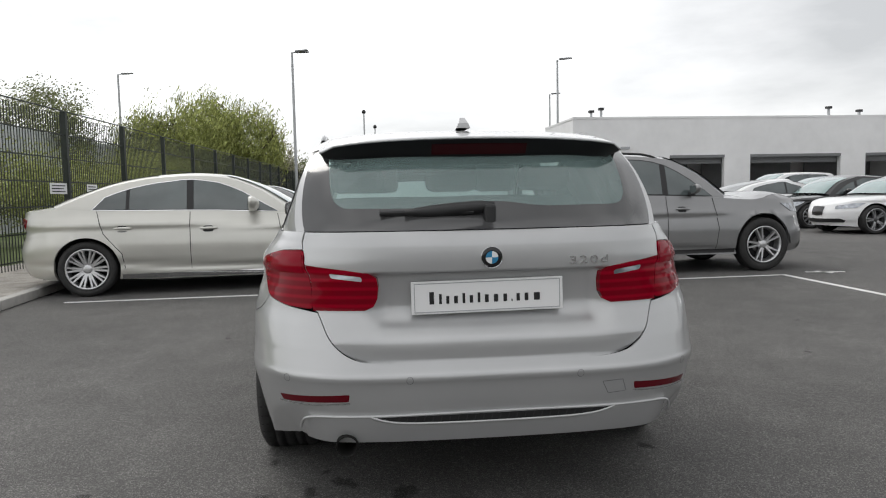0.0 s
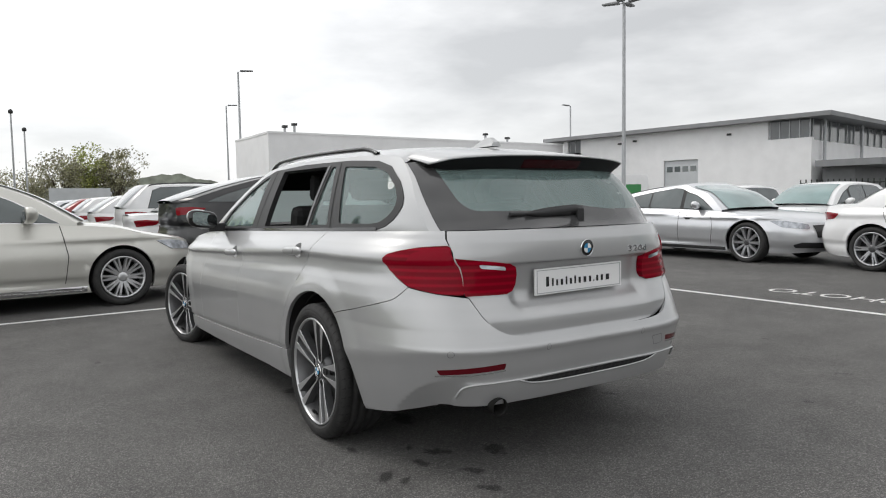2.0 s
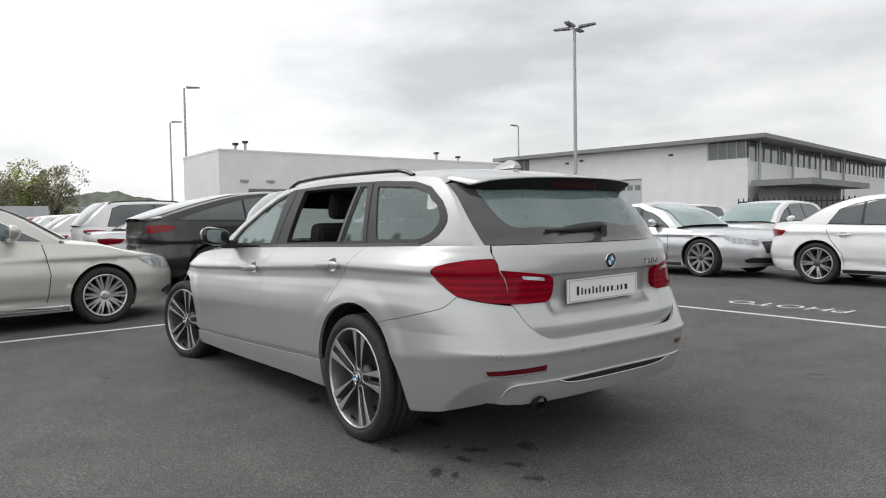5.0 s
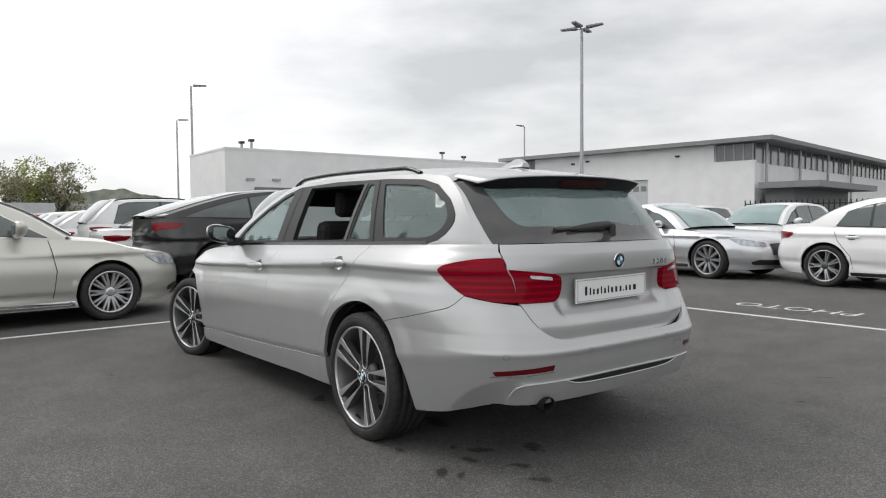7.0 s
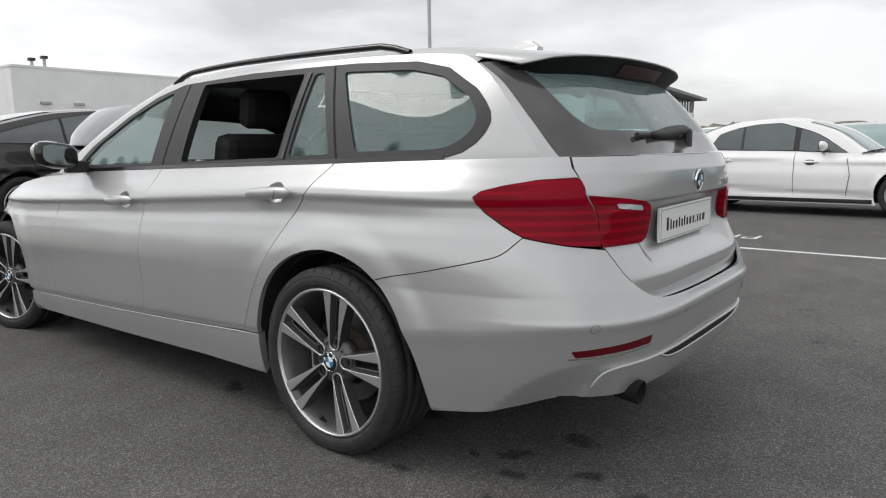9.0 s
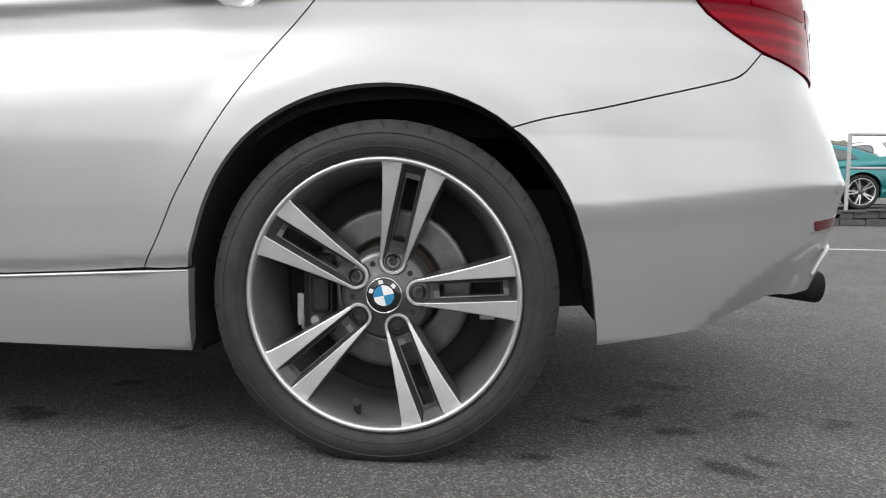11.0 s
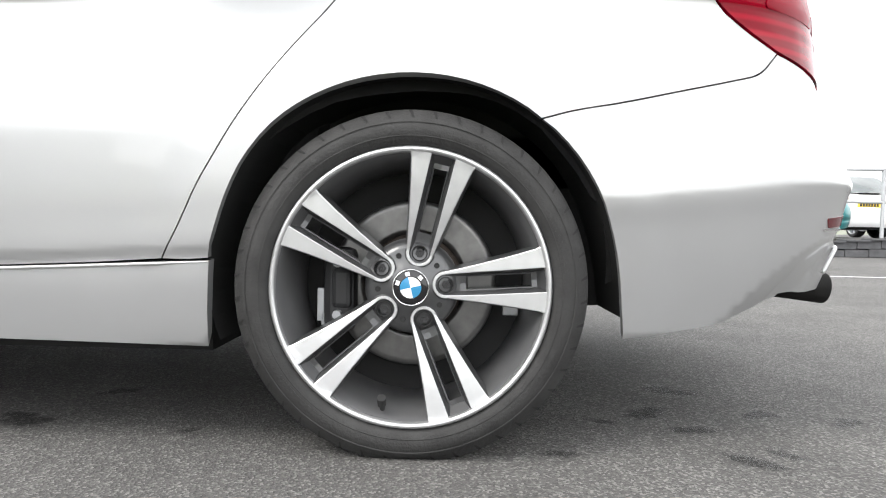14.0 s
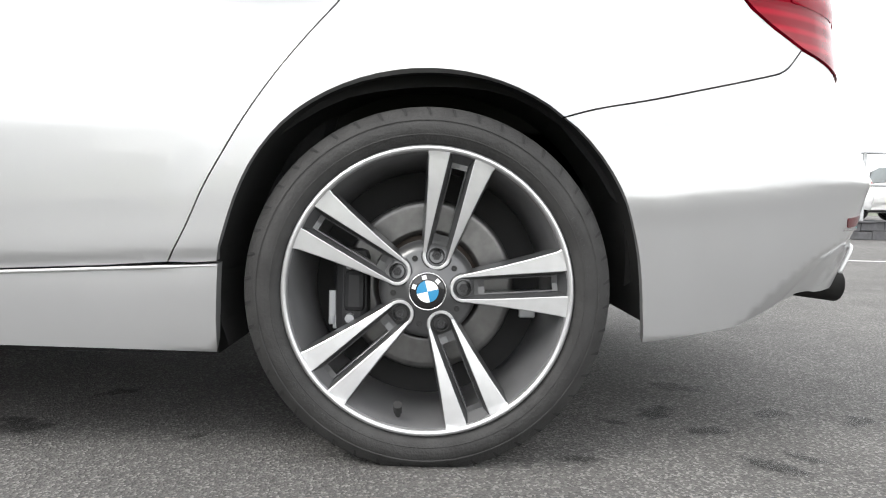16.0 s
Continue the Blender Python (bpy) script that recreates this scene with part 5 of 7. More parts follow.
simple_car("parked_car", pose(12.42, -7.3, 0.344, -3.4, 0, 0), "teal coupe on the sloping raised level", M_TEAL, 4.64, 0.91, 1.38, 1.0, 2.81, 0.335, 0.38, "coupe", 0.26, 5, 0.3)
simple_car("parked_car", heading(14.25, -8.45, 0.0, 0.9, 0.345), "white hatchback on the raised level", M_WHITE, 4.3, 0.89, 1.47, 0.9, 2.65, 0.32, 0.37, "hatch", 0.23, 10, plate=True)
simple_car("parked_car", heading(14.3, -11.1, 0.0, 1.0, 0.345), "white saloon on the raised level", M_WHITE, 4.6, 0.9, 1.42, 1.0, 2.8, 0.335, 0.38, "saloon", 0.25, 10, plate=True)
simple_car("parked_car", heading(20.5, -5.6, 170.0, 1.0, 0.20), "white SUV behind the teal coupe", M_WHITE, 4.65, 0.93, 1.67, 0.95, 2.8, 0.36, 0.42, "suv", 0.25, 10)


def van(m):
    v = empty("panel_van", m)
    tagged(v, "white panel van with green livery shapes", "van", "parked cars")
    bm = bmesh.new()
    prof = [(0.0, 0.35), (0.0, 2.2), (0.15, 2.42), (3.9, 2.45), (4.35, 2.3), (4.95, 1.45), (5.7, 1.2), (5.85, 0.9), (5.85, 0.35)]
    a = [bm.verts.new((-0.95, y, z)) for y, z in prof]
    b = [bm.verts.new((0.95, y, z)) for y, z in prof]
    for i in range(len(prof)):
        j = (i + 1) % len(prof)
        bm.faces.new((a[i], a[j], b[j], b[i]))
    bm.faces.new(list(reversed(a)))
    bm.faces.new(b)
    bmesh.ops.bevel(bm, geom=bm.edges[:], offset=0.06, segments=2, affect="EDGES")
    part("body", bm, M_WHITE, v)
    for s in (-1, 1):
        # the doorway's dark inside is painted as a black sheet on the closed side
        boxed("side_door", s * 0.952 - 0.004, 2.6, 0.5, s * 0.952 + 0.004, 3.7, 2.1, M_DARK, v, "black sheet for the shade inside an open side door")
        boxed("cab_window", s * 0.953 - 0.004, 4.0, 1.4, s * 0.953 + 0.004, 4.75, 1.95, M_DARKGLASS, v)
        boxed("livery", s * 0.953 - 0.003, 0.4, 0.8, s * 0.953 + 0.003, 1.2, 1.9, mat("green_vinyl", (0.05, 0.25, 0.08), 0.4), v, "green vinyl shape")
        for y in (1.2, 4.9):
            wheel(v, s * 0.93, y, 0.34, 0.21, 0.2, 6, 0, s)
    boxed("windscreen", -0.8, 4.55, 1.55, 0.8, 4.62, 2.2, M_DARKGLASS, v)
    return v


van(heading(26.8, 22.6, 150.0, 0.0))


# ---- the silver estate ----
HERO = Body(
    width=[(0.17, 0.842), (0.205, 0.856), (0.28, 0.873), (0.335, 0.882), (0.360, 0.884), (0.372, 0.885), (0.395, 0.894), (0.45, 0.898), (0.50, 0.901), (0.60, 0.903), (0.68, 0.896),
           (0.78, 0.870), (0.845, 0.851), (0.872, 0.850), (0.894, 0.857), (0.912, 0.852), (0.95, 0.826), (0.985, 0.797), (1.02, 0.775)],
    rear=[(0.20, 0.11), (0.27, 0.078), (0.32, 0.052), (0.38, 0.030), (0.45, 0.012), (0.52, -0.002), (0.540, -0.0085), (0.5475, -0.0085), (0.553, -0.004), (0.58, 0.008), (0.60, 0.016), (0.632, 0.029),
          (0.655, 0.041), (0.70, 0.064), (0.76, 0.086), (0.87, 0.072), (0.93, 0.068), (0.968, 0.0695), (0.985, 0.075), (1.03, 0.094)],
    front=[(0.2, 4.52), (0.35, 4.62), (0.5, 4.63), (0.65, 4.58), (0.78, 4.46), (0.9, 4.3)],
    ym=0.98, ymf=3.35,
    top=[(0.0, 1.022), (0.3, 1.018), (0.6, 1.012), (1.07, 1.0), (2.05, 0.976), (2.85, 0.955), (3.15, 0.945), (3.35, 0.93), (3.75, 0.885), (4.1, 0.82), (4.4, 0.735), (4.6, 0.67)],
    axles=(1.018, 3.855), tyre=0.320, arch=0.395,
    cabin=dict(line=[(0.30, 1.016), (0.38, 1.13), (0.50, 1.265), (0.64, 1.345), (1.1, 1.373), (1.8, 1.383), (2.25, 1.368), (2.55, 1.29), (2.85, 1.17), (3.28, 0.945)], roof=1.365,
               roofx=[(0.3, 0.575), (0.7, 0.60), (1.4, 0.622), (2.2, 0.612), (2.8, 0.59), (3.3, 0.57)]),
    p=[(0.3, 4.4), (0.76, 4.4), (0.85, 4.1), (0.90, 3.8), (0.95, 3.7), (1.05, 3.75)], pf=2.8, slope=0.05, flare=0.007,
    tail=[(0.15, 0.815), (0.2, 0.830), (0.27, 0.847), (0.36, 0.868), (0.44, 0.885), (0.488, 0.8965), (0.498, 0.8975), (0.512, 0.8965), (0.56, 0.893), (0.62, 0.888), (0.70, 0.878)], band=0.050)


def clear_glass(name, tint, ior=1.55, film=0.1):
    """Thin tinted car glass: see-through, with the gloss of its surface and a pale film for reflected sky."""
    m = bpy.data.materials.new(name)
    m.use_nodes = True
    n, l = m.node_tree.nodes, m.node_tree.links
    n.clear()
    out, mix = n.new("ShaderNodeOutputMaterial"), n.new("ShaderNodeMixShader")
    tr, gl, fr = n.new("ShaderNodeBsdfTransparent"), n.new("ShaderNodeBsdfGlossy"), n.new("ShaderNodeFresnel")
    tr.inputs["Color"].default_value = (*tint, 1)
    gl.inputs["Roughness"].default_value = 0.02
    fr.inputs["IOR"].default_value = ior
    # teal diffuse share: reflected sky brightness put into the glass colour
    sky_sheen, veil = n.new("ShaderNodeBsdfDiffuse"), n.new("ShaderNodeMixShader")
    sky_sheen.inputs["Color"].default_value = (0.48, 0.66, 0.64, 1)
    veil.inputs["Fac"].default_value = film
    l.new(tr.outputs["BSDF"], veil.inputs[1])
    l.new(sky_sheen.outputs["BSDF"], veil.inputs[2])
    l.new(fr.outputs["Fac"], mix.inputs["Fac"])
    l.new(veil.outputs["Shader"], mix.inputs[1])
    l.new(gl.outputs["BSDF"], mix.inputs[2])
    l.new(mix.outputs["Shader"], out.inputs["Surface"])
    return m


M_GLASS = clear_glass("green_tinted_glass", (0.55, 0.70, 0.68), 1.6, 0.20)
M_GLASSREAR = clear_glass("rear_tinted_glass", (0.60, 0.76, 0.74), 1.7, 0.26)
M_HEROPAINT = paint("bright_silver_paint", (0.468, 0.471, 0.474), 0.52, 0.36)
M_BORDER = mat("printed_glass_border", (0.05, 0.05, 0.051), 0.12, 0, 0.5, var=0.1, scale=3)
M_SEAT = mat("black_upholstery", (0.016, 0.016, 0.017), 0.8, var=0.2, scale=30, bump=0.2)
M_LINING = mat("pale_headlining", (0.35, 0.35, 0.34), 0.9, var=0.08, scale=20)


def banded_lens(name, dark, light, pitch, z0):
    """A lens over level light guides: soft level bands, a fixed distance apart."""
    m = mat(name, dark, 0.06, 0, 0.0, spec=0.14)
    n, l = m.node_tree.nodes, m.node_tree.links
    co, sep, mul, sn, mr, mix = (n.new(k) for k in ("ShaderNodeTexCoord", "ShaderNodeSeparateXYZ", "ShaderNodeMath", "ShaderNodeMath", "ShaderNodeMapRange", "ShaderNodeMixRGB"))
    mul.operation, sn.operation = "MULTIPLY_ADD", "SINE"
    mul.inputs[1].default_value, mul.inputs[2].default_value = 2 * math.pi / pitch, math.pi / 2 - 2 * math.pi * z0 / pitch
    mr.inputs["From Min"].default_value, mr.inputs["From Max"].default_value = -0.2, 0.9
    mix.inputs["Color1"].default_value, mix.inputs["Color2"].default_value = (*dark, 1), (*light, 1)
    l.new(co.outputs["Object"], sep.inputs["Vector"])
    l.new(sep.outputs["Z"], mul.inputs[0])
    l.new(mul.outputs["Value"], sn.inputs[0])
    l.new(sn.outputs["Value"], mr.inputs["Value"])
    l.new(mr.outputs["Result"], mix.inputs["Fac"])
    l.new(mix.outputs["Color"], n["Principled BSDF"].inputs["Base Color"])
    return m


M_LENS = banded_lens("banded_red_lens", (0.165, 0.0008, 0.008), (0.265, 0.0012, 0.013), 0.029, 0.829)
M_LAMPAMBER = mat("orange_red_lens", (0.230, 0.001, 0.012), 0.08, 0, 0.0, spec=0.14)
M_LAMPDARK = mat("dark_red_lens", (0.10, 0.003, 0.008), 0.12, 0, 0.0, spec=0.35)
M_WHITEE = mat("white_enamel", (0.80, 0.80, 0.80), 0.25, 0, 0.5)
M_BLUEE = mat("blue_enamel", (0.03, 0.22, 0.42), 0.25, 0, 0.5)


def hy(y, z):
    return (HERO.u_y(y, z), z)


def hx(x, z):
    return (math.copysign(HERO.u_x(x, z), x), z)


def hull(u, z):
    """The lower body on both sides: u is negative on the left."""
    p = HERO.place(abs(u), z)
    return Vector((-p.x, p.y, p.z)) if u < 0 else p


def soften(line):
    """An open line with its corners cut twice, its ends kept."""
    for _ in range(2):
        out = [line[0]]
        for a, b in zip(line, line[1:]):
            out += [(a[0] * 0.75 + b[0] * 0.25, a[1] * 0.75 + b[1] * 0.25), (a[0] * 0.25 + b[0] * 0.75, a[1] * 0.25 + b[1] * 0.75)]
        line = out + [line[-1]]
    return line


def on_tail(x, z, off=0.0):
    """A point of the tail, standing off by so much."""
    u, e = hx(x, z)[0], 0.004
    n = (hull(u + e, z) - hull(u - e, z)).cross(hull(u, z + e) - hull(u, z - e)).normalized()
    n = -n if n.y > 0 else n
    return hull(u, z) + n * off


def both(half):
    """A loop across the tail from its right half, from the lower middle outwards to the upper middle."""
    return half + [(-u, z) for u, z in reversed(half)]


def roundel(parent, m, r, name="emblem"):
    """A round badge: dark ring, bright rim, four quadrants; local -y is outward."""
    bm = bmesh.new()
    lathe(bm, [(0.002, 0.0005), (-0.003, r * 0.5), (-0.003, r * 0.93), (0.002, r)], 40)
    ring = part(name, bm, M_GLOSSBLACK, parent, "dark ringed round emblem", True, m @ Matrix.Rotation(radians(90), 4, "Z"))
    bm = bmesh.new()
    lathe(bm, [(-0.0015, r * 0.93), (-0.0045, r * 0.96), (-0.0035, r), (0.002, r * 1.02)], 40)
    part("emblem_rim", bm, M_CHROME, ring, "", True, m @ Matrix.Rotation(radians(90), 4, "Z"))
    for k in range(4):
        bm = bmesh.new()
        vs = [bm.verts.new((0, -0.0062, 0))] + [bm.verts.new((r * 0.58 * math.cos(radians(90 * k + a)), -0.0050, r * 0.58 * math.sin(radians(90 * k + a)))) for a in range(0, 91, 15)]
        for a, b in zip(vs[1:], vs[2:]):
            bm.faces.new((vs[0], a, b))
        part("emblem_quarter", bm, M_BLUEE if k % 2 else M_WHITEE, ring, m=m)
    return ring


def hero_wheel(parent, x, y, side, steer=0.0, turn=31.2):
    """A wide wheel with five pairs of machined spokes round recessed slots; local -x is outward."""
    r, rim = 0.331, 0.2580
    hub = new("wheel")
    hub.parent = parent
    hub.matrix_basis = pose(x, y, 0.320, 0, 0, (0 if side < 0 else 180) + steer)
    bm = bmesh.new()
    prof = [(0.030, rim - 0.006), (0.010, rim + 0.003), (0.000, rim + 0.009), (-0.005, rim + 0.017), (-0.008, rim + 0.027), (-0.007, rim + 0.041), (0.002, rim + 0.054), (0.010, r - 0.0055), (0.020, r - 0.0012)]
    for g in (0.055, 0.095, 0.14, 0.18):
        prof += [(g - 0.006, r), (g - 0.004, r - 0.007), (g + 0.004, r - 0.007), (g + 0.006, r)]
    prof += [(0.215, r - 0.003), (0.235, r - 0.015), (0.24, rim + 0.03), (0.225, rim - 0.005)]
    lathe(bm, prof, 120)
    for v in bm.verts:
        v.co.z = max(v.co.z, -0.320)
    tyre = part("tyre", bm, M_RUBBER, hub, "black low-profile rubber tyre", True)
    # shoulder notches, raked, with shallow edges
    bm = bmesh.new()
    for k in range(46):
        a = 2 * math.pi * k / 46
        rake = Matrix.Rotation(a, 3, "X")
        quad = [(0.0022, -0.0016, r - 0.0170), (0.0022, 0.0014, r - 0.0170), (0.040, 0.0130, r + 0.0008), (0.040, 0.0035, r + 0.0008), (0.0100, 0.0088, r - 0.0040), (0.0100, 0.0020, r - 0.0040)]
        q = [rake @ Vector(c) for c in quad]
        vs = [bm.verts.new((c.x - 0.0009, c.y, max(c.z, -0.3195))) for c in q]
        bm.faces.new((vs[0], vs[1], vs[4], vs[5]))
        bm.faces.new((vs[5], vs[4], vs[2], vs[3]))
    tagged(part("shoulder_tread", bm, M_DARK, tyre), kind="stuff")
    # raised rings and a moulded band on the side wall
    bm = bmesh.new()
    for a, rr, w in ((-0.0068, 0.021, 0.0012), (-0.0060, 0.046, 0.0014)):
        lathe(bm, [(a, rim + rr - w), (a - 0.0009, rim + rr), (a, rim + rr + w)], 120)
    part("sidewall", bm, M_RUBBER, tyre, smooth=True)
    # plain raised bars where the moulded writing is
    for a0 in (62, 118, 214, 300):
        bm = bmesh.new()
        for k in range(9):
            a = radians(a0 + 2.6 * k)
            rr = rim + 0.030
            bmesh.ops.create_cube(bm, size=1.0, matrix=Matrix.Rotation(a, 4, "X") @ Matrix.Translation((-0.0078, 0, rr)) @ Matrix.Diagonal((0.0016, 0.0075, 0.0065, 1)))
        tagged(part("sidewall_moulding", bm, M_RUBBER, tyre), kind="stuff")
    bm = bmesh.new()
    lathe(bm, [(0.012, rim + 0.005), (0.003, rim + 0.0035), (-0.0005, rim + 0.001), (-0.0010, rim - 0.0035), (0.002, rim - 0.0065), (0.009, rim - 0.0085)], 120)
    part("rim_lip", bm, M_ALLOY, hub, "bright machined rim edge", True)
    bm = bmesh.new()
    lathe(bm, [(0.009, rim - 0.0085), (0.016, rim - 0.0125), (0.040, rim - 0.020), (0.085, rim - 0.030), (0.15, rim - 0.037), (0.22, rim - 0.022)], 120)
    part("rim_barrel", bm, M_BARREL, hub, "grey painted rim barrel", True)
    # brake: disc with a worn ring, rusty bell, caliper and carrier
    bm = bmesh.new()
    lathe(bm, [(0.128, 0.098), (0.118, 0.102), (0.1172, 0.110), (0.1180, 0.118), (0.1172, 0.128), (0.1180, 0.140), (0.1172, 0.152), (0.118, 0.163), (0.122, 0.165), (0.140, 0.165), (0.140, 0.10)], 72)
    disc = part("brake_disc", bm, M_DISC, hub, "worn grey steel brake disc", True)
    bm = bmesh.new()
    lathe(bm, [(0.09, 0.001), (0.09, 0.070), (0.100, 0.082), (0.126, 0.092), (0.128, 0.102)], 48)
    part("disc_bell", bm, M_RUST, disc, "rust-brown disc centre", True)
    bm = bmesh.new()
    box(bm, 0.090, 0.112, -0.095, 0.165, 0.178, 0.070, 0.016)
    box(bm, 0.082, 0.120, -0.050, 0.115, 0.160, 0.030, 0.010)
    cal = part("brake_caliper", bm, M_TRIM, hub, "dark brake caliper")
    for zz in (-0.062, 0.040):
        bm = bmesh.new()
        cone(bm, (0.074, 0.147, zz), (0.095, 0.147, zz), 0.009, 0.010, 8)
        part("caliper_bolt", bm, M_STEEL, cal)
    bm = bmesh.new()
    box(bm, 0.100, 0.176, -0.078, 0.108, 0.190, -0.012, 0.002)
    box(bm, 0.100, 0.150, -0.086, 0.108, 0.182, -0.060, 0.002)
    part("pad_spring", bm, M_STEEL, cal, "bare steel pad spring")
    bm = bmesh.new()
    box(bm, 0.125, -0.212, -0.062, 0.135, -0.180, -0.036, 0.003)
    part("shield_edge", bm, M_STEEL, hub, "bare steel shield edge")
    bm = bmesh.new()
    lathe(bm, [(0.165, 0.001), (0.165, rim - 0.03)], 48)
    part("dust_shield", bm, M_DARK, hub)
    # spokes: bright faces, grey flanks, and between a pair a sunk channel with a slot through it
    radii = (0.066, 0.090, 0.130, 0.190, 0.235, 0.2560)
    inn = (0.0195, 0.0205, 0.0212, 0.0218, 0.0222, 0.0226)
    out = (0.0254, 0.0292, 0.0362, 0.0480, 0.0582, 0.0638)
    xfs = (0.026, 0.022, 0.016, 0.009, 0.0045, 0.0020)
    fbm, gbm = bmesh.new(), bmesh.new()

    def face(target, pts):
        target.faces.new([target.verts.new(p) for p in pts])
    for k in range(5):
        base = radians(turn + 72 * k)
        cb, sb = math.cos(base), math.sin(base)
        at = lambda rr, o, xx: (xx, rr * cb - o * sb, rr * sb + o * cb)
        tipped = lambda rr, o: math.sqrt(max(rr * rr - o * o, 0)) if rr > 0.25 else rr
        for s in (-1, 1):
            rows = []
            for rr, a, b, xf in zip(radii, inn, out, xfs):
                rows.append([at(tipped(rr, b), s * b, xf + 0.0014), at(tipped(rr, b - 0.0016), s * (b - 0.0016), xf), at(tipped(rr, a + 0.0012), s * (a + 0.0012), xf), at(tipped(rr, a), s * a, xf + 0.0012),
                             at(rr, s * (b + 0.005), xf + 0.038), at(rr, s * (a - 0.0065), xf + 0.020)])
            for p, q in zip(rows, rows[1:]):
                for i, j in ((0, 1), (1, 2), (2, 3)):
                    face(fbm, (p[i], p[j], q[j], q[i]))
                for i, j in ((4, 0), (3, 5)):
                    face(gbm, (p[i], p[j], q[j], q[i]))
            # the slot's frame and its deep walls
            for (r0, x0), (r1, x1) in zip(((0.088, 0.042), (0.104, 0.040), (0.170, 0.031), (0.226, 0.026)), ((0.104, 0.040), (0.170, 0.031), (0.226, 0.026), (0.236, 0.0255))):
                lo = 0.0 if (r0 < 0.095 or r0 > 0.224) else 0.0122
                face(gbm, (at(r0, s * 0.0145, x0), at(r0, s * lo, x0 + 0.0015), at(r1, s * lo, x1 + 0.0015), at(r1, s * 0.0145, x1)))
                if lo:
                    face(gbm, (at(r0, s * lo, x0 + 0.0015), at(r0, s * lo, x0 + 0.026), at(r1, s * lo, x1 + 0.026), at(r1, s * lo, x1 + 0.0015)))
        # the ledge at the channel's outer end
        face(gbm, (at(0.236, 0.0150, 0.0255), at(0.236, -0.0150, 0.0255), at(0.2515, -0.0215, 0.0045), at(0.2515, 0.0215, 0.0045)))
        # the bright loop round the bolt
        for a in range(-90, 90, 15):
            ring = lambda ang, rad: at(0.066 - rad * math.cos(radians(ang)), rad * math.sin(radians(ang)), 0.026)
            deep = lambda ang, rad, d: (ring(ang, rad)[0] + d,) + ring(ang, rad)[1:]
            face(fbm, (ring(a, 0.0207), ring(a + 15, 0.0207), ring(a + 15, 0.0245), ring(a, 0.0245)))
            face(fbm, (deep(a, 0.0195, 0.0012), deep(a + 15, 0.0195, 0.0012), ring(a + 15, 0.0207), ring(a, 0.0207)))
            face(fbm, (ring(a, 0.0245), ring(a + 15, 0.0245), deep(a + 15, 0.0258, 0.0014), deep(a, 0.0258, 0.0014)))
            face(gbm, (deep(a, 0.0195, 0.0012), deep(a + 15, 0.0195, 0.0012), deep(a + 15, 0.0150, 0.016), deep(a, 0.0150, 0.016)))
            face(gbm, (deep(a, 0.0258, 0.0014), deep(a + 15, 0.0258, 0.0014), deep(a + 15, 0.033, 0.016), deep(a, 0.033, 0.016)))
        face(gbm, [at(0.066 + 0.0150 * math.cos(radians(a)), 0.0150 * math.sin(radians(a)), 0.042) for a in range(-90, 91, 30)] + [at(0.092, 0.0148, 0.0415), at(0.092, -0.0148, 0.0415)])
    for b in (fbm, gbm):
        bmesh.ops.remove_doubles(b, verts=b.verts[:], dist=0.0002)
    sp = part("spoke_star", fbm, M_ALLOY, hub, "machined bright double spokes")
    part("spoke_flank", gbm, M_ALLOYGREY, sp, "grey painted spoke flanks and slots")
    bm = bmesh.new()
    lathe(bm, [(0.024, 0.034), (0.024, 0.038), (0.031, 0.044), (0.034, 0.070), (0.042, 0.086), (0.07, 0.092)], 60)
    part("hub", bm, M_ALLOYGREY, hub, "grey wheel centre", True)
    for k in range(5):
        a = radians(turn + 72 * k)
        bm = bmesh.new()
        lathe(bm, [(0.0415, 0.0145), (0.0300, 0.0150), (0.0295, 0.0135), (0.038, 0.0125), (0.038, 0.0105)], 24)
        well = part("bolt_well", bm, M_DARK, hub, m=Matrix.Translation((0, 0.066 * math.cos(a), 0.066 * math.sin(a))))
        bm = bmesh.new()
        lathe(bm, [(0.0330, 0.0005), (0.0330, 0.0040), (0.0315, 0.0050), (0.0315, 0.0085), (0.036, 0.0100), (0.040, 0.0105)], 6)
        part("wheel_bolt", bm, M_TRIM, well, "dark wheel bolt", m=Matrix.Translation((0, 0.066 * math.cos(a), 0.066 * math.sin(a))))
        a += radians(36)
        bm = bmesh.new()
        lathe(bm, [(0.0318, 0.0005), (0.0315, 0.0050), (0.034, 0.0056)], 12)
        part("web_hole", bm, M_DARK, hub, m=Matrix.Translation((0, 0.063 * math.cos(a), 0.063 * math.sin(a))))
    badge = roundel(hub, Matrix.Translation((0.022, 0, 0)) @ Matrix.Rotation(radians(-90), 4, "Z") @ Matrix.Rotation(radians(-14), 4, "Y"), 0.0345, "centre_cap")
    for a in (32, 90, 148):
        bm = bmesh.new()
        bmesh.ops.create_cube(bm, size=1.0, matrix=Matrix.Translation((0.022, 0, 0)) @ Matrix.Rotation(radians(-90), 4, "Z") @ Matrix.Rotation(radians(-14 + 90 - a), 4, "Y") @ Matrix.Translation((0, -0.0034, 0.0258)) @ Matrix.Diagonal((0.0085, 0.0014, 0.0075, 1)))
        part("badge_mark", bm, M_WHITEE, badge)
    bm = bmesh.new()
    cone(bm, (0.010, 0.050, -0.206), (0.022, 0.050, -0.222), 0.0085, 0.0080, 14)
    cone(bm, (0.020, 0.050, -0.220), (0.034, 0.050, -0.233), 0.0045, 0.0050, 10)
    part("valve", bm, M_DARK, hub, "black valve cap")
    return hub


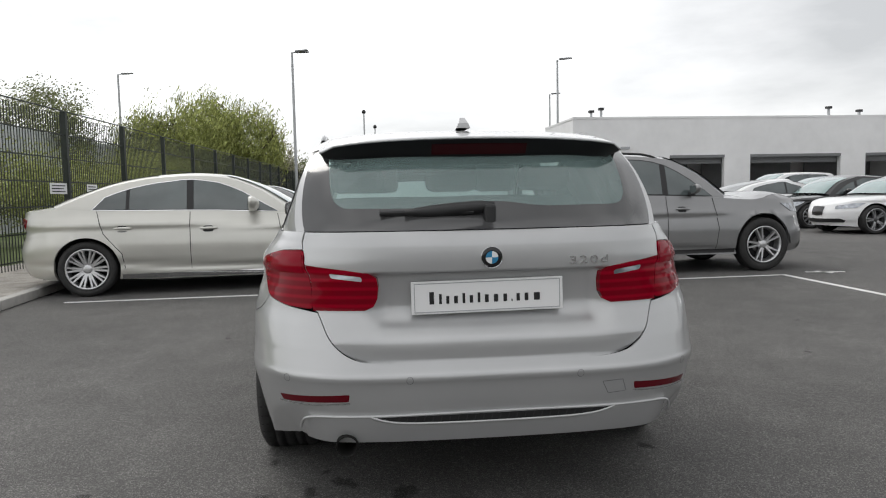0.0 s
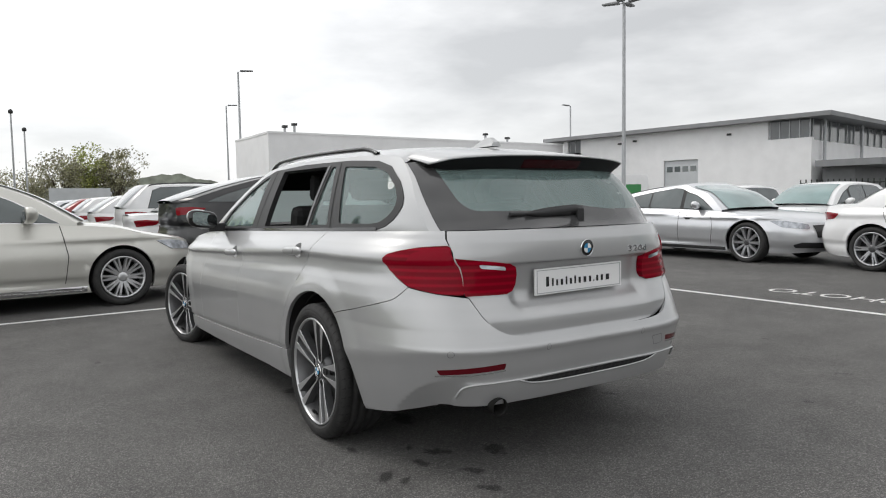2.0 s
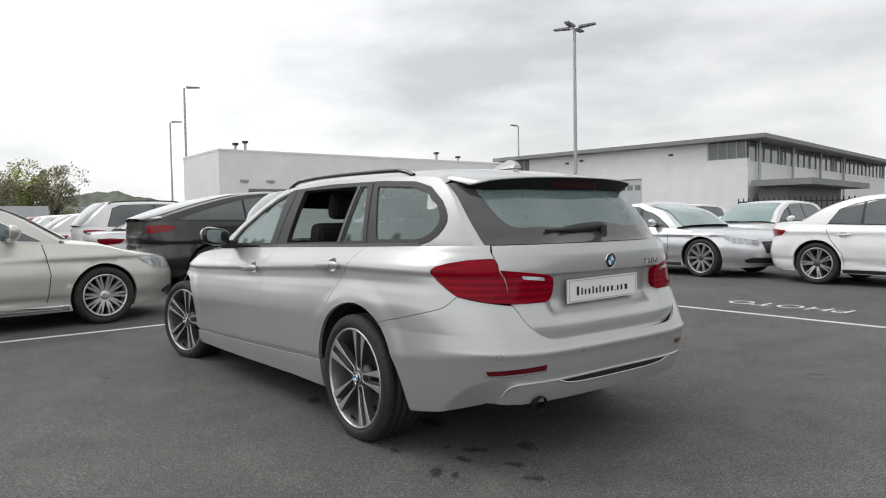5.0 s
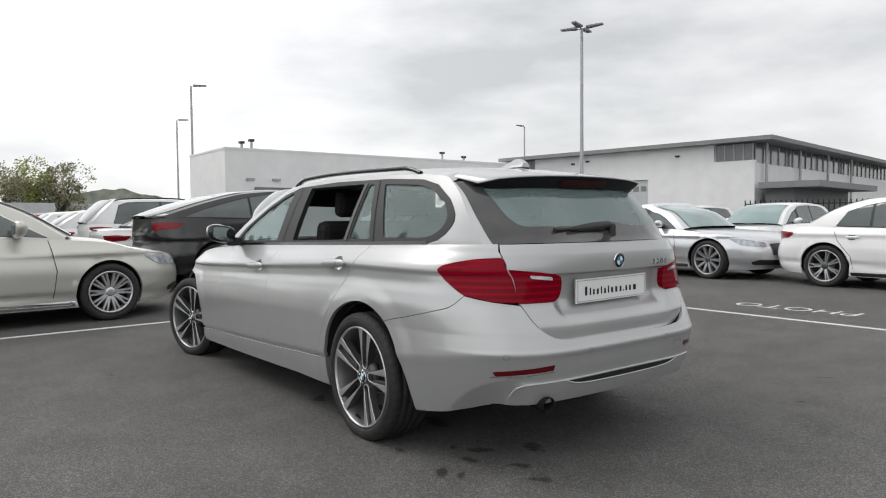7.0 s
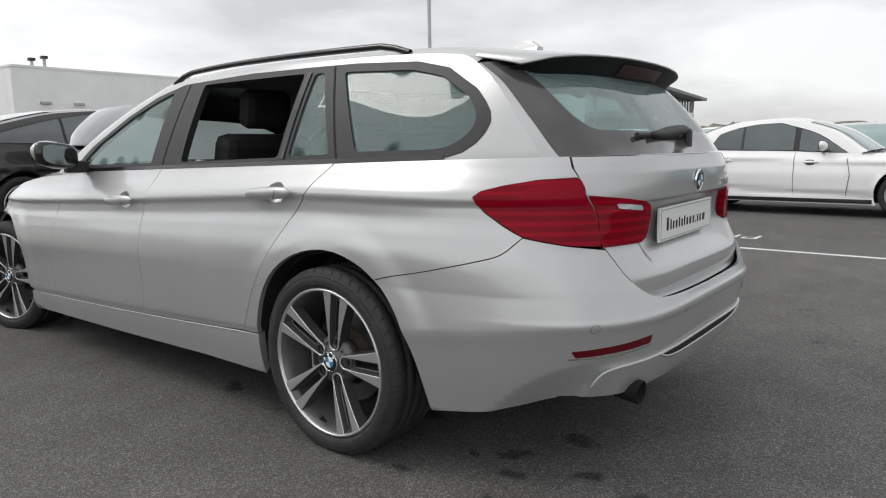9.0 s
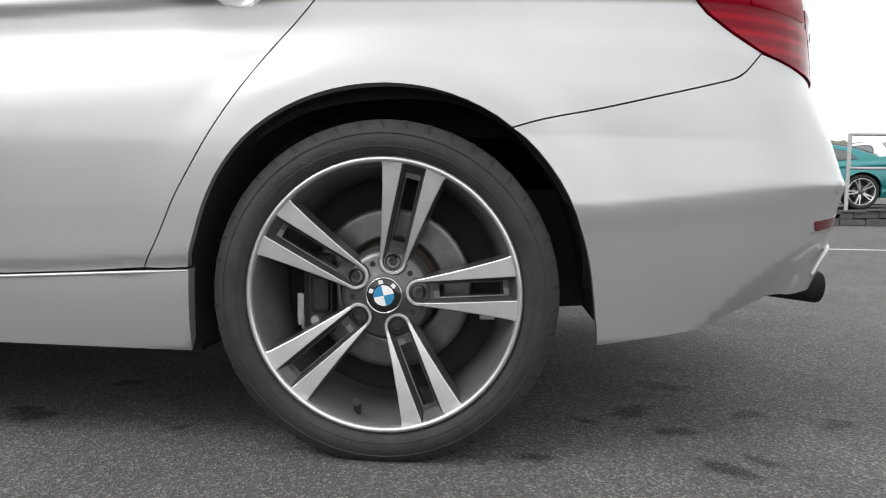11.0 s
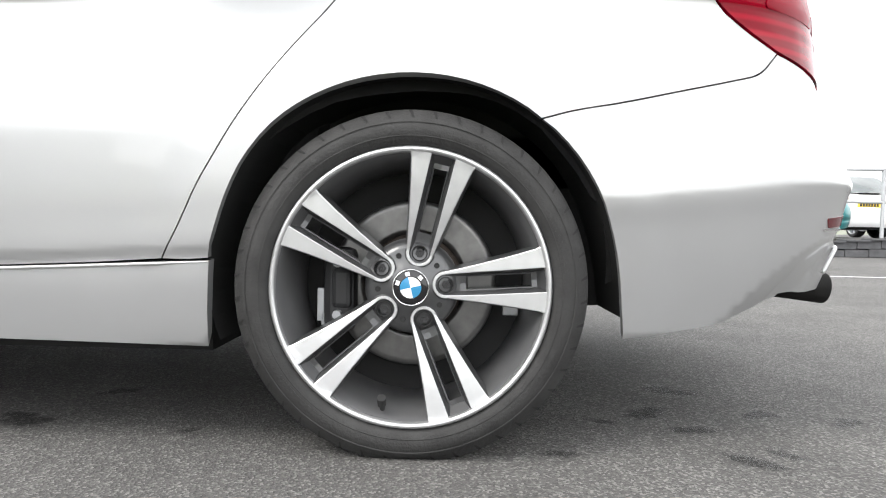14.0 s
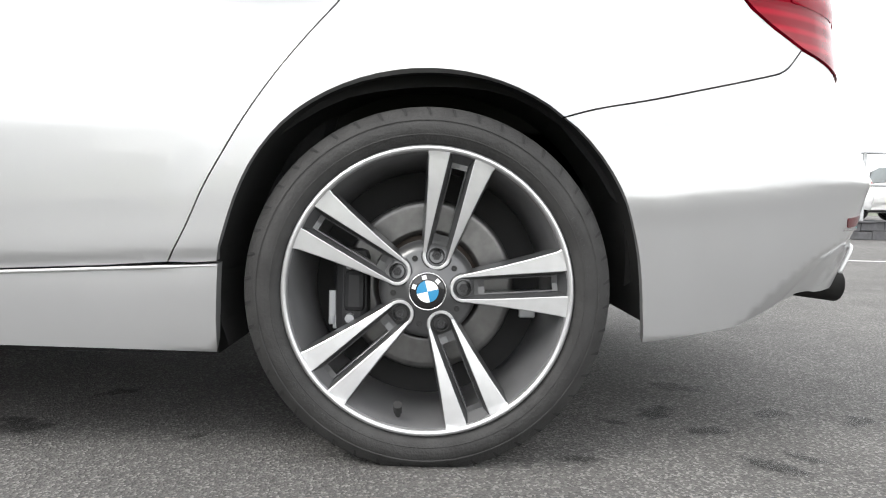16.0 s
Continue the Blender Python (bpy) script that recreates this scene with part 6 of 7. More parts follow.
def hero_car():
    car = empty("estate_car")
    tagged(car, "silver estate car with one rear window open", "car")
    P = M_HEROPAINT
    gap = 0.0015
    T = lambda y: HERO.edge(HERO.u_y(y, 1.0))
    groove = lambda y: 0.366 - 0.055 * (y - 1.39) + 0.008 * (y - 1.39) ** 2
    arch_r = spline([(0, 0.378), (9, 0.376), (17, 0.374), (26, 0.377), (37, 0.384), (57, 0.392), (90, 0.393), (127, 0.394), (149, 0.390), (160, 0.387), (174, 0.391), (183, 0.399), (194, 0.421)])
    lip = lambda a: (1.018 + arch_r(a) * math.cos(radians(a)), 0.32 + arch_r(a) * math.sin(radians(a)))
    door_rear = [(1.480, 0.364), (1.455, 0.406), (1.434, 0.449), (1.412, 0.499), (1.383, 0.550), (1.336, 0.630), (1.280, 0.715), (1.241, 0.770), (1.192, 0.832), (1.166, 0.863), (1.137, 0.897), (1.103, 0.946), (1.056, T(1.056))]
    pillar_b = [(2.225, groove(2.225)), (2.205, 0.45), (2.225, 0.64), (2.235, 0.77), (2.230, 0.85), (2.198, 0.92), (2.185, T(2.185))]
    gap_front = [(3.12, groove(3.12)), (3.14, 0.50), (3.12, 0.72), (3.10, T(3.10))]
    hl = lambda pts: [hy(y, z) for y, z in pts]
    lamp_top = [hy(0.453, 0.904), hy(0.432, 0.921), hy(0.372, 0.937), hy(0.290, 0.952), hx(0.628, 0.959)]
    lamp_low = [hx(0.600, 0.756), hy(0.200, 0.765), hy(0.250, 0.777), hy(0.306, 0.790), hy(0.366, 0.824), hy(0.419, 0.859), hy(0.446, 0.887)]
    door_rear = soften(door_rear)
    # dark inner shell behind the shut lines
    bottom = [(0, 0.40), (0.35, 0.38), (0.7, 0.34), (1.4, 0.27), (3.4, 0.19), (4.2, 0.2), (4.62, 0.24)]
    for s in (-1, 1):
        patch("inner_shell", HERO.place, lower_loop(HERO, bottom), M_DARK, car, step=0.07, fine=0.05, off=-0.085, side=s)
    # rear bumper
    a0 = [hx(0.001, 0.314), hx(0.2, 0.315), hx(0.4, 0.316), hx(0.56, 0.312), hx(0.62, 0.300), hx(0.69, 0.291), hy(0.225, 0.284), hy(0.30, 0.269), hy(0.364, 0.260), hy(0.457, 0.244), hy(0.537, 0.232), hy(0.609, 0.221)]
    seam = [(0.784, 0.635), (0.723, 0.653), (0.621, 0.672), (0.516, 0.697), (0.457, 0.711), (0.400, 0.726), (0.368, 0.735), (0.345, 0.749), (0.325, 0.770), (0.306, 0.790)]
    arch_b = hl([lip(193.5 + (126.6 - 193.5) * i / 14) for i in range(15)])[1:-1]
    gate = [hx(0.590, 0.748), hx(0.575, 0.715), hx(0.552, 0.660), hx(0.505, 0.616), hx(0.44, 0.592), hx(0.3, 0.585), hx(0.001, 0.582)]
    gate, seam = soften(gate), soften(seam)
    half = a0 + arch_b + hl(seam) + [hy(0.250, 0.777), hy(0.200, 0.765)] + gate
    # the lower corner is cut away along a slanting crease
    fold = spline([(0.08, 0.452), (0.15, 0.429), (0.225, 0.402), (0.262, 0.380), (0.329, 0.331), (0.378, 0.287), (0.43, 0.235)])

    def tuck(u, z):
        y = hull(u, z).y
        d = fold(y) - z
        x = abs(hull(u, z).x)
        ease = lambda v: min(max(v, 0), 1) ** 2 * (3 - 2 * min(max(v, 0), 1))
        frame_ = 0.007 * ease((0.664 - 0.35 * max(z - 0.33, 0) - x) / 0.020) * ease((0.420 - z) / 0.012)
        if x < 0.56 or d < 0:
            return frame_
        return frame_ - 0.38 * d * min((x - 0.56) / 0.16, 1)
    bump = patch("rear_bumper", hull, inset(dense(both(half), 0.03), gap), P, car, step=0.018, fine=0.014, lip=0.014, side=1, bulge=tuck, zstep=0.009)
    # tailgate, hollowed round the plate
    gate_up = list(reversed(gate))[0:] + [hx(0.604, 0.756), hx(0.617, 0.85), hx(0.628, 0.93), hx(0.6355, 0.98), (hx(0.634, 1.0)[0], HERO.edge(hx(0.634, 1.0)[0]) - 0.002), (hx(0.4, 1.0)[0], HERO.edge(hx(0.4, 1.0)[0]) - 0.002), (0.001, HERO.edge(0) - 0.002)]

    def hollow(u, z):
        x = abs(hull(u, min(max(z, 0.6), 0.95)).x)
        e = lambda v: min(max(v, 0), 1) ** 2 * (3 - 2 * min(max(v, 0), 1))
        crease = -0.031 * min(max((0.658 - z) / 0.06, 0), 1)
        return crease - 0.042 * e((0.44 - x) / 0.09) * e((0.880 - z) / 0.012) * e((z - 0.645) / 0.12)
    tg = patch("tailgate", hull, inset(dense(both(gate_up), 0.03), gap), P, car, step=0.02, fine=0.02, lip=0.014, side=1, bulge=hollow, zstep=0.011)
    tg["label"] = "silver tailgate with recess for the plate"
    # quarter panels, doors, sills, wings
    quarter = hl([seam[0]]) + hl([lip(126.6 + (7.2 - 126.6) * i / 26) for i in range(27)])[1:] + [hy(1.43, groove(1.43))] + hl(door_rear) + \
        [(u, HERO.edge(u)) for u in [hy(1.0, 1.0)[0] + (hx(0.6365, 1.0)[0] - hy(1.0, 1.0)[0]) * i / 12 for i in range(13)]] + [hx(0.6375, 0.985), hx(0.6335, 0.957)] + list(reversed(lamp_top)) + list(reversed(lamp_low))[:4] + hl(list(reversed(seam)))[:-1]
    # the door pressings carry a few soft highlights of their own shape
    rear_door = hl(door_rear) + [hy(y, T(y)) for y in (1.4, 1.7, 2.0)] + hl(list(reversed(pillar_b))) + [hy(y, groove(y)) for y in (2.2, 2.0, 1.8, 1.6)]
    front_door = hl(pillar_b) + [hy(y, T(y)) for y in (2.5, 2.8)] + hl(list(reversed(gap_front))) + [hy(y, groove(y)) for y in (3.0, 2.8, 2.6, 2.4)]
    sill = [hy(y, groove(y) - 0.001) for y in (1.389, 1.6, 2.0, 2.3, 2.6, 2.9, 3.2, 3.465)] + [hy(3.475, 0.185), hy(2.6, 0.192), hy(1.8, 0.204), hy(1.401, 0.197)]
    n = 24
    wing = hl(gap_front) + [(u, HERO.edge(u)) for u in [hy(3.2, 0.9)[0] + (HERO.ut - hy(3.2, 0.9)[0]) * i / n for i in range(n + 1)]] + [(HERO.ut, 0.22), hy(4.5, 0.21), hy(4.215, 0.20)] + \
        hl(arc(3.85, 0.320, 0.380, -18, 182, 30)) + [hy(3.40, groove(3.4))]
    # the hollow behind a door handle
    def cup(y, z, k=1.0):
        c = HERO.u_y(y, z)
        return [(c + 0.052 * k * math.cos(a), z + 0.038 * k * math.sin(a)) for a in [2 * math.pi * i / 28 for i in range(28)]]
    for s in (-1, 1):
        patch("quarter_panel", HERO.place, inset(dense(quarter, 0.03), gap), P, car, step=0.016, fine=0.012, lip=0.02, side=s, zstep=0.0095)
        rd = patch("rear_door", HERO.place, inset(dense(rear_door, 0.03), gap), P, car, step=0.025, fine=0.018, lip=0.014, side=s, zstep=0.011, holes=[cup(1.302, 0.896)])
        fd = patch("front_door", HERO.place, inset(dense(front_door, 0.03), gap), P, car, step=0.03, fine=0.02, lip=0.014, side=s, zstep=0.011, holes=[cup(2.400, 0.833)])
        patch("sill", HERO.place, inset(dense(sill, 0.03), gap), P, car, step=0.03, fine=0.02, lip=0.03, side=s, off=0.001, zstep=0.012)
        tube("sill_edge", [Vector((s * (HERO.place(*hy(y, groove(y) - 0.005)).x + 0.0012), y, groove(y) - 0.0052)) for y in [1.392 + 0.09 * i for i in range(24)]], 0.0036, P, car)
        patch("front_wing", HERO.place, inset(dense(wing, 0.03), gap), P, car, step=0.026, fine=0.02, lip=0.014, side=s, zstep=0.012)
        for door, yy, zz, dz in ((rd, 1.317, 0.897, -0.002), (fd, 2.415, 0.834, -0.004)):
            p = HERO.place(HERO.u_y(yy, zz), zz)
            tilt = Matrix.Rotation(radians(-3), 4, "X")
            bm = bmesh.new()
            bmesh.ops.create_uvsphere(bm, u_segments=24, v_segments=10, radius=1.0)
            for v in bm.verts:
                c = v.co
                k = (max(1 - abs(c.y) ** 4, 0.0) / max(1 - c.y * c.y, 0.02)) ** 0.5
                v.co = Vector((c.x * 0.020, c.y * 0.128, c.z * 0.0225 * k))
            grip = part("door_handle", bm, P, door, "silver grip handle", True, Matrix.Translation((s * (p.x + 0.022), p.y, p.z + dz)) @ tilt)
            cy, cz = yy - 0.015, zz - 0.001
            cu0 = HERO.u_y(cy, cz)
            bowl = lambda u, z: -0.034 * max(0.0, 1 - ((u - cu0) / 0.052) ** 2 - ((z - cz) / 0.038) ** 2) ** 0.6
            patch("handle_recess", HERO.place, cup(cy, cz, 1.02), P, grip, off=-0.001, step=0.008, side=s, bulge=bowl)
            ribbon("handle_gap", lambda u, z: HERO.place(u, z) + Vector((0.0425, 0, 0)), [(HERO.u_y(yy, zz) - 0.060, zz + dz - 0.014), (HERO.u_y(yy, zz) - 0.068, zz + dz + 0.014)], M_DARK, grip, 0.003, side=s)
        # tail lamps
        outer = rounded(lamp_top + lamp_low, 0.022, 4)
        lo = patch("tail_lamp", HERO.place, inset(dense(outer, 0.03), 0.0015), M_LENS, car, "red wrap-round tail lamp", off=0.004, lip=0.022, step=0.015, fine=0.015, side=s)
        patch("indicator_lens", HERO.place, rounded([hx(0.633, 0.945), hx(0.624, 0.878), hy(0.335, 0.884), hy(0.318, 0.925), hy(0.27, 0.941)], 0.015), M_LAMPAMBER, lo, "orange-red indicator lens", off=0.0058, lip=0.002, step=0.015, side=s)
        inner = [hx(0.6245, 0.908), hx(0.50, 0.893), hx(0.418, 0.881), hx(0.390, 0.866), hx(0.384, 0.835), hx(0.388, 0.792), hx(0.402, 0.766), hx(0.430, 0.753), hx(0.6035, 0.753)]
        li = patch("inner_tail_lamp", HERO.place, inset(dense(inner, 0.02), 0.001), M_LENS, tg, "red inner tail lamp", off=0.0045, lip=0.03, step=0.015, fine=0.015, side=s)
        rv = patch("reversing_light", HERO.place, rounded([hx(0.545, 0.880), hx(0.440, 0.868), hx(0.437, 0.853), hx(0.540, 0.864)], 0.008), M_LAMP, li, "clear reversing light", off=0.0066, lip=0.003, step=0.015, side=s)
        # bumper fittings
        patch("reflector", HERO.place, rounded([hx(0.718, 0.468), hx(0.706, 0.448), hx(0.492, 0.464), hx(0.489, 0.489)], 0.006), M_LAMPDARK, bump, "slim red reflector", off=0.0015, lip=0.004, step=0.03, side=s)
        ribbon("reflector_edge", HERO.place, [hx(0.718, 0.444), hx(0.61, 0.447), hx(0.487, 0.459)], M_CHROME, bump, 0.004, 0.003, side=s)
        for x in (0.29, 0.69):
            c = hx(x, 0.536)
            o = [(c[0] + 0.012 * math.cos(a), c[1] + 0.012 * math.sin(a)) for a in [2 * math.pi * i / 16 for i in range(16)]]
            ribbon("parking_sensor", HERO.place, o + o[:1], M_GREY, bump, 0.002, 0.002, side=s)
        for ay in (1.018, 3.86):
            hero_wheel(car, s * (0.893 if ay < 2 else 0.878), ay, s, 14.0 if ay > 2 else 0.0)
            bm = bmesh.new()
            rows = []
            for a in [-17 + 205 * i / 30 for i in range(31)]:
                c, q = math.cos(radians(a)), math.sin(radians(a))
                r = arch_r(a) + 0.007 if ay < 2 else 0.392
                rows.append([bm.verts.new((s * xx, ay + r * c, 0.32 + r * q)) for xx in (0.58, min(0.884 if ay < 2 else 0.868, HERO.half(ay + r * c, 0.32 + r * q) - 0.026))])
            for a, b in zip(rows, rows[1:]):
                bm.faces.new((a[0], b[0], b[1], a[1]))
            bm.faces.new([q[0] for q in rows])
            part("wheel_arch_liner", bm, M_DARK, car)
    # slot of the lower inlay, between two rounded edges that run out to its corners
    patch("slot", hull, both([hx(0.001, 0.387), hx(0.28, 0.389), hx(0.35, 0.395), hx(0.405, 0.409), hx(0.36, 0.4115), hx(0.001, 0.4125)]), M_DARK, bump, "dark mesh slot", off=0.0085, step=0.03, side=1)
    for k in range(26):
        xx = -0.36 + 0.72 * k / 25
        ribbon("mesh_bar", hull, [hx(xx, 0.391), hx(xx + 0.004, 0.4095)], M_TRIM, bump, 0.004, 0.0095, side=1)
    tube("inlay_edge", [on_tail(x, z, 0.0055) for x, z in soften([(-0.652, 0.352), (-0.647, 0.378), (-0.634, 0.400), (-0.585, 0.409), (-0.42, 0.413), (-0.2, 0.4165), (0.0, 0.417), (0.2, 0.4165), (0.42, 0.413), (0.585, 0.409), (0.634, 0.400), (0.647, 0.378), (0.652, 0.352)])], 0.0048, P, bump)
    tube("slot_edge", [on_tail(x, z, 0.0075) for x, z in soften([(-0.42, 0.412), (-0.37, 0.394), (-0.29, 0.3855), (-0.1, 0.3825), (0.1, 0.3825), (0.29, 0.3855), (0.37, 0.394), (0.42, 0.412)])], 0.0052, P, bump)
    # added unseen panel that blocks light, so the ground below the tail darkens
    boxed("shade_tray", -0.55, 0.22, 0.275, 0.55, 1.42, 0.345, M_TRIM, car)
    boxed("silencer", -0.55, 0.24, 0.37, 0.55, 0.55, 0.46, M_TRIM, car, "dark rear silencer", bevel=0.03)
    # towing-eye cover outline
    cov = [hx(0.372, 0.500), hx(0.445, 0.503), hx(0.460, 0.460), hx(0.394, 0.456), hx(0.372, 0.500)]
    ribbon("towing_cover", hull, cov, M_GREY, bump, 0.0028, 0.0015, side=1)
    # exhaust
    bm = bmesh.new()
    lathe(bm, [(0.26, 0.034), (0.03, 0.0365), (0.003, 0.0370), (0.0, 0.0360), (0.0005, 0.0340), (0.006, 0.0320), (0.20, 0.0315)], 40)
    tail = Matrix.Translation((-0.497, 0.050, 0.306)) @ Matrix.Rotation(radians(6), 4, "X") @ Matrix.Rotation(radians(90), 4, "Z")
    ex = part("exhaust_pipe", bm, mat("sooty_steel", (0.013, 0.0125, 0.012), 0.75, 0.0, var=0.3, scale=30, spec=0.2), car, "dark steel exhaust pipe", True, tail)
    bm = bmesh.new()
    lathe(bm, [(0.12, 0.0005), (0.12, 0.0319)], 32)
    part("bore", bm, M_DARK, ex, m=tail)
    # plate with plain bars in place of its lettering
    yp = 0.100
    pl = boxed("show_plate", -0.262, yp - 0.004, -0.056, 0.262, yp + 0.006, 0.056, M_PLATEW, tg, "white show plate with dark bars", bevel=0.002, m=Matrix.Translation((-0.008, 0, 0.792)) @ Matrix.Rotation(radians(-0.6), 4, "Y"))
    bm = bmesh.new()
    widths = [0.026, 0.015, 0.017, 0.021, 0.015, 0.019, 0.015, 0.021, 0.025, 0.021, 0.007, 0.019, 0.021, 0.034]
    tall = {0: 0.042, 1: 0.034, 4: 0.034, 6: 0.034, 10: 0.007}
    x = -0.205
    for i, w in enumerate(widths):
        bm = bmesh.new()
        box(bm, x + w * 0.18, yp - 0.0055, -0.022, x + w * 0.78, yp - 0.0038, -0.022 + tall.get(i, 0.026))
        part("plate_bar", bm, M_INK, pl, m=Matrix.Translation((-0.008, 0, 0.792)) @ Matrix.Rotation(radians(-0.6), 4, "Y"))
        x += w + 0.0090
    bm = bmesh.new()
    for x0, z0, x1, z1 in ((-0.252, -0.050, 0.252, -0.047), (-0.252, 0.047, 0.252, 0.050), (-0.252, -0.05, -0.2495, 0.05), (0.2495, -0.05, 0.252, 0.05)):
        box(bm, x0, yp - 0.0052, z0, x1, yp - 0.0039, z1)
    part("plate_border", bm, M_STEEL, pl, m=Matrix.Translation((-0.008, 0, 0.792)) @ Matrix.Rotation(radians(-0.6), 4, "Y"))
    roundel(tg, Matrix.Translation((0.002, HERO.yr(0.926) - 0.003, 0.926)) @ Matrix.Rotation(radians(4), 4, "X"), 0.037)
    # model figures
    cu = bpy.data.curves.new("model_badge", "FONT")
    cu.body, cu.size, cu.extrude, cu.space_character, cu.offset = "320d", 0.042, 0.0025, 1.25, 0.0004
    o = bpy.data.objects.new("tmp", cu)
    scene.collection.objects.link(o)
    bpy.context.view_layer.update()
    me = bpy.data.meshes.new_from_object(o.evaluated_get(bpy.context.evaluated_depsgraph_get()))
    bpy.data.objects.remove(o)
    for v in me.vertices:
        xx = 0.268 + v.co.x * 1.45
        v.co = Vector((xx, HERO.place(HERO.u_x(xx, 0.92), 0.92).y - 0.002 - v.co.z, 0.896 + v.co.y * 0.9))
    me.materials.clear()
    me.materials.append(M_CHROME)
    fig = new("model_badge", me)
    fig.parent = tg
    # bonnet
    hs = []
    for i in range(17):
        y = 3.13 + (4.57 - 3.13) * i / 16
        z = HERO.top(y)
        hs.append((y, z, HERO.place(HERO.u_y(y, z), z).x, 0.0, 0.055 * (1 - (i / 16) ** 3)))
    strip("bonnet", hs, P, car, cols=16)
    # cabin
    line = HERO.roofline
    ys = [0.30 + (3.28 - 0.30) * i / 90 for i in range(91)]
    outline = [(y, line(y)) for y in ys] + [(y, HERO.top(y) - 0.003) for y in reversed(ys[::3])]
    dlo = [(3.11, 0.962), (2.85, 0.971), (2.05, 0.990), (1.07, 1.012), (0.66, 1.016), (0.590, 1.019), (0.540, 1.033), (0.500, 1.060), (0.474, 1.094), (0.464, 1.124), (0.472, 1.156), (0.497, 1.190), (0.535, 1.228), (0.66, 1.302), (0.80, 1.334), (1.1, 1.352), (1.7, 1.362), (2.2, 1.350), (2.42, 1.305), (2.65, 1.222), (2.95, 1.078)]
    panes = dict(
        quarter=inset([(0.985, 1.026), (0.66, 1.030), (0.600, 1.036), (0.548, 1.058), (0.513, 1.092), (0.499, 1.128), (0.510, 1.165), (0.548, 1.213), (0.67, 1.286), (0.81, 1.318), (1.155, 1.336)], 0.012),
        fixed=[(1.105, 1.030), (1.325, 1.024), (1.292, 1.330), (1.240, 1.328)],
        drop=[(1.385, 1.020), (2.055, 1.002), (2.035, 1.338), (1.352, 1.334)],
        front=[(2.305, 0.998), (2.85, 0.986), (3.02, 0.988), (2.87, 1.094), (2.6, 1.218), (2.43, 1.276), (2.275, 1.318)])
    for s in (-1, 1):
        patch("cabin_frame", HERO.cab, outline, P, car, holes=[dlo], step=0.04, fine=0.025, lip=0.02, side=s)
        fr = patch("window_surround", HERO.cab, dlo, M_TRIM, car, "black window surround", holes=[inset(dense(rounded(q, 0.02), 0.03), 0.0) for q in panes.values()], step=0.03, fine=0.02, off=0.003, lip=0.03, side=s)
        ribbon("belt_strip", HERO.cab, [(y, HERO.top(y) + 0.006) for y in (3.12, 2.85, 2.4, 2.05, 1.6, 1.07, 0.8, 0.60)], M_GLOSSBLACK, fr, 0.016, 0.007, side=s)
        ribbon("pillar_strip", HERO.cab, [(1.355, 1.016), (1.322, 1.336)], M_GLOSSBLACK, fr, 0.022, 0.008, side=s)
        ribbon("pillar_gap", HERO.cab, [(2.205, 0.985), (2.155, 1.345)], M_DARK, fr, 0.007, 0.0045, side=s)
        ribbon("pillar_gap", HERO.cab, [(1.062, 1.012), (1.195, 1.348)], M_DARK, fr, 0.008, 0.0045, side=s)
        for key, q in panes.items():
            if key == "drop" and s < 0:
                continue
            g = patch("side_window", HERO.cab, q, M_GLASS, car, "green tinted side window", off=-0.004, step=0.05, side=s, plain=True)
            g.visible_shadow = False
        bm = bmesh.new()
        pts = []
        for i in range(23):
            y = 0.86 + (2.32 - 0.86) * i / 22
            e = min(i, 22 - i)
            pts.append(Vector((s * (HERO.cab(y, line(y)).x - 0.012), y, line(y) + (0.006, 0.024, 0.034)[min(e, 2)])))
        rings = [[bm.verts.new(q + Vector((0.0125 * math.cos(t), 0, 0.0125 * math.sin(t)))) for t in [2 * math.pi * i / 8 for i in range(8)]] for q in pts]
        for a, b in zip(rings, rings[1:]):
            for i in range(8):
                bm.faces.new((a[i], a[(i + 1) % 8], b[(i + 1) % 8], b[i]))
        part("roof_rail", bm, M_GLOSSBLACK, car, "black roof rail", True)
        # the door mirror
        pod = mirror_pod(car, 0.795, 2.93, 0.965, s, P)
        bm = bmesh.new()
        bmesh.ops.create_uvsphere(bm, u_segments=16, v_segments=10, radius=1.0)
        for v in bm.verts:
            q = [math.copysign(abs(c) ** 0.55, c) for c in v.co]
            v.co = Vector((q[0] * 0.100, min(q[1], 0.2) * 0.04, q[2] * 0.062 + 0.012 * q[0] * s))
        part("mirror_shell", bm, M_GLOSSBLACK, pod, "black mirror housing", True, Matrix.Translation((s * 0.925, 2.905, 1.04)))
        bm = bmesh.new()
        face_ = []
        for i in range(32):
            q = [math.copysign(abs(c) ** 0.6, c) for c in (math.cos(2 * math.pi * i / 32), math.sin(2 * math.pi * i / 32))]
            face_.append(bm.verts.new((q[0] * 0.080, 0.0, q[1] * 0.047 + 0.012 * q[0] * s)))
        bm.faces.new(face_)
        part("mirror_glass", bm, M_CHROME, pod, "silvered mirror glass", m=Matrix.Translation((s * 0.925, 2.905 - 0.0425, 1.04)) @ Matrix.Rotation(radians(-8 * s), 4, "Z"))
    st = []
    for y in ys:
        z = line(y)
        x = HERO.cab(y, z).x
        fr = min(max((y - 2.25) / 1.0, 0), 1)
        st.append((y, z, x, 0.17 * fr, 0.052 * (1 - fr) + 0.03 * fr))
    strip("roof", [q for q in st if 0.55 <= q[0] <= 2.36], P, car, cols=20)
    strip("headlining", [q for q in st if 0.60 <= q[0] <= 2.36], M_LINING, car, cols=12, off=-0.03)
    ws = strip("windscreen", [q for q in st if q[0] >= 2.30], M_GLASS, car, "green tinted windscreen", 16, 0.94, 0.001)
    ws.visible_shadow = False
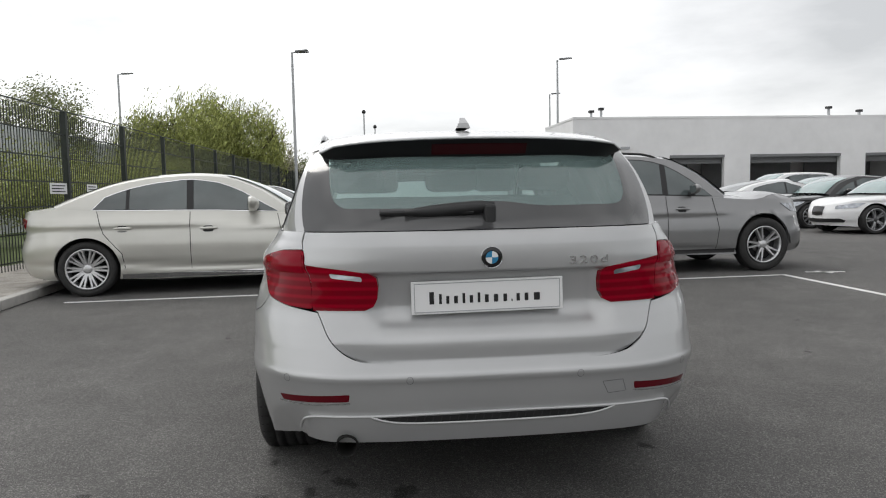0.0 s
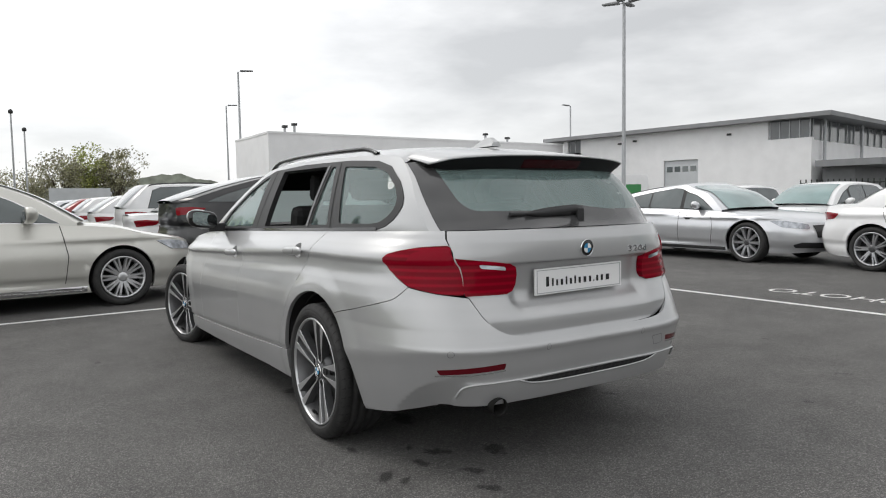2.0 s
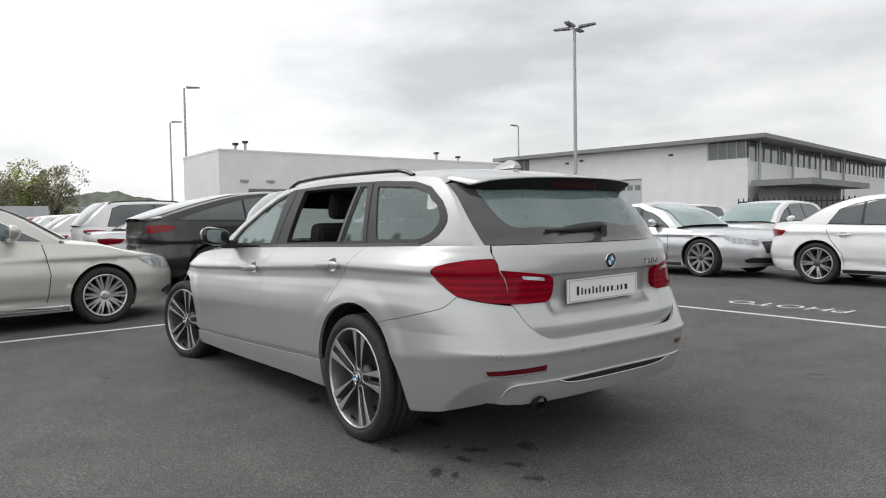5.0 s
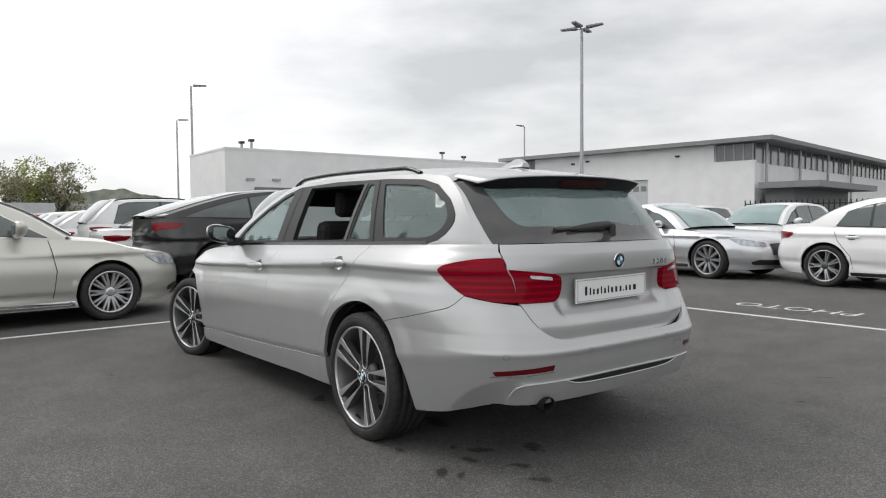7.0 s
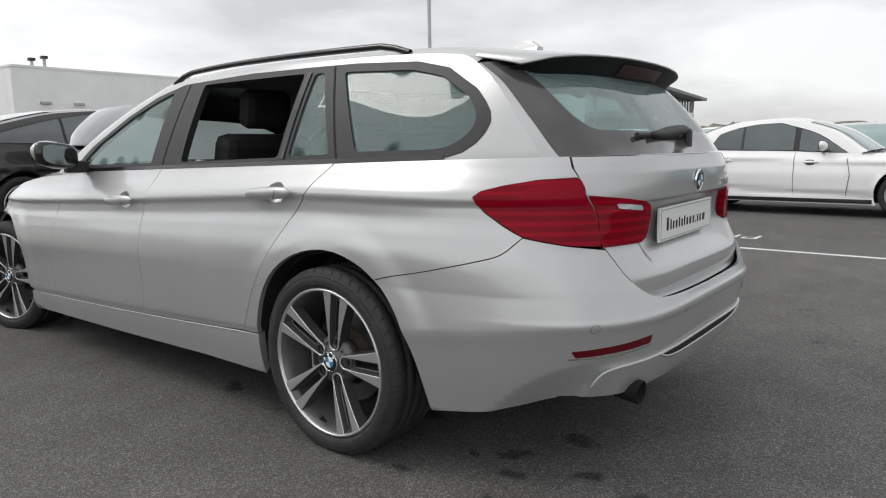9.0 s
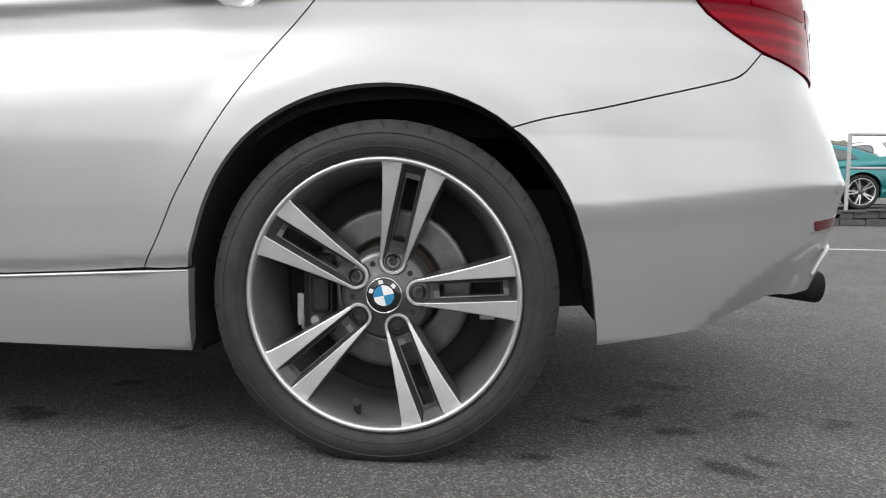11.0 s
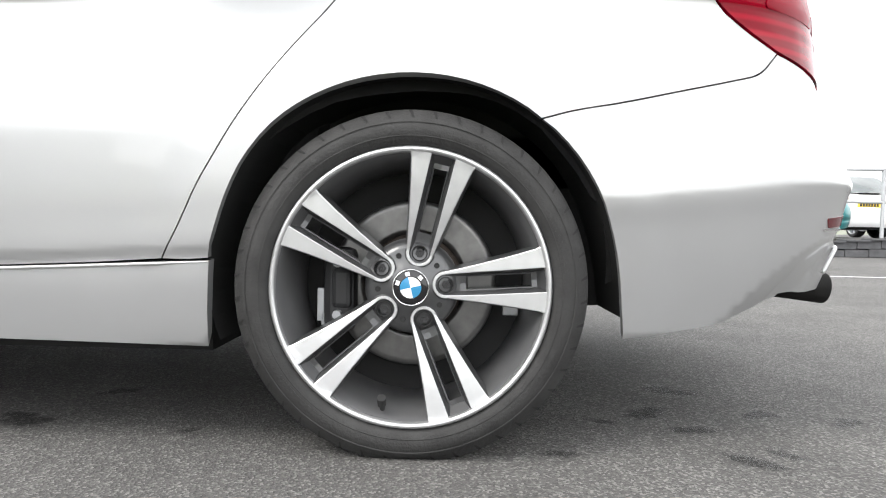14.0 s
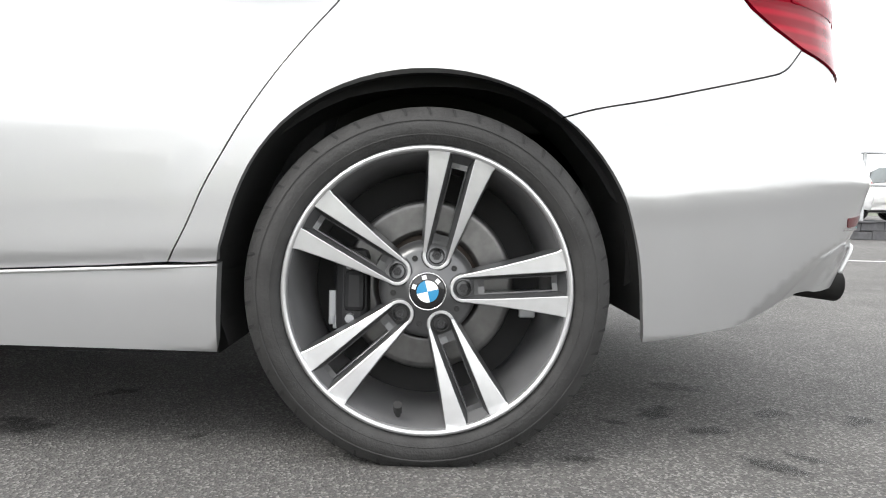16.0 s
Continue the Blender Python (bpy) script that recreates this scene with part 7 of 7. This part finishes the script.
    for a, b in ((-1.0, -0.93), (0.93, 1.0)):
        strip("screen_pillar", [q for q in st if q[0] >= 2.30], P, car, cols=3, tmin=a, tmax=b)
    rs = []
    for i in range(25):
        y = 0.30 + 0.26 * i / 24
        z = line(y)
        k = i / 24
        rs.append((y, z, HERO.cab(y, z).x, -0.217 + 0.05 * k, 0.004 + 0.02 * k))
    side_t = [0.950 + 0.040 * i / 24 for i in range(25)]
    strip("rear_pillar", rs, P, car, cols=4, tmin=side_t, tmax=[1.0] * 25, n=3.4)
    strip("rear_pillar", rs, P, car, cols=4, tmin=[-1.0] * 25, tmax=[-t for t in side_t], n=3.4)
    frit = empty("rear_window")
    frit.parent = car

    def rear_glass(u, v):
        """The rear window's sheet: u across, v forward from its foot."""
        k = min(max(v / 0.26, -0.05), 1.05)
        yy = 0.30 + 0.26 * k
        zz = line(yy)
        t = u / 0.6
        c = 1 - abs(t) ** 3.4
        return Vector((t * HERO.cab(yy, zz).x, yy + (-0.217 + 0.05 * k) * c, zz + (0.004 + 0.02 * k) * c))
    rim_out = [(0.6 * (0.950 + 0.040 * i / 12), 0.26 * i / 12) for i in range(13)]
    rim_out = rim_out + [(-u, v) for u, v in reversed(rim_out)]
    rim_in = rounded([(-0.470, 0.050), (-0.15, 0.046), (0.0, 0.060), (0.05, 0.060), (0.18, 0.047), (0.470, 0.050), (0.516, 0.20), (0.520, 0.258), (-0.520, 0.258), (-0.516, 0.20)], 0.05, 6)
    patch("glass_border", rear_glass, rim_out, M_BORDER, frit, "black printed glass border", holes=[rim_in], step=0.03, fine=0.02, off=0.001, side=1)
    g = patch("pane", rear_glass, rim_in, M_GLASSREAR, frit, "green tinted rear glass", step=0.03, fine=0.02, off=0.001, side=1)
    g.visible_shadow = False
    # roof spoiler: painted top, black lower blade
    sp = empty("roof_spoiler")
    sp.parent = car
    top = []
    for i in range(9):
        k = i / 8
        top.append((0.66 - 0.235 * k, 1.347 - 0.030 * k - 0.016 * k * k, 0.597 - 0.012 * k, -0.17 * k ** 1.2, 0.052 - 0.012 * k))
    strip("spoiler_top", list(reversed(top)), P, sp, cols=20, n=2.2, thick=0.006)
    e = top[-1]
    blade = []
    for i in range(6):
        k = i / 5
        blade.append((e[0] + 0.065 * k, e[1] - 0.003 - 0.010 * k, e[2] - 0.004 - 0.004 * k, e[3] + 0.012 * k, e[4] - 0.082 * k))
    strip("spoiler_blade", list(reversed(blade)), mat("satin_black_plastic", (0.010, 0.010, 0.011), 0.5, spec=0.25), sp, "gloss black spoiler edge", cols=20, n=2.2)
    strip("brake_light", [(q[0] - 0.004, q[1], q[2], q[3], q[4]) for q in list(reversed(blade))[2:5]], mat("smoked_red_lens", (0.035, 0.002, 0.004), 0.2, 0, 0, spec=0.3), sp, "dark red high brake light", cols=12, tmax=0.30, n=2.2)
    # fin aerial
    bm = bmesh.new()
    vs = []
    for y, z, w in ((0.70, 0.0, 0.030), (0.70, 0.02, 0.02), (0.735, 0.046, 0.010), (0.77, 0.048, 0.008), (0.86, 0.020, 0.012), (0.90, 0.0, 0.016)):
        vs.append((bm.verts.new((-w, y, 1.416 + z)), bm.verts.new((w, y, 1.416 + z))))
    for a, b in zip(vs, vs[1:]):
        bm.faces.new((a[0], a[1], b[1], b[0]))
    bm.faces.new([v[0] for v in vs])
    bm.faces.new([v[1] for v in reversed(vs)])
    part("fin_aerial", bm, P, car, "silver fin aerial")
    # wiper
    wp = empty("rear_wiper")
    wp.parent = car
    bm = bmesh.new()
    box(bm, -0.016, 0.098, 1.030, 0.026, 0.160, 1.104, 0.010)
    part("wiper_pivot", bm, M_TRIM, wp, "black wiper pivot")
    bm = bmesh.new()
    secs = [(0.022, 0.018, 1.097), (-0.02, 0.028, 1.096), (-0.10, 0.033, 1.089), (-0.18, 0.031, 1.083), (-0.245, 0.020, 1.081), (-0.285, 0.009, 1.081)]
    rows = []
    for x, h, z in secs:
        yy = 0.136 + 0.04 * abs(x)
        rows.append([bm.verts.new(p) for p in ((x, yy - 0.022, z - h * 0.8), (x, yy - 0.034, z), (x, yy - 0.022, z + h * 0.7), (x, yy + 0.01, z))])
    for a, b in zip(rows, rows[1:]):
        for i in range(4):
            bm.faces.new((a[i], a[(i + 1) % 4], b[(i + 1) % 4], b[i]))
    bm.faces.new(rows[0])
    bm.faces.new(rows[-1])
    part("wiper_arm", bm, M_TRIM, wp, "black wiper arm", True)
    bm = bmesh.new()
    cone(bm, (-0.05, 0.118, 1.078), (-0.368, 0.140, 1.079), 0.009, 0.0085, 8)
    part("wiper_blade", bm, M_TRIM, wp, "black wiper blade")
    # cabin inside
    tub = empty("interior")
    tub.parent = car
    boxed("floor_pan", -0.72, 1.44, 0.165, 0.72, 3.45, 0.30, M_DARK, tub)
    boxed("boot_floor", -0.56, 0.20, 0.46, 0.56, 1.44, 0.50, M_DARK, tub)
    boxed("load_floor", -0.58, 0.22, 0.505, 0.58, 1.45, 0.66, M_SEAT, tub, bevel=0.02)
    boxed("dashboard", -0.70, 2.95, 0.55, 0.70, 3.35, 0.93, M_SEAT, tub, bevel=0.05)
    boxed("engine_bulkhead", -0.72, 3.36, 0.24, 0.72, 4.2, 0.70, M_DARK, tub)
    for s in (-1, 1):
        patch("door_card", HERO.place, [hy(1.48, 0.42), hy(3.1, 0.38), hy(3.1, 0.92), hy(2.2, 0.945), hy(1.48, 0.965)], M_SEAT, tub, off=-0.075, step=0.1, side=s)

    def seat(x, y, w, n=1):
        bm = bmesh.new()
        box(bm, x - w / 2, y, 0.42, x + w / 2, y + 0.5, 0.58, 0.05)
        part("seat_cushion", bm, M_SEAT, tub)
        bm = bmesh.new()
        box(bm, x - w / 2, -0.06, 0.0, x + w / 2, 0.07, 0.62, 0.05)
        part("seat_back", bm, M_SEAT, tub, m=pose(0, y, 0.52, 14))
        for i in range(n):
            xx = x + (i - (n - 1) / 2) * 0.46
            bm = bmesh.new()
            box(bm, xx - 0.13, -0.045, 0.64, xx + 0.13, 0.045, 0.82 if n == 1 else 0.76, 0.04)
            part("headrest", bm, M_SEAT, tub, m=pose(0, y - 0.02, 0.52, 10))
    seat(-0.36, 2.12, 0.50)
    seat(0.36, 2.12, 0.50)
    seat(0.0, 1.32, 1.28, 3)
    bm = bmesh.new()
    r0, r1 = 0.185, 0.016
    for i in range(24):
        a0_, a1_ = 2 * math.pi * i / 24, 2 * math.pi * (i + 1) / 24
        cone(bm, (0.36 + r0 * math.cos(a0_), 2.80, 0.86 + r0 * math.sin(a0_)), (0.36 + r0 * math.cos(a1_), 2.80, 0.86 + r0 * math.sin(a1_)), r1, r1, 6)
    part("steering_wheel", bm, M_SEAT, tub)
    return car


hero_car()
